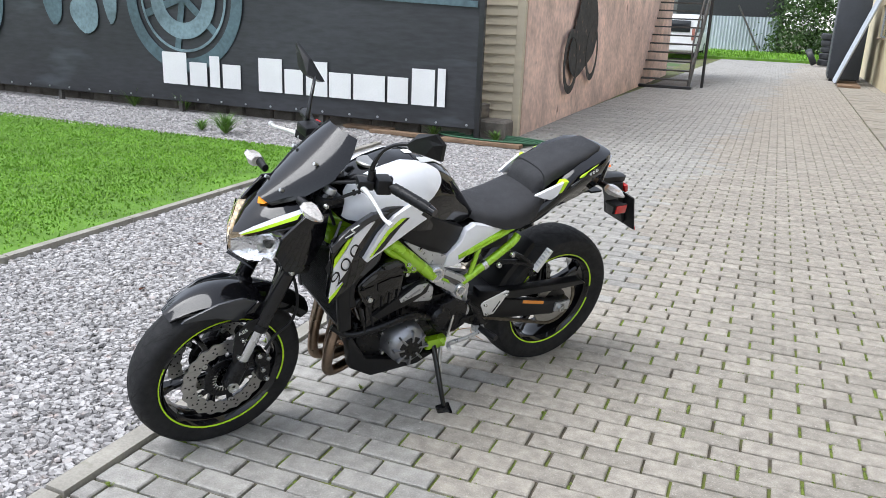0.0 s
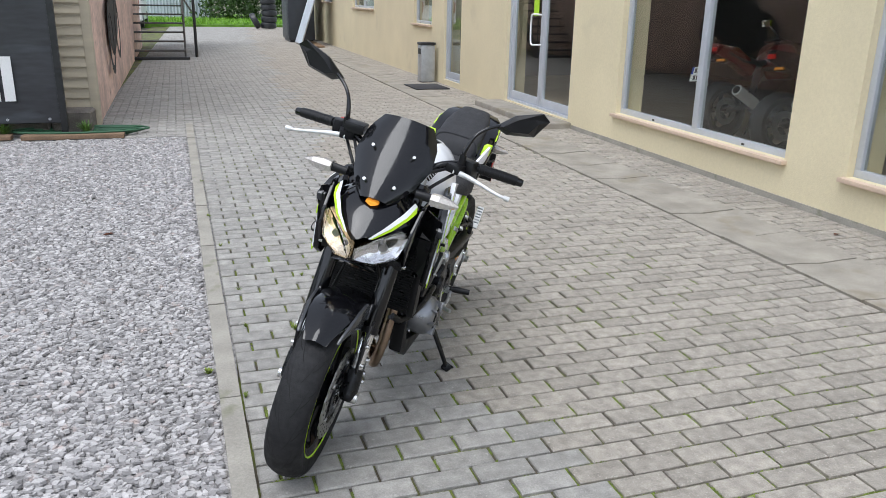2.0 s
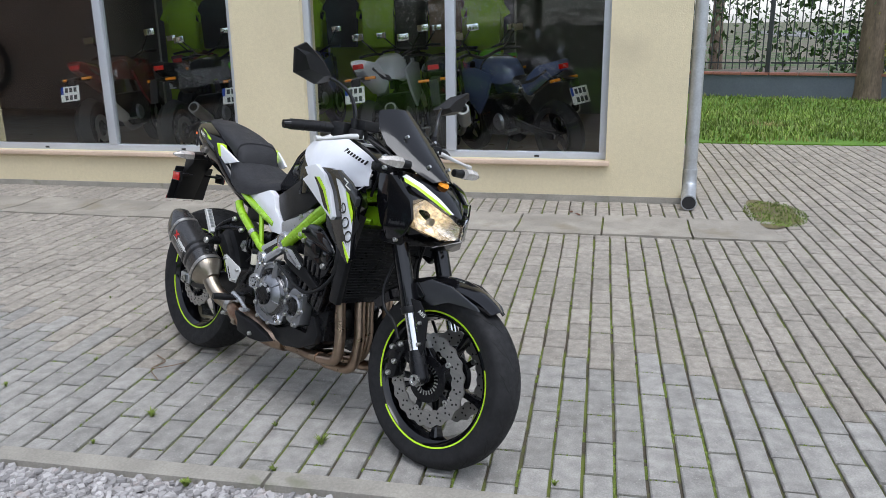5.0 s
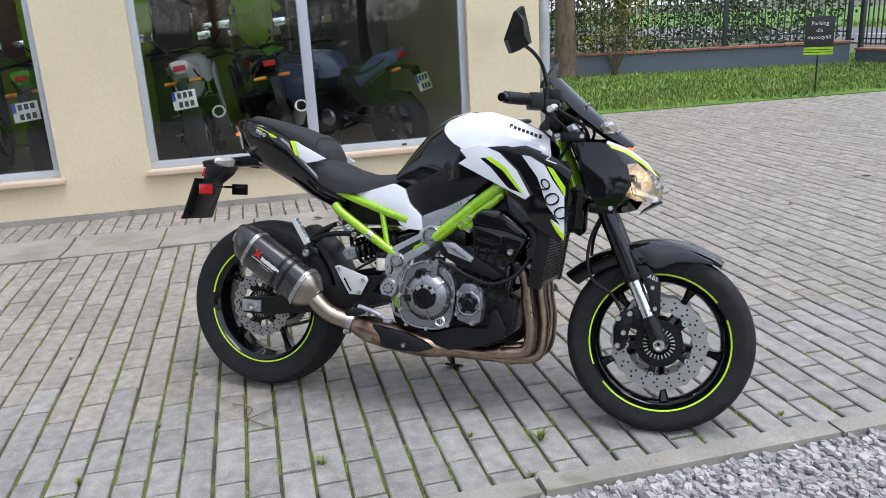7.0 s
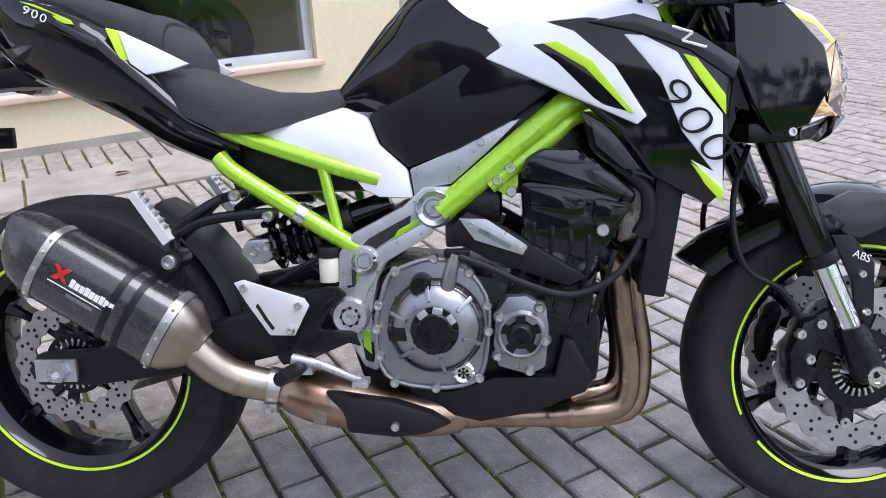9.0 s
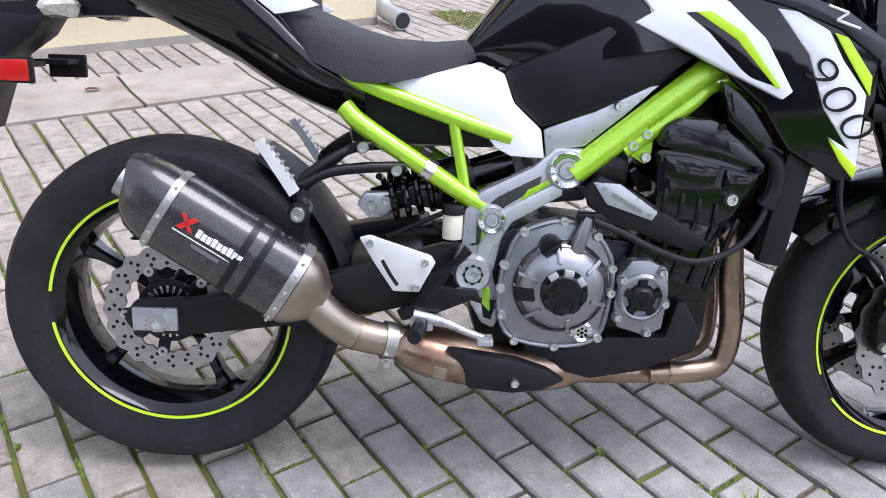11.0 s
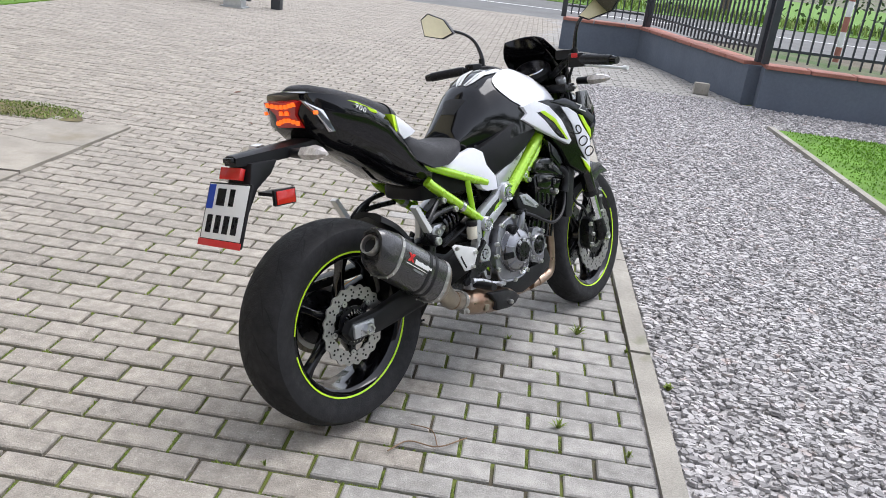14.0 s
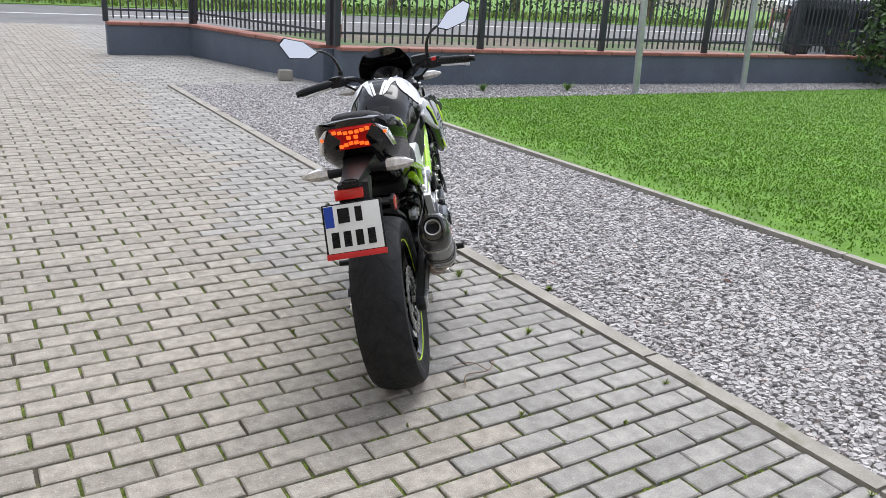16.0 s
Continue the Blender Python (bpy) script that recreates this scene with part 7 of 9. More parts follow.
tail = part("tail_fairing", loft([tail_ring(*q) for q in ((-0.105, 1.005, 0.080, 0.070, 0.955), (-0.085, 1.008, 0.108, 0.100, 0.895), (-0.03, 1.000, 0.138, 0.120, 0.848), (0.06, 0.972, 0.152, 0.122, 0.808), (0.14, 0.930, 0.152, 0.105, 0.765), (0.21, 0.860, 0.145, 0.10, 0.72), (0.28, 0.785, 0.132, 0.09, 0.69), (0.36, 0.738, 0.112, 0.08, 0.66))]),
            M["gloss"], bike, "gloss black tail fairing with lime and white stripes", angle=50)
for s in (-1, 1):
    part("lime_stripe", side_plate([(-0.050, 0.990), (0.03, 0.969), (0.095, 0.940), (0.10, 0.932), (0.085, 0.934), (0.02, 0.962), (-0.050, 0.985)], lambda x, z: tail_w(x) * 0.985 + 0.002, 0.005, s, 0.001), M["limedecal"], tail, "lime stripe")
    part("grey_stripe", side_plate([(-0.05, 0.985), (0.02, 0.962), (0.085, 0.932), (0.14, 0.905), (0.14, 0.890), (0.07, 0.922), (0.0, 0.957)], lambda x, z: tail_w(x) + 0.0015, 0.006, s, 0.001), M["metgrey"], tail)
    wp = part("white_patch", side_plate([(0.175, 0.920), (0.225, 0.895), (0.285, 0.862), (0.255, 0.852), (0.215, 0.845), (0.19, 0.865)], lambda x, z: 0.147 - 0.22 * max(0, x - 0.18), 0.012, s, 0.003), M["pearl"], tail, "white tail patch")
    part("lime_patch", side_plate([(0.155, 0.925), (0.175, 0.920), (0.195, 0.862), (0.21, 0.828), (0.195, 0.835), (0.17, 0.880)], lambda x, z: 0.1515 - 0.45 * max(0, x - 0.16), 0.03, s, 0.003), M["limedecal"], tail, "lime tail patch")
    nrm = pose(0, 0, 0, 90, 0, 0) if s < 0 else pose(0, 0, 0, 90, 0, 180)
    for k, digit in enumerate("900"):
        tagged(words(digit, 0.020, Matrix.Translation((0.035, s * 0.1515, 0.951)) @ pose(0, 0, 0, 0, 26 if s < 0 else 26, 0) @ nrm @ Matrix.Translation((0.016 * (k - 1), 0, 0)), M["platewhite"], "digit_decal", tail, 0.001, squash=1.3), "pale digit of the model number 900")
tl = part("tail_lamp", loft([[(-0.088, -0.072, 0.985), (-0.088, 0.072, 0.985), (-0.062, 0.045, 0.945), (-0.058, 0.055, 0.905), (-0.058, -0.055, 0.905), (-0.062, -0.045, 0.945)],
                             [(-0.108, -0.070, 0.980), (-0.108, 0.070, 0.980), (-0.092, 0.042, 0.945), (-0.080, 0.052, 0.910), (-0.080, -0.052, 0.910), (-0.092, -0.042, 0.945)]]), M["redlens"], bike, "lit red tail lamp", Matrix.Translation((-0.017, 0, 0)), smooth=False)
for yy, zz in [(-0.055, 0.974), (-0.037, 0.971), (-0.019, 0.968), (0.0, 0.968), (0.019, 0.968), (0.037, 0.971), (0.055, 0.974), (-0.012, 0.950), (0.012, 0.950), (-0.042, 0.922), (-0.026, 0.926), (-0.009, 0.930), (0.009, 0.930), (0.026, 0.926), (0.042, 0.922)]:
    xx = -0.1085 + (0.98 - zz) * 0.39
    part("led", box(xx - 0.003, xx + 0.004, yy - 0.007, yy + 0.007, zz - 0.006, zz + 0.006, 0.002), M["tail_led"], tl)
for s in (-1, 1):
    part("clear_corner", side_plate([(-0.10, 0.985), (-0.055, 0.955), (-0.03, 0.895), (-0.045, 0.895), (-0.075, 0.95)], lambda x, z: tail_w(x) + 0.001, 0.012, s, 0.002), M["reflector_cup"], tl, "clear smoky lamp corner")
    part("side_led", box(-0.080, -0.068, s * 0.106 - 0.006, s * 0.106 + 0.004, 0.945, 0.955, 0.002), M["tail_led"], tl)

# ---- rear mudguard, plate, lamps ----
mud = part("mudguard_arm", loft([[(x, -w, z - h), (x, w, z - h), (x, w, z), (x, w * 0.5, z + 0.006), (x, -w * 0.5, z + 0.006), (x, -w, z)] for x, w, z, h in
                                 ((0.02, 0.06, 0.885, 0.05), (-0.06, 0.055, 0.872, 0.035), (-0.14, 0.045, 0.865, 0.03), (-0.22, 0.036, 0.858, 0.03), (-0.29, 0.030, 0.852, 0.024), (-0.305, 0.026, 0.850, 0.02))]), M["satin"], bike, "black tail tidy arm")
part("plate_lamp", box(-0.315, -0.298, -0.02, 0.02, 0.838, 0.852, 0.004), M["matte"], mud)
part("plate_carrier", plate([(-0.19, 0.835), (-0.275, 0.835), (-0.288, 0.78), (-0.355, 0.64), (-0.345, 0.63), (-0.265, 0.765), (-0.215, 0.80)], -0.05, 0.05, 0.005), M["satin"], bike, "black plate carrier")
# plate in its own frame: local x right seen from behind, z up
pm = Matrix.Translation((-0.331, 0.012, 0.705)) @ pose(0, 0, 0, 0, 21, 0) @ pose(0, 0, 0, 0, 0, -90)
lp = part("number_plate", box(-0.095, 0.095, -0.004, 0.004, -0.085, 0.085, 0.006), M["satin"], bike, "white number plate in a black holder", m=pm)
part("plate_face", box(-0.088, 0.088, -0.0055, -0.0035, -0.068, 0.080, 0.001), M["platewhite"], lp, "white plate face")
part("blue_strip", box(-0.087, -0.058, -0.0065, -0.0053, 0.012, 0.078), M["plateblue"], lp, "blue plate strip")
for k in range(2):
    part("plate_bar", box(-0.045 + 0.055 * k, -0.008 + 0.04 * k, -0.0065, -0.0053, 0.022, 0.068), M["matte"], lp)
for k in range(4):
    part("plate_bar", box(-0.072 + 0.038 * k, -0.048 + 0.038 * k, -0.0065, -0.0053, -0.052, -0.004), M["matte"], lp)
part("red_strip", box(-0.095, 0.095, -0.0062, -0.0035, -0.088, -0.070, 0.001), M["red"], lp, "red holder strip")
part("rear_reflector", box(-0.045, 0.045, -0.012, 0.004, 0.092, 0.125, 0.003), M["redlens"], bike, "red rear reflector", m=pm)
for s in (-1, 1):
    arm_ = part("side_reflector_arm", box(-0.262, -0.20, s * 0.05 - 0.005, s * 0.10 + 0.005 if s > 0 else s * 0.05 + 0.005, 0.748, 0.757) if s > 0 else box(-0.262, -0.20, -0.105, -0.045, 0.748, 0.757), M["satin"], bike)
    part("side_reflector", box(-0.262, -0.192, s * 0.108 - 0.006, s * 0.108 + 0.006, 0.722, 0.765, 0.003), M["satin"], arm_)
    part("reflector_face", box(-0.257, -0.197, s * 0.1155 - 0.002, s * 0.1155 + 0.002, 0.726, 0.761, 0.001), M["redlens"], arm_, "red side reflector")


def indicator(parent, x, y, z, s, m=None, name="indicator"):
    """Wedge-shaped clear flasher on a short stalk."""
    st_ = part(name, tube([(x, y, z), (x - 0.004, y + s * 0.055, z)], [0.011, 0.013], 12, steps=1, flat=1.2), M["satin"], parent, "flasher with clear lens", m)
    sec = lambda k: [(px * k, pz * k) for px, pz in ((-0.024, 0.0), (-0.012, 0.017), (0.014, 0.019), (0.026, 0.006), (0.018, -0.014), (-0.010, -0.015))]
    part("lens", loft([[(x + px, y + s * d, z + pz) for px, pz in sec(k)] for d, k in ((0.052, 1.0), (0.080, 1.15), (0.115, 0.85), (0.142, 0.25))]), M["flasher"], st_, "pale faceted flasher lens", smooth=False)
    part("amber_bulb", loft([[(x + px, y + s * d, z + pz) for px, pz in sec(k)] for d, k in ((0.056, 0.85), (0.080, 0.85), (0.112, 0.55))]), M["reflector_cup"], st_, "silver lamp reflector", smooth=False)
    return st_


for s in (-1, 1):
    indicator(bike, -0.135, s * 0.045, 0.845, s, None, "rear_indicator")

# ---- front end: forks, clamps, mudguard, calipers (all turn with the bars) ----
def fork_at(t):
    return Vector((1.155 + (1.455 - 1.155) * t, 0, 0.985 + (0.300 - 0.985) * t))


FD = (fork_at(1) - fork_at(0)).normalized()
for s in (-1, 1):
    o = Vector((0, s * 0.102, 0))
    fk = part("fork_leg", rod(fork_at(0.03) + o, fork_at(0.70) + o, 0.0275, seg=28, bev=0.002), M["gloss"], bike, "black upside-down fork leg", STEER)
    part("fork_stanchion", rod(fork_at(0.68) + o, fork_at(0.90) + o, 0.0205, seg=28), M["chrome"], fk, "bright fork stanchion")
    part("dust_seal", rod(fork_at(0.685) + o, fork_at(0.715) + o, 0.030, 0.0285, 28, bev=0.002), M["satin"], fk)
    part("fork_foot", tube([fork_at(0.875) + o, fork_at(0.93) + o, fork_at(1.0) + o, fork_at(1.02) + o], [0.0245, 0.028, 0.030, 0.020], 20), M["matte"], fk)
    part("axle_cap", lathe([(0.004, s * 0.131), (0.010, s * 0.131), (0.012, s * 0.135), (0.018, s * 0.135), (0.020, s * 0.10)], 24, m=Matrix.Translation((1.455, 0, 0.300))), M["bolt"], fk)
    part("fork_cap", rod(fork_at(0.0) + o, fork_at(0.03) + o, 0.020, seg=20, bev=0.003), M["casting"], fk, "silver fork cap")
    cal = part("brake_caliper", side_plate([(1.315, 0.285), (1.312, 0.34), (1.335, 0.395), (1.365, 0.405), (1.378, 0.375), (1.36, 0.33), (1.352, 0.28), (1.33, 0.265)], lambda x, z: 0.112, 0.05, s, 0.010), M["matte"], bike, "black four-piston brake caliper", STEER)
    bolts(cal, [(1.328, 0.288), (1.328, 0.375), (1.362, 0.392), (1.345, 0.33)], s * 0.113, 0.009)
    part("caliper_lug", side_plate([(1.355, 0.40), (1.385, 0.415), (1.42, 0.375), (1.42, 0.325), (1.365, 0.345)], lambda x, z: 0.100, 0.02, s, 0.004), M["matte"], cal)
    gd = part("fork_guard", side_plate([(1.375, 0.545), (1.41, 0.545), (1.452, 0.495), (1.455, 0.40), (1.44, 0.365), (1.425, 0.40), (1.415, 0.465)], lambda x, z: 0.112 + 0.05 * max(0, z - 0.45), 0.008, s, 0.002), M["satin"], bike, "black fork guard", STEER)
    bolts(gd, [(1.428, 0.478), (1.438, 0.412)], s * 0.1155, 0.0065)
    nrm = pose(0, 0, 0, 90, 0, 0) if s < 0 else pose(0, 0, 0, 90, 0, 180)
    words("ABS", 0.019, Matrix.Translation((1.428, s * 0.1165, 0.508)) @ pose(0, 0, 0, 0, 22, 0) @ nrm, M["platewhite"], "abs_lettering", gd, 0.0008)
    part("brake_line", tube([(1.335, s * 0.100, 0.40), (1.300, s * 0.098, 0.450), (1.245, s * 0.092, 0.485), (1.222, s * 0.085, 0.545), (1.228, s * 0.065, 0.625), (1.258, s * 0.045, 0.70)], 0.0055, 10), M["satin"], bike, "black brake hose", STEER)
for t, nm in ((0.06, "top_clamp"), (0.385, "lower_clamp")):
    p = fork_at(t)
    yk = bmesh.new()
    box(p.x - 0.05, p.x + 0.032, -0.14, 0.14, p.z - 0.017, p.z + 0.017, 0.01, bm=yk)
    ob = part(nm, yk, M["matte"], bike, "black fork clamp", STEER)
    for s in (-1, 1):
        bolts(ob, [(p.x + 0.02, p.z)], s * 0.141, 0.008)
part("stem_nut", rod((1.10, 0, 0.955), (1.095, 0, 0.972), 0.018, seg=6), M["bolt"], bike, m=STEER)
# mudguard: a shaped arch over the tyre
fm_rings = []
for i in range(23):
    a = radians(54 + 93 * i / 22)
    f = i / 22
    r = 0.315 + 0.006 * math.sin(f * math.pi) + 0.045 * max(0, (f - 0.55) / 0.45) ** 1.6
    w = 0.036 + 0.042 * min(1, f * 3.2) - 0.030 * max(0, f - 0.6)
    drop = 0.010 + 0.034 * min(1, f * 2.5)
    c, s_ = math.cos(a), math.sin(a)
    prof = [(-w, -drop), (-w * 1.02, -drop * 0.35), (-w * 0.78, -0.004), (-w * 0.35, 0.006), (0, 0.010), (w * 0.35, 0.006), (w * 0.78, -0.004), (w * 1.02, -drop * 0.35), (w, -drop)]
    th = 0.004
    ring = [(1.455 + (r + q) * c, y, 0.300 + (r + q) * s_) for y, q in prof] + [(1.455 + (r + q - th) * c, y * 0.96, 0.300 + (r + q - th) * s_) for y, q in prof[::-1]]
    fm_rings.append(ring)
fg = part("front_mudguard", loft(fm_rings), M["gloss"], bike, "gloss black front mudguard with grey edge", STEER, angle=50)
for s in (-1, 1):
    part("mudguard_wing", side_plate([(1.37, 0.595), (1.42, 0.618), (1.50, 0.612), (1.60, 0.568), (1.612, 0.555), (1.56, 0.560), (1.50, 0.560), (1.44, 0.535), (1.41, 0.545)], lambda x, z: 0.088 - 0.14 * max(0, x - 1.47), 0.010, s, 0.003), M["metgrey"], fg, "dark grey mudguard wing")
    part("mudguard_stay", side_plate([(1.33, 0.575), (1.37, 0.60), (1.41, 0.56), (1.37, 0.53)], lambda x, z: 0.095, 0.012, s, 0.004), M["gloss"], fg)
part("axle", rod((1.455, -0.12, 0.300), (1.455, 0.12, 0.300), 0.013), M["bolt"], bike, m=STEER)

# ---- nose: headlamp, cowl, screen ----
half = lambda pts: [(x, -y, z) for x, y, z in pts] + [(x, y, z) for x, y, z in pts[::-1] if y > 1e-6]
nose_ = part("headlamp_cowl", loft([
    half([(1.20, 0.0, 0.955), (1.20, 0.075, 0.948), (1.20, 0.125, 0.905), (1.20, 0.140, 0.84), (1.22, 0.115, 0.77), (1.24, 0.0, 0.735)]),
    half([(1.27, 0.0, 0.955), (1.27, 0.075, 0.945), (1.265, 0.135, 0.895), (1.26, 0.148, 0.84), (1.265, 0.120, 0.755), (1.28, 0.0, 0.715)]),
    half([(1.345, 0.0, 0.918), (1.335, 0.070, 0.915), (1.32, 0.130, 0.878), (1.315, 0.142, 0.835), (1.325, 0.110, 0.745), (1.335, 0.0, 0.712)]),
    half([(1.400, 0.0, 0.874), (1.385, 0.055, 0.876), (1.352, 0.110, 0.868), (1.338, 0.125, 0.838), (1.352, 0.085, 0.755), (1.38, 0.0, 0.724)]),
    half([(1.444, 0.0, 0.822), (1.425, 0.028, 0.834), (1.385, 0.08, 0.852), (1.365, 0.10, 0.822), (1.378, 0.060, 0.775), (1.400, 0.0, 0.755)]),
]), M["gloss"], bike, "gloss black headlamp cowl with white and lime stripes", STEER @ Matrix.Translation((-0.013, 0, -0.004)), angle=25)
for s in (-1, 1):
    # lamp unit: bright reflector under a clear lens
    rim_ = [Vector(p) for p in ((1.450, s * 0.006, 0.798), (1.440, s * 0.027, 0.812), (1.430, s * 0.048, 0.826), (1.403, s * 0.082, 0.847), (1.376, s * 0.116, 0.868), (1.360, s * 0.130, 0.858), (1.345, s * 0.140, 0.842), (1.352, s * 0.133, 0.808),
                                (1.364, s * 0.122, 0.774), (1.390, s * 0.094, 0.760), (1.414, s * 0.064, 0.750), (1.431, s * 0.035, 0.752), (1.445, s * 0.007, 0.757), (1.449, s * 0.006, 0.778))]
    mid_ = Vector((1.400, s * 0.078, 0.800))
    bowl = [[mid_ + (p - mid_) * k + Vector((-d - (0.004 if i % 2 and 0.3 < k < 0.9 else 0), 0, 0)) for i, p in enumerate(rim_)] for k, d in ((0.96, 0.035), (1.0, 0.0), (0.78, 0.010), (0.5, 0.020), (0.22, 0.026))]
    rf = part("lamp_reflector", loft(bowl), M["reflector_cup"] if s > 0 else M["bulb"], nose_, "clear headlamp" if s > 0 else "lit warm white headlamp", smooth=False)
    part("bulb_shield", lathe([(0.001, 0.0), (0.012, 0.001), (0.014, 0.008), (0.010, 0.02)], 20, m=Matrix.Translation(mid_ + Vector((-0.008, 0, 0))) @ pose(0, 0, 0, 0, 0, 90)), M["steel"], nose_)
    part("headlamp_lens", loft([[(1.461, s * 0.004, 0.800), (1.440, s * 0.048, 0.830), (1.383, s * 0.120, 0.873), (1.350, s * 0.145, 0.844), (1.370, s * 0.126, 0.771), (1.422, s * 0.066, 0.745), (1.455, s * 0.006, 0.753)],
                                [(1.457, s * 0.007, 0.798), (1.436, s * 0.048, 0.827), (1.380, s * 0.117, 0.869), (1.347, s * 0.142, 0.843), (1.367, s * 0.124, 0.773), (1.419, s * 0.065, 0.748), (1.451, s * 0.008, 0.756)]]), M["lens"], nose_, "clear headlamp lens", smooth=False)
    part("chin_edge", loft([[(1.450, s * 0.0, 0.762), (1.41, s * 0.066, 0.732), (1.40, s * 0.06, 0.725), (1.43, 0, 0.745)], [(1.462, s * 0.0, 0.750), (1.40, s * 0.075, 0.718), (1.385, s * 0.06, 0.706), (1.40, 0, 0.712)]]), M["gloss"], nose_, smooth=False)
    part("brow_stripe", loft([[(1.440, s * 0.034, 0.834), (1.408, s * 0.072, 0.874), (1.350, s * 0.106, 0.914), (1.285, s * 0.122, 0.938)], [(1.436, s * 0.042, 0.834), (1.402, s * 0.084, 0.870), (1.345, s * 0.120, 0.906), (1.280, s * 0.132, 0.928)]], cap=False, closed=False), M["pearl"], nose_, "white brow stripe")
    part("brow_stripe_lime", loft([[(1.437, s * 0.042, 0.834), (1.403, s * 0.084, 0.870), (1.346, s * 0.120, 0.906), (1.285, s * 0.132, 0.928)], [(1.432, s * 0.047, 0.833), (1.396, s * 0.092, 0.865), (1.342, s * 0.127, 0.899), (1.30, s * 0.138, 0.913)]], cap=False, closed=False), M["limedecal"], nose_, "lime brow stripe")
    part("cowl_cheek", side_plate([(1.20, 0.93), (1.28, 0.93), (1.35, 0.86), (1.365, 0.80), (1.33, 0.735), (1.27, 0.72), (1.235, 0.77), (1.205, 0.84)], lambda x, z: 0.158 - 0.10 * max(0, x - 1.28) - 0.12 * max(0, 0.78 - z), 0.012, s, 0.004), M["gloss"], nose_, "gloss black cowl cheek")
    indicator(bike, 1.275, s * 0.115, 0.965, s, STEER, "front_indicator")
part("marker_lamp", loft([half([(1.350, 0.0, 0.928), (1.345, 0.016, 0.930), (1.342, 0.022, 0.922), (1.353, 0.0, 0.917)]), half([(1.364, 0.0, 0.923), (1.358, 0.014, 0.925), (1.354, 0.021, 0.917), (1.366, 0.0, 0.911)])]), M["marker"], nose_, "amber marker lamp")
scr = []
for t in np.linspace(0, 1, 9):
    x = 1.352 - 0.245 * t
    z = 0.934 + 0.215 * t - 0.02 * t * (1 - t)
    w = np.interp(t, [0, 0.18, 0.5, 0.8, 1], [0.048, 0.098, 0.131, 0.121, 0.086])
    scr.append([(x - 0.42 * w * abs(u) ** 2.2 * (1.15 - 0.2 * t), u * w, z - 0.015 * abs(u) ** 2) for u in np.linspace(-1, 1, 15)])
b = loft(scr, cap=False, closed=False)
bmesh.ops.recalc_face_normals(b, faces=b.faces)
bmesh.ops.solidify(b, geom=b.faces[:], thickness=0.004)
screen = part("fly_screen", b, M["smoke"], bike, "dark smoked fly screen", STEER, angle=60)
for y_, t in ((-0.07, 0.55), (0.07, 0.55), (-0.05, 0.15), (0.05, 0.15)):
    x = 1.352 - 0.245 * t - 0.018
    part("screen_bolt", rod((x - 0.002, y_, 0.934 + 0.215 * t), (x + 0.010, y_, 0.934 + 0.215 * t + 0.006), 0.0055, seg=12), M["bolt"], screen)
dash = part("instrument_dial", lathe([(0.001, -0.01), (0.055, -0.008), (0.062, 0.004), (0.058, 0.03), (0.03, 0.04)], 36, m=Matrix.Translation((1.118, 0, 1.022)) @ pose(0, 0, 0, 0, -35, 0) @ pose(0, 0, 0, -90, 0, 0) @ Matrix.Diagonal((1, 1, 1.25, 1))), M["satin"], bike, "round instrument cluster", STEER)
part("cluster_face", lathe([(0.001, -0.012), (0.047, -0.011), (0.050, -0.008)], 36, m=Matrix.Translation((1.118, 0, 1.022)) @ pose(0, 0, 0, 0, -35, 0) @ pose(0, 0, 0, -90, 0, 0) @ Matrix.Diagonal((1, 1, 1.25, 1))), M["reflector_cup"], dash, "pale instrument glass")

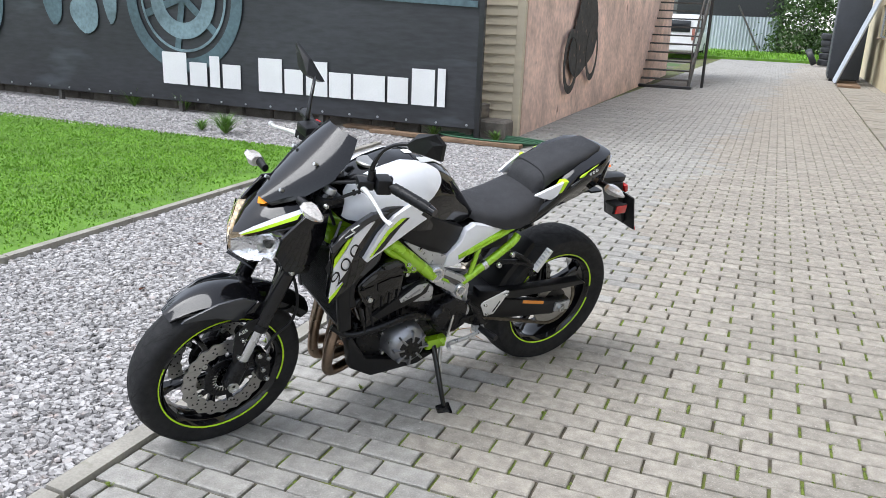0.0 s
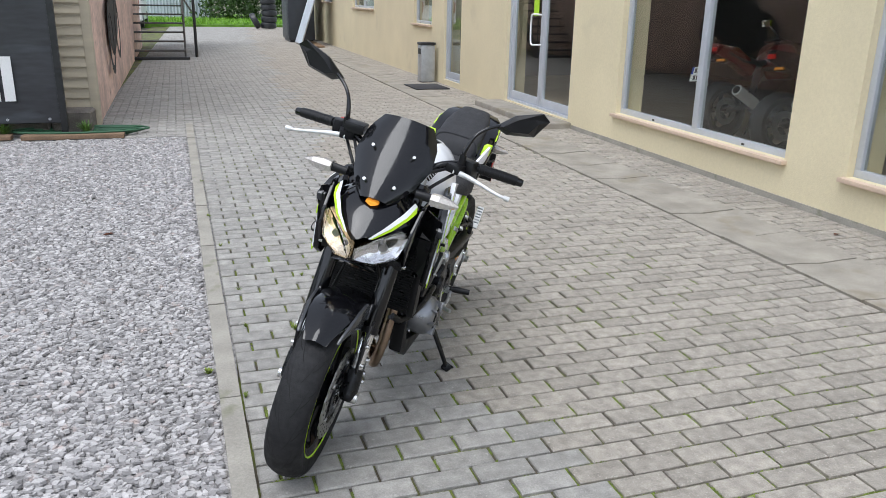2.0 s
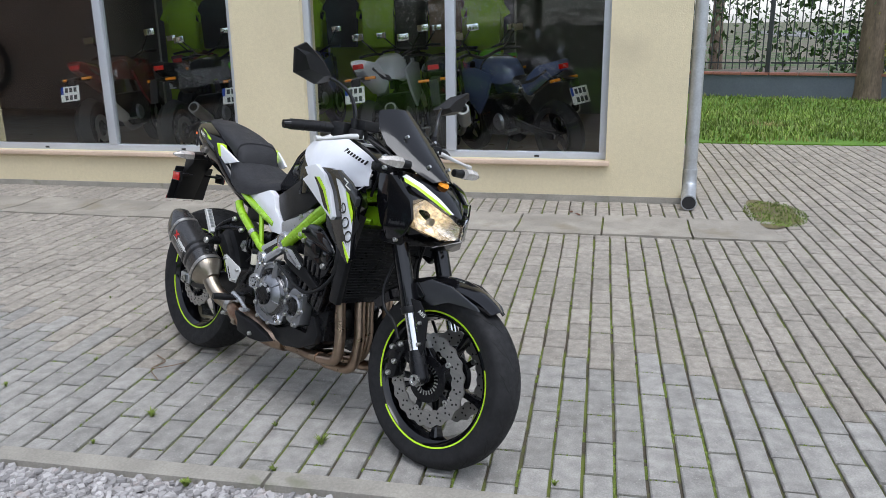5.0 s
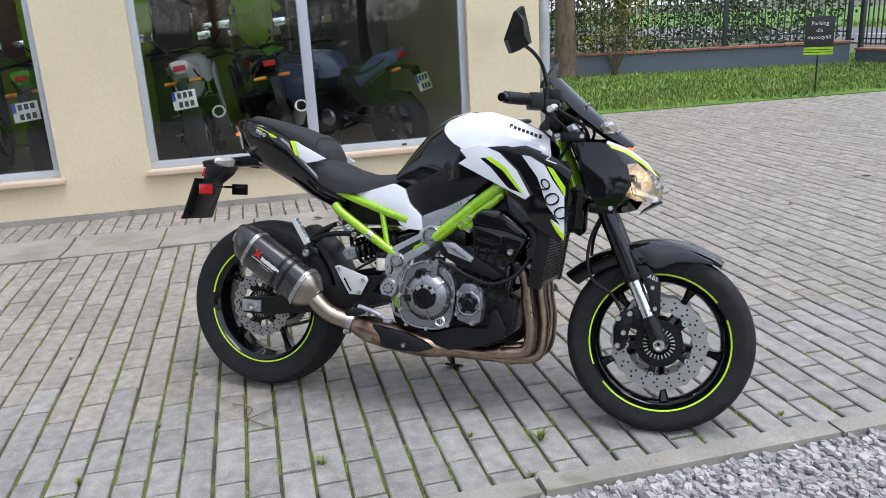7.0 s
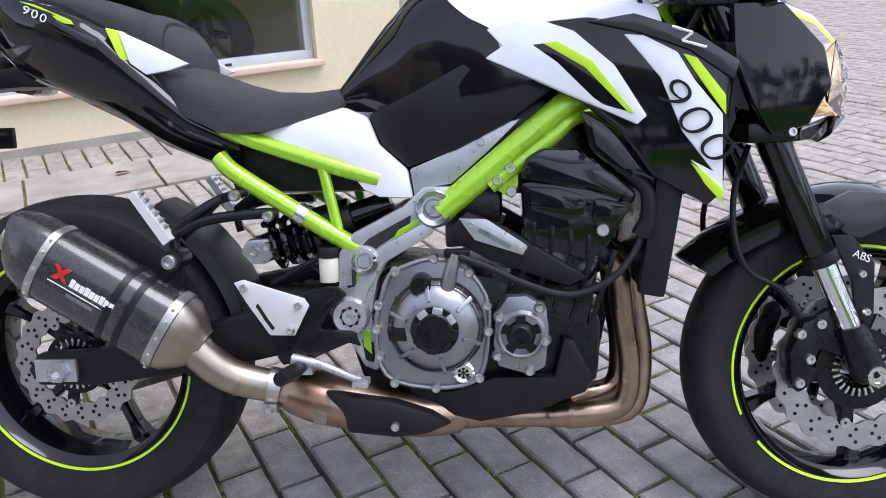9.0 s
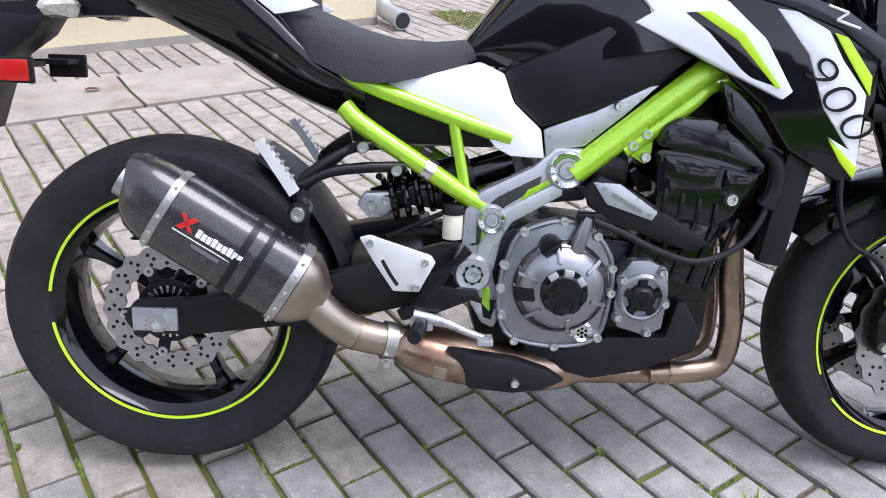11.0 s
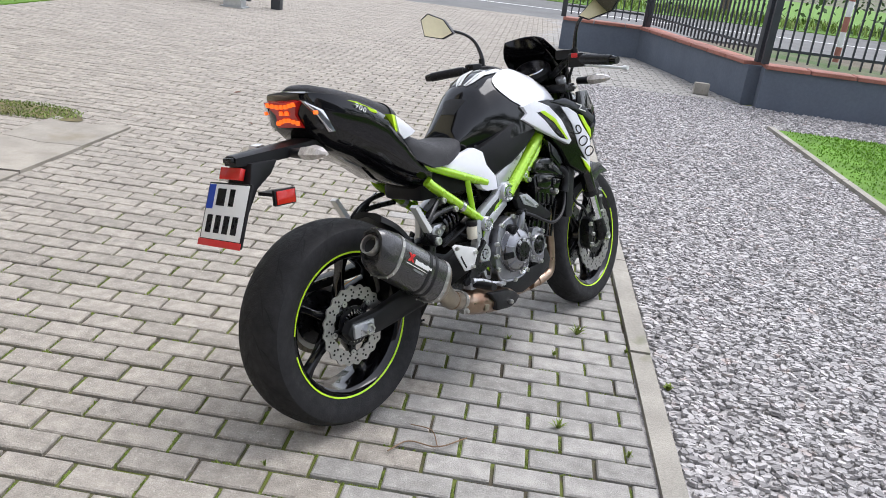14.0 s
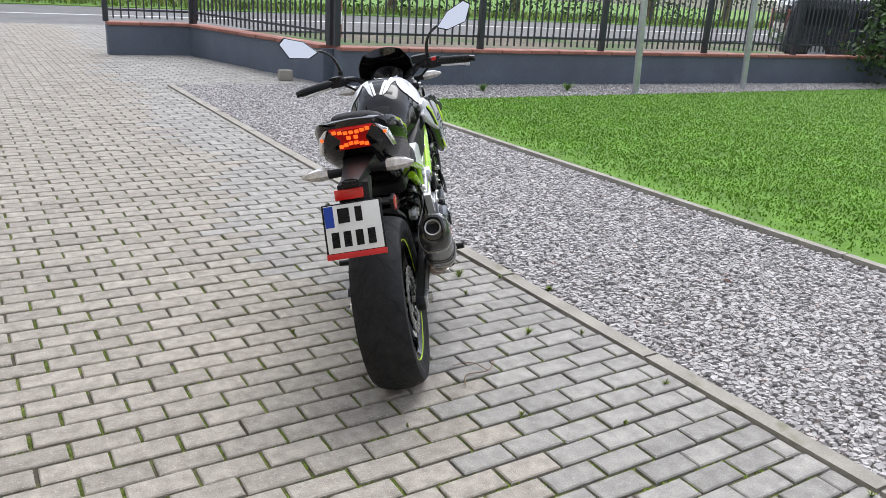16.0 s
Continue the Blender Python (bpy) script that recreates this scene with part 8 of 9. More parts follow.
# ---- handlebar and controls ----
bar_pts = [(1.135, 0, 0.985), (1.13, 0.07, 0.988), (1.10, 0.15, 1.035), (1.06, 0.21, 1.045), (1.03, 0.28, 1.042), (0.99, 0.395, 1.030)]
hb = part("handlebar", tube([(x, -y, z) for x, y, z in bar_pts[::-1]] + bar_pts[1:], 0.0125, 14), M["matte"], bike, "black tubular handlebar", STEER)
for s in (-1, 1):
    P = lambda x, y, z: (x, s * y, z)
    gr = part("grip", tube([P(1.035, 0.262, 1.043), P(1.012, 0.33, 1.037), P(0.992, 0.392, 1.0305)], 0.0175, 16), M["satin"], hb, "black rubber grip")
    for k in range(6):
        f = 0.28 + 0.017 * k
        part("grip_rib", tube([P(1.029 - 0.34 * (f - 0.28), f, 1.0415 - 0.1 * (f - 0.28)), P(1.0275 - 0.34 * (f - 0.28), f + 0.005, 1.0412 - 0.1 * (f - 0.28))], 0.0185, 14, steps=1), M["satin"], gr)
    part("bar_end", tube([P(0.993, 0.39, 1.0305), P(0.986, 0.415, 1.0275)], [0.016, 0.013], 16, steps=1), M["gloss"], hb)
    part("switch_box", box(-0.022, 0.026, -0.030, 0.028, -0.026, 0.024, 0.008), M["satin"], hb, "black switch housing", Matrix.Translation(P(1.052, 0.228, 1.043)) @ pose(0, 0, 0, 0, 0, -18 * s))
    part("switch_button", box(-0.028, -0.021, -0.01, 0.012, 0.004, 0.02, 0.002), M["red"] if s < 0 else M["matte"], hb, "red switch" if s < 0 else "", Matrix.Translation(P(1.052, 0.225, 1.047)) @ pose(0, 0, 0, 0, 0, -18 * s))
    pc = part("lever_perch", box(-0.02, 0.03, -0.025, 0.025, -0.015, 0.015, 0.006), M["satin"], hb, "", Matrix.Translation(P(1.092, 0.195, 1.036)) @ pose(0, 0, 0, 0, 0, -20 * s))
    part("lever", tube([P(1.115, 0.19, 1.030), P(1.112, 0.24, 1.024), P(1.118, 0.30, 1.012), P(1.128, 0.355, 1.002), P(1.125, 0.385, 0.998)], [0.010, 0.0085, 0.0065, 0.0055, 0.006], 12), M["silverplate"], hb, "silver hand lever")
    part("lever_ball", tube([P(1.126, 0.376, 0.999), P(1.123, 0.394, 0.997)], 0.009, 12, steps=1), M["silverplate"], hb)
    ms = part("mirror_stalk", tube([P(1.085, 0.205, 1.055), P(1.085, 0.207, 1.10), P(1.07, 0.225, 1.155), P(1.045, 0.26, 1.188), P(1.015, 0.305, 1.205)], [0.009, 0.008, 0.006, 0.006, 0.006], 12), M["gloss"], hb, "black mirror stalk")
    part("stalk_base", tube([P(1.085, 0.205, 1.045), P(1.085, 0.206, 1.085)], 0.012, 12, steps=1), M["satin"], ms)
    # mirror: angular shell with a real mirror face to the rear
    hexa = [(0.270, 1.190), (0.315, 1.172), (0.405, 1.192), (0.442, 1.262), (0.415, 1.284), (0.330, 1.250)]
    cen = (0.355, 1.225)
    ring0 = [P(1.005 - 0.10 * (y_ - 0.34) + 0.52 * (z - 1.22), y_, z) for y_, z in hexa]
    ring1 = [P(1.016 - 0.10 * (y_ - 0.34) + 0.52 * (z - 1.22), y_, z) for y_, z in hexa]
    ring2 = [P(1.045 - 0.06 * (y_ - 0.34), cen[0] + (y_ - cen[0]) * 0.62, cen[1] + (z - cen[1]) * 0.55) for y_, z in hexa]
    mir = part("mirror_shell", loft([ring0, ring1, ring2]), M["satin"], hb, "angular black mirror housing", smooth=False)
    face = [P(1.0035 - 0.10 * (y_ - 0.34) + 0.50 * (z - 1.22), cen[0] + (y_ - cen[0]) * 0.93, cen[1] + (z - cen[1]) * 0.92) for y_, z in hexa]
    back = [P(1.006 - 0.10 * (y_ - 0.34) + 0.50 * (z - 1.22), cen[0] + (y_ - cen[0]) * 0.93, cen[1] + (z - cen[1]) * 0.92) for y_, z in hexa]
    part("mirror_glass", loft([face, back]), M["mirror"], mir, "bright mirror glass", smooth=False)
part("front_brake_reservoir", box(1.07, 1.13, -0.20, -0.13, 1.05, 1.085, 0.008), M["satin"], hb, "black brake fluid box")
for k, (p, q, r) in enumerate((((1.11, -0.16, 1.03), (1.20, -0.10, 0.97), (1.21, -0.03, 0.86)), ((1.10, 0.17, 1.03), (1.21, 0.09, 0.99), (1.17, 0.06, 0.86)), ((1.07, 0.21, 1.03), (1.16, 0.12, 0.94), (1.12, 0.09, 0.84)), ((1.06, -0.21, 1.03), (1.15, -0.13, 0.95), (1.10, -0.09, 0.84)))):
    part("control_cable", tube([p, q, r], 0.0055, 8), M["satin"], bike, "black control cable", STEER)
part("ignition_lock", rod((1.13, 0, 0.985), (1.11, 0, 1.02), 0.02, seg=20, bev=0.003), M["matte"], bike, m=STEER)


# ================= greenery round the place =================
def leaf_cloud(name, label, clumps, per, spread, size, mat, seed, category="hedge", parent=None, kind="stuff"):
    """Many small leaves gathered in clumps at the given places."""
    r = np.random.default_rng(seed)
    c = np.asarray(clumps, float)
    n = len(c) * per
    at = np.repeat(c, per, 0) + r.normal(size=(n, 3)) * np.asarray(spread)
    at[:, 2] = np.maximum(at[:, 2], 0.02)
    u = r.normal(size=(n, 3))
    u /= np.linalg.norm(u, axis=1)[:, None]
    w = np.cross(u, r.normal(size=(n, 3)))
    w /= np.linalg.norm(w, axis=1)[:, None]
    sz = size * r.uniform(0.6, 1.3, (n, 1))
    v = np.stack([at - u * sz, at + w * sz * 0.45, at + u * sz, at - w * sz * 0.45], 1)
    me = fast_mesh(name, v.reshape(-1, 3), np.arange(n * 4).reshape(-1, 4), mat)
    ob = new(name, me)
    if parent is not None:
        ob.parent = parent
        return ob
    return tagged(ob, label, category, "", kind)


grng = np.random.default_rng(21)


def block(n, x0, x1, y0, y1, z0, z1):
    return np.stack([grng.uniform(x0, x1, n), grng.uniform(y0, y1, n), grng.uniform(z0, z1, n)], 1)


def tree(name, label, m, height, seed, mat, trunk_r=0.18, per=70, leaf=0.11):
    t = thing(name, label, "tree", m, "trees round the yard")
    r = random.Random(seed)
    part("trunk", tube([(0, 0, -0.1), (0.05, 0.02, height * 0.2), (-0.04, 0.05, height * 0.45), (0.02, 0, height * 0.8)], [trunk_r * 1.25, trunk_r, trunk_r * 0.75, trunk_r * 0.2], 12), M["bark"], t)
    spots = []
    for k in range(9):
        a = k * 2.4 + r.uniform(-0.3, 0.3)
        z0 = height * r.uniform(0.22, 0.62)
        ln = height * r.uniform(0.22, 0.38)
        e = Vector((math.cos(a) * ln, math.sin(a) * ln, z0 + ln * r.uniform(0.3, 0.7)))
        part("limb", tube([(0, 0, z0), (e.x * 0.5, e.y * 0.5, z0 + (e.z - z0) * 0.35), tuple(e)], [trunk_r * 0.4, trunk_r * 0.25, 0.02], 8), M["bark"], t)
        for q in range(7):
            spots.append((e.x * r.uniform(0.4, 1.15) + r.uniform(-.4, .4), e.y * r.uniform(0.4, 1.15) + r.uniform(-.4, .4), e.z + r.uniform(-0.5, 0.9)))
    leaf_cloud("crown", "", spots, per, (0.38, 0.38, 0.3), leaf, mat, seed, parent=t)
    return t


t1 = tree("deciduous_tree", "leafy green tree across the street", pose(-30, -25, 0), 8.0, 1, M["leaf"])
for k, (x, y, a, sc) in enumerate(((-22, -26, 60, 1.1), (-14.5, -24.5, 130, 0.9), (-7, -27, 200, 1.15), (1, -25.5, 20, 1.0), (9, -26, 260, 1.1), (17, -25, 320, 0.95), (-38, -27, 90, 1.2),
                                      (-21, 0, 45, 0.95), (-23, 5.5, 150, 1.1), (-21.5, 10, 250, 0.9), (-23, -6, 10, 1.05), (21, 6, 70, 1.0), (20, -6, 170, 1.0), (24, 0, 100, 1.1))):
    copy_thing(t1, pose(x, y, 0, 0, 0, a))
leaf_cloud("street_hedge", "dense dark green hedge across the street", block(260, -42, 24, -23.6, -22.2, 0.2, 2.6), 40, (0.4, 0.3, 0.3), 0.11, M["leaf"], 31)
leaf_cloud("west_hedge", "dense green hedge beyond the lawn", block(240, -19.2, -17.6, -4, 12, 0.1, 3.4), 45, (0.3, 0.3, 0.3), 0.09, M["leaf"], 32)
leaf_cloud("side_hedge", "dense dark green hedge behind the side fence", block(330, 12.6, 15.6, -8.5, -1.4, 0.2, 3.0), 45, (0.25, 0.25, 0.25), 0.06, M["leaf"], 33)
leaf_cloud("side_hedge_far", "green shrubs behind the side fence", block(120, 15.5, 19, -2, 6, 0.1, 3.0), 40, (0.4, 0.4, 0.35), 0.09, M["leaf"], 34)
leaf_cloud("yard_end_hedge", "leafy green hedge at the end of the yard", block(300, -0.4, 6.5, 47.5, 50.5, 0.3, 5.0), 45, (0.4, 0.3, 0.4), 0.12, M["leaf"], 35)
leaf_cloud("fence_bush", "green bush hanging over the street fence", block(60, -15.2, -13.0, -2.5, -1.2, 0.35, 2.2), 70, (0.22, 0.22, 0.2), 0.07, M["leaf"], 36, "bush", kind="")

pine = thing("pine_tree", "old pine tree with scaly brown trunk on the side lawn", "tree", pose(12.55, -1.42, 0))
part("trunk", tube([(0.03, 0, -0.1), (0, 0, 0.15), (-0.02, 0.02, 1.0), (0.0, 0.0, 2.6), (0.1, 0, 6)], [0.30, 0.235, 0.205, 0.19, 0.1], 20), M["bark"], pine)
leaf_cloud("crown", "", block(60, -1.8, 1.8, -1.8, 1.8, 4.2, 7.0), 60, (0.4, 0.4, 0.3), 0.08, M["leaf"], 41, parent=pine)
bush = thing("shrub", "yellowing leafy shrub beside the pine", "bush", pose(12.15, -2.35, 0))
for k in range(9):
    a = k * 0.7
    part("stem", tube([(0, 0, 0), (0.12 * math.cos(a), 0.2 * math.sin(a), 0.5), (0.25 * math.cos(a), 0.6 * math.sin(a), 1.3)], [0.018, 0.013, 0.005], 6), M["bark"], bush)
leaf_cloud("foliage", "", block(42, -0.4, 0.4, -0.75, 0.75, 0.55, 1.9), 42, (0.12, 0.14, 0.12), 0.035, M["leaf_y"], 42, parent=bush)


def weed(x, y, n, height, seed, mat, leaf=0.03, label="small green weed growing from a paving joint"):
    r = random.Random(seed)
    b = bmesh.new()
    for k in range(n):
        a = r.uniform(0, 6.28)
        h = height * r.uniform(0.4, 1.0)
        l = height * r.uniform(0.3, 1.1)
        p = Vector((0, 0, -0.006))
        q = Vector((l * math.cos(a) * 0.5, l * math.sin(a) * 0.5, h * 0.7))
        e = Vector((l * math.cos(a), l * math.sin(a), h))
        w = Vector((-math.sin(a), math.cos(a), 0)) * leaf * 0.16
        v = [b.verts.new(c) for c in (p - w * 0.4, p + w * 0.4, q + w, q - w, e)]
        b.faces.new((v[0], v[1], v[2], v[3]))
        b.faces.new((v[3], v[2], v[4]))
    return tagged(part("weed", b, mat, None, m=pose(x, y, 0), smooth=False), label, "weed", "weeds in the joints")


for k, (x, y, h, n) in enumerate(((-0.79, 3.81, 0.06, 26), (-0.72, 4.51, 0.05, 22), (-0.70, 4.02, 0.03, 14), (-0.52, 3.95, 0.03, 12), (0.195, 4.10, 0.015, 16), (-0.95, 5.1, 0.03, 12), (-0.94, 4.6, 0.03, 14), (-0.98, 3.9, 0.03, 14),
                                  (-1.02, 5.9, 0.03, 14), (-0.6, 5.25, 0.025, 12), (-0.3, 5.05, 0.025, 10), (0.45, 5.5, 0.02, 10), (-1.08, 6.6, 0.04, 16), (-1.12, 7.7, 0.04, 16), (0.1, 4.95, 0.02, 9), (-0.88, 3.0, 0.025, 12))):
    weed(x, y, n, h * 0.7, 100 + k, M["moss"], 0.018)
for k, (x, y, h, n) in enumerate(((-1.115, 4.14, 0.025, 12), (-5.2, 8.95, 0.27, 60), (-5.6, 9.0, 0.15, 40), (-4.8, -2.2, 0.12, 34), (-6.2, -2.1, 0.13, 40), (-2.3, 10.35, 0.16, 30), (-3.1, 10.3, 0.18, 30), (-7.9, 10.25, 0.3, 44), (-7.0, 10.3, 0.28, 40))):
    weed(x, y, n * 2, h, 200 + k, M["weedleaf"] if k else M["moss"], 0.04 if h > 0.1 else 0.04, "leafy green weed growing in the gravel")

# moss cushions lying in the joints
mv, mf = [], []
r = np.random.default_rng(77)
for k in range(640):
    if k % 2:
        row_ = r.integers(-8, 34)
        y = 3.342 + 0.1012 * row_
        x = r.uniform(-0.95, 1.9)
        lx, ly = r.uniform(0.03, 0.10), 0.0035
    else:
        row_ = int(r.integers(-14, 24))
        y = 3.342 + 0.1012 * (row_ + 0.5)
        x = 0.117 + 0.2035 * (r.integers(-5, 8) - (0.5 if row_ % 2 else 0)) - 0.025 * 0.1012 * row_
        lx, ly = 0.0035, r.uniform(0.025, 0.05)
    y += 0.025 * x
    for q in range(int(6 + 10 * r.random())):
        c = np.array([x + r.uniform(-lx, lx), y + r.uniform(-ly, ly), -0.0133])
        s_ = r.uniform(0.0035, 0.0072)
        mf.append(np.array([[0, 1, 4], [1, 2, 4], [2, 3, 4], [3, 0, 4]]) + 5 * len(mv))
        mv.append(c + s_ * np.array([[-1, -1, 0], [1, -1, 0], [1, 1, 0], [-1, 1, 0], [r.uniform(-.4, .4), r.uniform(-.4, .4), 1.6]]))
tagged(new("joint_moss", fast_mesh("joint_moss", np.concatenate(mv), np.concatenate(mf), M["moss"])), "green moss tufts in the paving joints", "moss", "", "stuff")


# small litter
def dead_leaf(x, y, a, size, label):
    b = bmesh.new()
    pts = [(-1, 0, 0.0), (-0.4, 0.42, 0.16), (0.4, 0.38, 0.2), (1, 0, 0.08), (0.4, -0.38, 0.24), (-0.4, -0.42, 0.1)]
    v = [b.verts.new(Vector(p) * size) for p in pts]
    c = b.verts.new((0, 0, 0.02 * size))
    for i in range(6):
        b.faces.new((v[i], v[(i + 1) % 6], c))
    bmesh.ops.solidify(b, geom=b.faces[:], thickness=0.0015)
    tagged(part("fallen_leaf", b, M["rust"], None, m=pose(x, y, 0.006, 0, 0, a), smooth=False), label, "leaf", "fallen leaves")


for k, (x, y) in enumerate(((2.86, 3.19), (2.77, 3.14), (2.55, 4.3), (1.6, 1.2), (3.0, 5.2), (2.1, 0.2), (-2.1, 4.4), (-2.4, 5.2), (-1.7, 6.3), (-2.6, 2.8), (5.9, -1.4), (6.3, 0.2), (-5.5, 1.8), (-7.0, 3.0))):
    dead_leaf(x, y, k * 47, 0.028 + 0.006 * (k % 3), "dry brown fallen leaf on the ground")
tw = part("twig", tube([(-0.44, 4.66, 0.006), (-0.36, 4.74, 0.012), (-0.27, 4.73, 0.007), (-0.22, 4.80, 0.010)], 0.0022, 6), M["wood"])
part("twig_fork", tube([(-0.36, 4.74, 0.012), (-0.33, 4.67, 0.018), (-0.26, 4.64, 0.006)], 0.0018, 6), M["wood"], tw)
tagged(tw, "thin dry twig lying on the paving", "twig")
hose = thing("garden_hose", "coiled green garden hose lying by the wall corner", "hose", pose(-2.35, 10.35, 0.0))
for k in range(4):
    part("hose_coil", tube([((0.34 + 0.04 * k) * math.cos(a) * 1.5, (0.17 + 0.02 * k) * math.sin(a), 0.015 + 0.014 * k) for a in np.linspace(0, 6.2, 14)], 0.011, 8, 3), M["hose"], hose)
for k, (x0, x1, y) in enumerate(((-2.9, -1.9, 10.05), (-3.9, -3.0, 10.1), (-4.4, -3.7, 10.3))):
    tagged(part("plank", box(x0, x1, y, y + 0.14, 0.0, 0.045, 0.006), M["wood"]), "weathered board lying by the gravel", "plank")
b = bmesh.new()
ring = [b.verts.new((3.05 + 0.42 * math.cos(a) * (1 + 0.25 * math.sin(3 * a)), 1.70 + 0.22 * math.sin(a) * (1 + 0.3 * math.cos(2 * a)), 0.0045)) for a in np.linspace(0, 2 * math.pi, 28, endpoint=False)]
b.faces.new(ring)
structure("damp_patch", b, M["drystain"], "brown mossy patch on the paving")
rng2 = np.random.default_rng(9)
a = rng2.uniform(0, 6.28, 1400)
rr = np.sqrt(rng2.uniform(0, 1, 1400))
grass("patch_moss", "low moss on the damp patch", np.stack([3.05 + 0.42 * rr * np.cos(a), 1.70 + 0.22 * rr * np.sin(a), 0 * a + 0.004], 1), 0.012, M["grass_dry"], 0.004)


# ================= inside the shop =================
def shop_bike(label, m, paint, seed):
    """A showroom motorcycle, plainer than the one outside; front towards +x."""
    r = random.Random(seed)
    v = thing("showroom_motorcycle", label, "motorcycle", m, "motorcycles in the shop")
    for x, w, R in ((0.0, 0.085, 0.315), (1.43, 0.06, 0.30)):
        t = part("tyre", lathe([(0.21, -w * 0.8), (0.26, -w), (0.29, -w * 0.7), (R, 0), (0.29, w * 0.7), (0.26, w), (0.21, w * 0.8)], 40, m=Matrix.Translation((x, 0, R)), closed=True), M["rubber"], v)
        part("rim", lathe([(0.18, -w * 0.7), (0.213, -w * 0.8), (0.213, w * 0.8), (0.18, w * 0.7)], 40, m=Matrix.Translation((x, 0, R)), closed=True), M["gloss"], t)
        part("brake_disc", lathe([(0.08, -0.075), (0.14, -0.075), (0.14, -0.07), (0.08, -0.07)], 32, m=Matrix.Translation((x, 0, R)), closed=True), M["steel"], t)
        for k in range(5):
            part("spoke", box(-0.012, 0.012, -0.02, 0.02, 0.02, 0.19), M["gloss"], t, m=pose(x, 0, R, 0, 72 * k, 0))
    part("engine", plate([(0.5, 0.42), (0.56, 0.27), (0.92, 0.25), (1.0, 0.4), (1.0, 0.62), (0.75, 0.62)], -0.17, 0.17, 0.03), M["matte"], v)
    for s in (-1, 1):
        part("engine_cover", lathe([(0.001, s * 0.2), (0.07, s * 0.195), (0.09, s * 0.16)], 28, m=Matrix.Translation((0.7, 0, 0.4))), M["cover"], v)
        part("fork_leg", rod((1.17, s * 0.1, 0.95), (1.43, s * 0.1, 0.3), 0.026), M["gloss"], v)
        part("swing_arm", plate([(0.5, 0.44), (-0.05, 0.34), (-0.05, 0.29), (0.5, 0.37)], min(s * 0.1, s * 0.13), max(s * 0.1, s * 0.13), 0.006), M["satin"], v)
        part("fairing", side_plate([(0.72, 0.85), (1.0, 0.92), (1.25, 0.9), (1.22, 0.62), (1.0, 0.45), (0.85, 0.62)], lambda x, z: 0.20, 0.03, s, 0.01), paint, v)
        part("mirror", plate([(0.98, 1.2), (1.02, 1.2), (1.02, 1.27), (0.98, 1.27)], s * 0.36 - 0.06, s * 0.36 + 0.06, 0.008), M["mirror"], v)
        part("mirror_stalk", rod((1.05, s * 0.2, 1.05), (1.0, s * 0.34, 1.22), 0.008), M["gloss"], v)
        part("indicator", rod((-0.12, s * 0.05, 0.83), (-0.12, s * 0.15, 0.83), 0.014), M["amber"], v)
        part("footrest", rod((0.45, s * 0.15, 0.35), (0.44, s * 0.26, 0.35), 0.012), M["steel"], v)
    part("tank", loft([seat_ring(*q) for q in ((0.55, 0.85, 0.08, 0.78), (0.65, 0.98, 0.14, 0.76), (0.85, 1.03, 0.165, 0.78), (1.0, 0.98, 0.14, 0.8), (1.1, 0.9, 0.08, 0.82))]), paint, v, angle=60)
    part("seat", loft([seat_ring(*q) for q in ((0.0, 0.98, 0.1, 0.9), (0.2, 0.9, 0.12, 0.8), (0.42, 0.82, 0.13, 0.76), (0.57, 0.83, 0.07, 0.78))]), M["seat"], v, angle=60)
    part("tail", loft([tail_ring(-0.12, 1.0, 0.07, 0.05, 0.9), tail_ring(0.1, 0.96, 0.13, 0.09, 0.8), tail_ring(0.35, 0.8, 0.12, 0.08, 0.66)]), paint, v, angle=50)
    part("tail_lamp", box(-0.135, -0.11, -0.05, 0.05, 0.92, 0.965, 0.006), M["redlens"], v)
    part("nose", loft([[(x, y * w, z) for y, z in ((-1, 0.95), (-0.9, 0.78), (0, 0.72), (0.9, 0.78), (1, 0.95), (0, 1.0))] for x, w in ((1.2, 0.14), (1.32, 0.13), (1.43, 0.05))]), paint, v, smooth=False)
    part("handlebar", tube([(1.0, -0.38, 1.03), (1.08, -0.2, 1.04), (1.13, 0, 0.98), (1.08, 0.2, 1.04), (1.0, 0.38, 1.03)], 0.016, 10), M["satin"], v)
    part("exhaust", tube([(1.0, -0.1, 0.3), (0.6, -0.12, 0.24), (0.35, -0.17, 0.3), (0.2, -0.2, 0.42)], 0.028, 12), M["steel"], v)
    part("silencer", tube([(0.26, -0.2, 0.38), (0.0, -0.21, 0.53)], 0.058, 18, steps=1), M["silverplate"] if seed % 2 else M["steel"], v)
    # black disc over the closed end, for the dark inside the pipe
    part("silencer_mouth", tube([(0.005, -0.2098, 0.527), (-0.008, -0.2103, 0.535)], 0.04, 18, steps=1), M["deep_black"], v)
    part("mudguard_arm", plate([(0.05, 0.86), (-0.26, 0.84), (-0.33, 0.62), (-0.32, 0.62), (-0.22, 0.82), (0.05, 0.8)], -0.04, 0.04, 0.005), M["satin"], v)
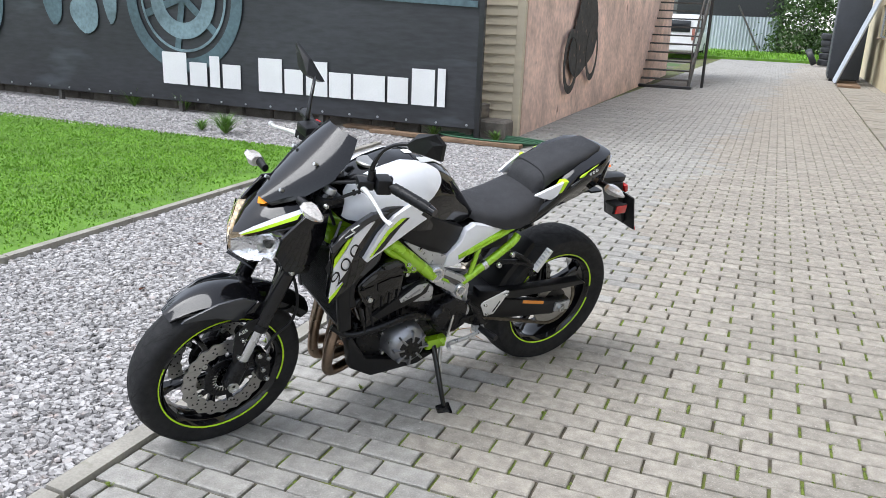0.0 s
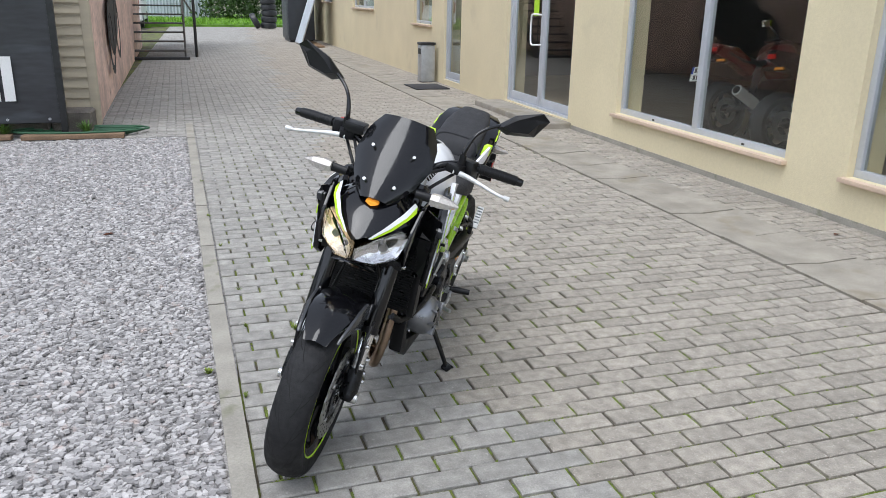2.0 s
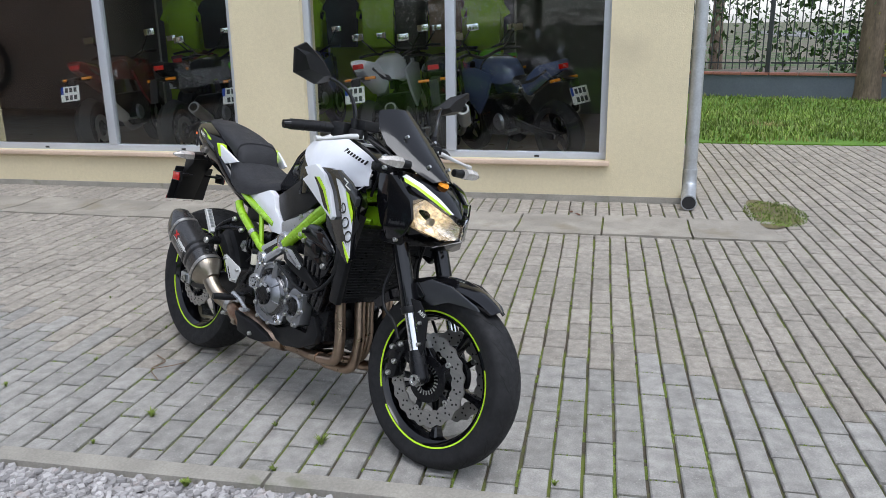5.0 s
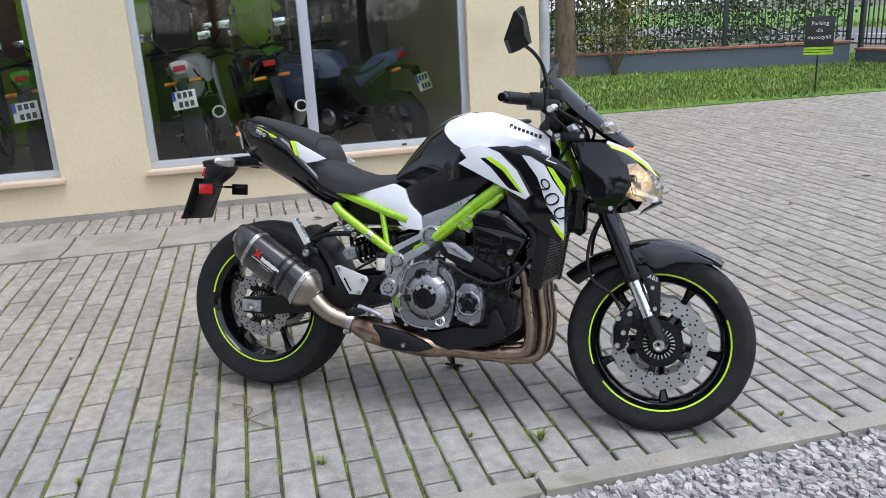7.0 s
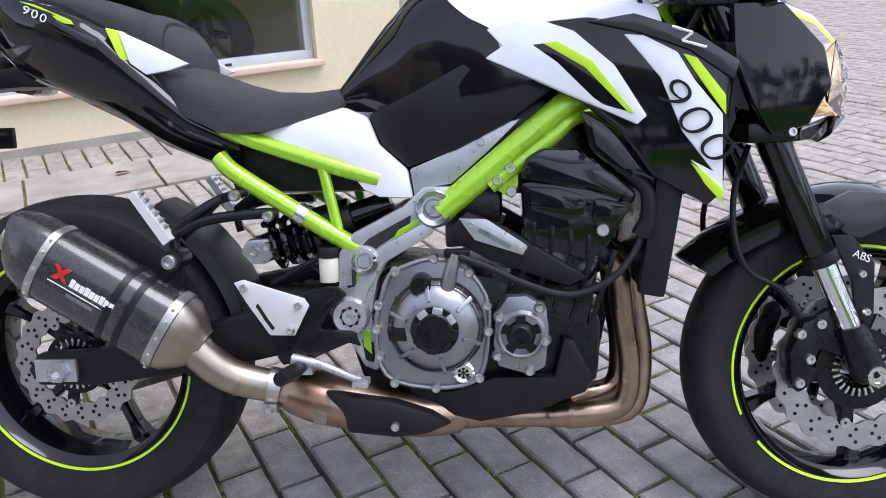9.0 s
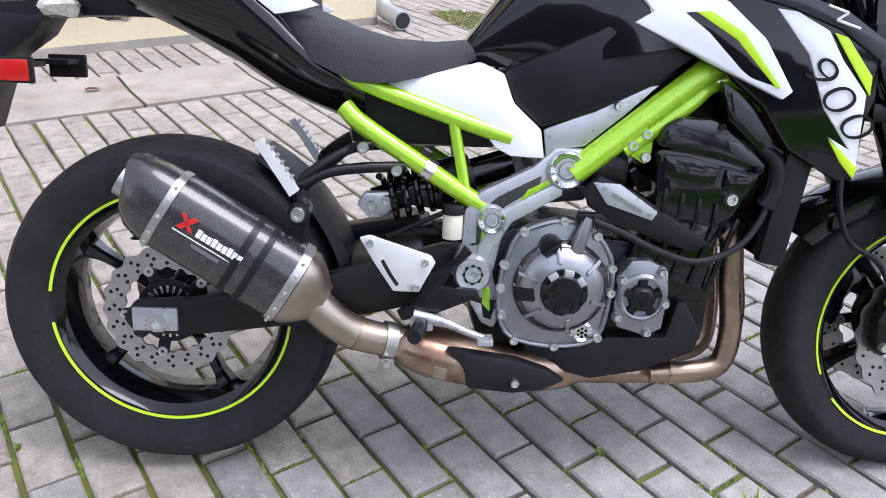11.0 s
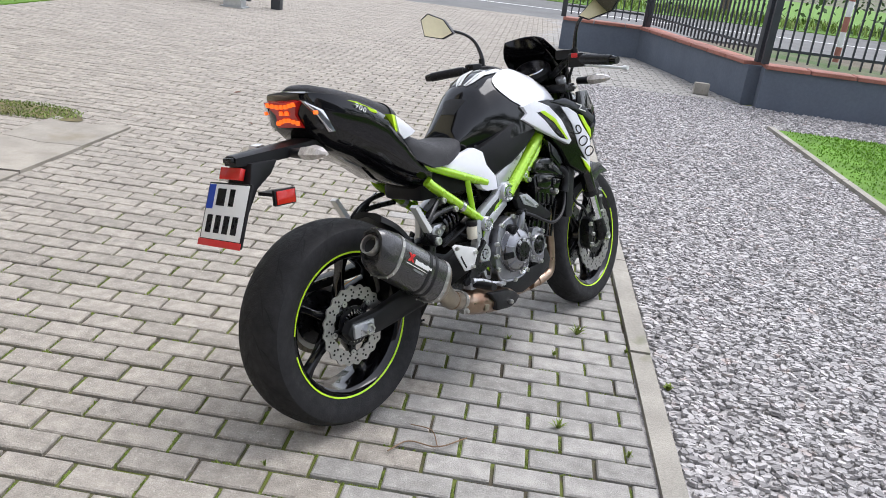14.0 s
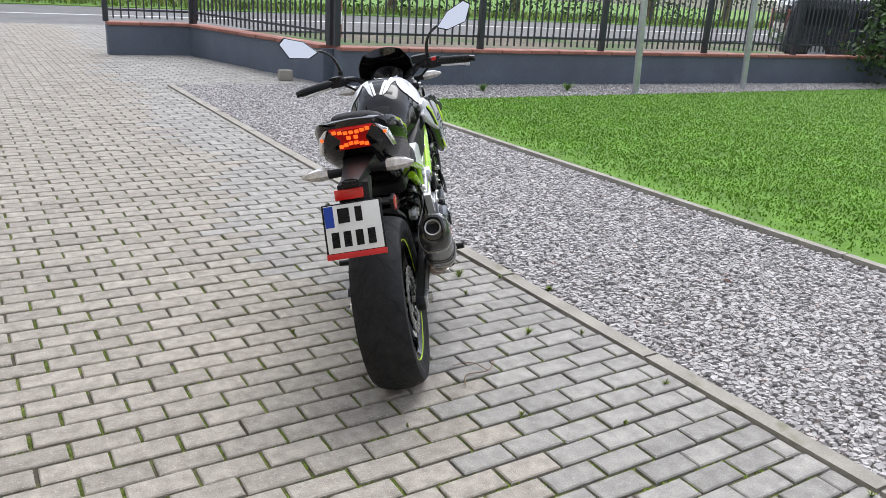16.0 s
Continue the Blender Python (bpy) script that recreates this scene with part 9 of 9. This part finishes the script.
    if seed % 3 != 1:
        pl = part("number_plate", box(-0.095, 0.095, -0.003, 0.003, -0.075, 0.075, 0.003), M["platewhite"], v, "white number plate", m=Matrix.Translation((-0.325, 0, 0.70)) @ pose(0, 0, 0, 0, 18, 0) @ pose(0, 0, 0, 0, 0, -90))
        part("blue_strip", box(-0.094, -0.066, -0.005, -0.003, 0.0, 0.074), M["plateblue"], pl)
        for k in range(3):
            part("plate_bar", box(-0.05 + 0.045 * k, -0.02 + 0.045 * k, -0.005, -0.003, 0.015, 0.06), M["fencegrey"], pl)
            part("plate_bar", box(-0.05 + 0.045 * k, -0.02 + 0.045 * k, -0.005, -0.003, -0.06, -0.015), M["fencegrey"], pl)
    part("stand", rod((0.6, 0.12, 0.28), (0.6, 0.24, 0.03), 0.011), M["gloss"], v)
    return v


M["shop_green"] = surf("green_bike_paint", (0.10, 0.42, 0.02), 0.2, var=0.04, coat=0.8)
M["shop_blue"] = surf("blue_grey_bike_paint", (0.10, 0.13, 0.24), 0.2, var=0.04, coat=0.8)
M["shop_red"] = surf("dark_red_bike_paint", (0.11, 0.014, 0.014), 0.2, var=0.04, coat=0.8)
fleet = [(0.95, 1.0, 55, "shop_blue", "black and blue motorcycle parked in the shop"), (0.8, 2.05, 20, "gloss", "black motorcycle parked in the shop window"),
         (0.85, 2.75, 10, "pearl", "white-tailed motorcycle parked in the shop"), (0.8, 3.95, 15, "shop_green", "green motorcycle parked in the shop window"),
         (0.8, 4.75, 12, "gloss", "black motorcycle with plate parked in the shop"), (0.9, 5.75, 20, "shop_red", "dark red motorcycle parked in the shop"),
         (2.6, 1.6, 35, "shop_green", "green motorcycle at the rear of the shop"), (2.6, 2.9, 15, "gloss", "black motorcycle at the rear of the shop"),
         (2.6, 4.3, 10, "shop_blue", "dark blue motorcycle at the rear of the shop"), (2.6, 5.6, 25, "shop_red", "red motorcycle at the rear of the shop"), (1.2, 0.75, 88, "gloss", "black motorcycle standing along the window")]
for k, (d, u, a, p, lab) in enumerate(fleet[:10]):
    shop_bike(lab, FM @ pose(d, u, 0.1, 0, 0, a - 12) @ pose(0, 0, 0, -7, 0, 0), M[p], k)
for k, (u0, u1) in enumerate(((2.0, 3.2), (3.5, 5.2), (5.9, 6.9))):
    structure("display_wall", box(4.3, 4.36, u0, u1, 0.1, 2.9), M["limewall"], "lime green display wall in the shop", FM)


def shirt(d, u, z, mat, label, long=0.62):
    """A shirt or jacket hung on a rail."""
    s = thing("hanging_shirt", label, "shirt", FM @ pose(d, u, z), "clothes on the rail")
    part("body", plate([(-0.2, 0), (-0.22, -0.1), (-0.2, -long), (0.2, -long), (0.22, -0.1), (0.2, 0), (0.08, 0.05), (-0.08, 0.05)], -0.045, 0.045, 0.02), mat, s, m=pose(0, 0, 0, 0, 0, 90))
    for q in (-1, 1):
        part("sleeve", plate([(q * 0.19, 0.0), (q * 0.34, -0.22), (q * 0.25, -0.27), (q * 0.18, -0.12)], -0.035, 0.035, 0.015), mat, s, m=pose(0, 0, 0, 0, 0, 90))
    part("hanger_hook", rod((0, 0, 0.05), (0, 0, 0.16), 0.006), M["steel"], s)
    return s


for k, (u, mt, lab) in enumerate(((2.2, "lime", "lime green shirt hanging on the rail"), (2.7, "fabric_br", "brown jacket hanging on the rail"), (3.15, "fabric_dk", "black jacket hanging on the rail"), (3.6, "lime", "lime green shirt hanging on the rail"),
                                  (4.1, "fabric_dk", "black jacket hanging on the rail"), (4.6, "lime", "lime green shirt hanging on the rail"), (5.0, "fabric_br", "brown jacket hanging on the rail"), (5.9, "fabric_dk", "black jacket hanging on the rail"), (6.4, "lime", "lime green shirt hanging on the rail"))):
    shirt(3.95, u, 1.75, M[mt], lab)
tagged(part("clothes_rail", rod((3.95, 1.8, 1.92), (3.95, 6.9, 1.92), 0.015), M["steel"], None, m=FM), "steel clothes rail along the display wall", "rail")
for k in range(3):
    part("rail_post", rod((3.95, 1.8 + 2.5 * k, 0.1), (3.95, 1.8 + 2.5 * k, 1.92), 0.015), M["steel"], bpy.data.objects["clothes_rail"])


# ---- paving, stone by stone: running bond across the drive ----
PX, PY, GAP = 0.2035, 0.1012, 0.0112
TURN = 0.025  # the bond lies a little skew
prng = random.Random(11)


def allowed(x0, x1, yc):
    """The stretch of a stone from x0 to x1 in the course at yc that is left after cutting, or None."""
    lo = kerb_x(yc) + 0.004 if yc > -3.1 else (-2.85 + 0.29 * (-3.1 - yc) if yc > -6.5 else -3.0)
    if yc > 10.1:
        lo = -2.35
    dx = 2.48 - 0.012 * (yc - 4)
    hi = 3.30 if yc > 2.45 else 6.72
    x0, x1 = max(x0, lo), min(x1, hi)
    if 1.75 < yc < 29:
        if x0 < dx - 0.275 < x1:
            x1 = dx - 0.275
        if x0 < dx + 0.275 < x1:
            x0 = dx + 0.275
        if dx - 0.275 <= x0 and x1 <= dx + 0.275:
            return None
    return (x0, x1) if x1 - x0 > 0.03 else None


def stone_points(w, d):
    c, h = 0.0048, 0.05
    t = [(-w / 2 + c, -d / 2 + c, 0), (w / 2 - c, -d / 2 + c, 0), (w / 2 - c, d / 2 - c, 0), (-w / 2 + c, d / 2 - c, 0)]
    e = [(-w / 2, -d / 2, -0.0045), (w / 2, -d / 2, -0.0045), (w / 2, d / 2, -0.0045), (-w / 2, d / 2, -0.0045)]
    f = [(x, y, -h) for x, y, _ in e]
    return np.array(t + e + f)


SF = np.array([[0, 1, 2, 3]] + [[4 + k, 4 + (k + 1) % 4, (k + 1) % 4, k] for k in range(4)] + [[8 + k, 8 + (k + 1) % 4, 4 + (k + 1) % 4, 4 + k] for k in range(4)])
whole_grey = fast_mesh("paver", stone_points(PX - GAP, PY - GAP), SF, M["paver_grey"])
whole = fast_mesh("paver", stone_points(PX - GAP, PY - GAP), SF, M["paver"])
pavement = thing("pavement", "grey concrete block paving in running bond with mossy joints", "paving", kind="structure")
heaps, count = {False: ([], []), True: ([], [])}, 0
row = 0
v0 = -PY * 158
while v0 < 37.2:
    vc = v0 + PY / 2
    off = 0.117 if row % 2 == 0 else 0.117 - PX / 2
    k0 = int((-3.3 + TURN * vc - off) / PX)
    for k in range(k0, k0 + 52):
        a, b = off + k * PX - TURN * vc, off + (k + 1) * PX - TURN * vc
        yc = 3.342 + vc + TURN * (a + b) / 2
        r = allowed(a, b, yc)
        if not r:
            continue
        full = r == (a, b)
        cx, w = (r[0] + r[1]) / 2, r[1] - r[0]
        tilt = pose(cx + prng.uniform(-0.0018, 0.0018), yc + prng.uniform(-0.0018, 0.0018), prng.uniform(-0.0028, 0.0018),
                    prng.uniform(-0.7, 0.7), prng.uniform(-0.5, 0.5), math.degrees(TURN) + prng.uniform(-0.6, 0.6))
        # blue-grey blocks lie along the kerb, sandy ones beyond, mixed where they meet
        grey = cx + 0.16 * math.sin(yc * 1.7) + prng.uniform(-0.16, 0.16) < -0.10 + 0.03 * (yc - 3)
        bulk_v, bulk_f = heaps[grey]
        if full and -0.95 < cx < 0.75 and 3.0 < yc < 7.2 and count < 300:
            part("paver", whole_grey if grey else whole, None, pavement, m=tilt)
            count += 1
        else:
            p = stone_points(max(0.02, w - GAP), PY - GAP)
            q = np.array(tilt)
            bulk_f.append(SF + 12 * len(bulk_v))
            bulk_v.append(p @ q[:3, :3].T + q[:3, 3])
    v0 += PY
    row += 1
for grey, (bulk_v, bulk_f) in heaps.items():
    rest = part("paving_stones", fast_mesh("paving_stones", np.concatenate(bulk_v), np.concatenate(bulk_f), M["paver_grey"] if grey else M["paver"]), None, pavement, "blue-grey concrete paving blocks" if grey else "sandy grey concrete paving blocks")
    rest["kind"] = "stuff"
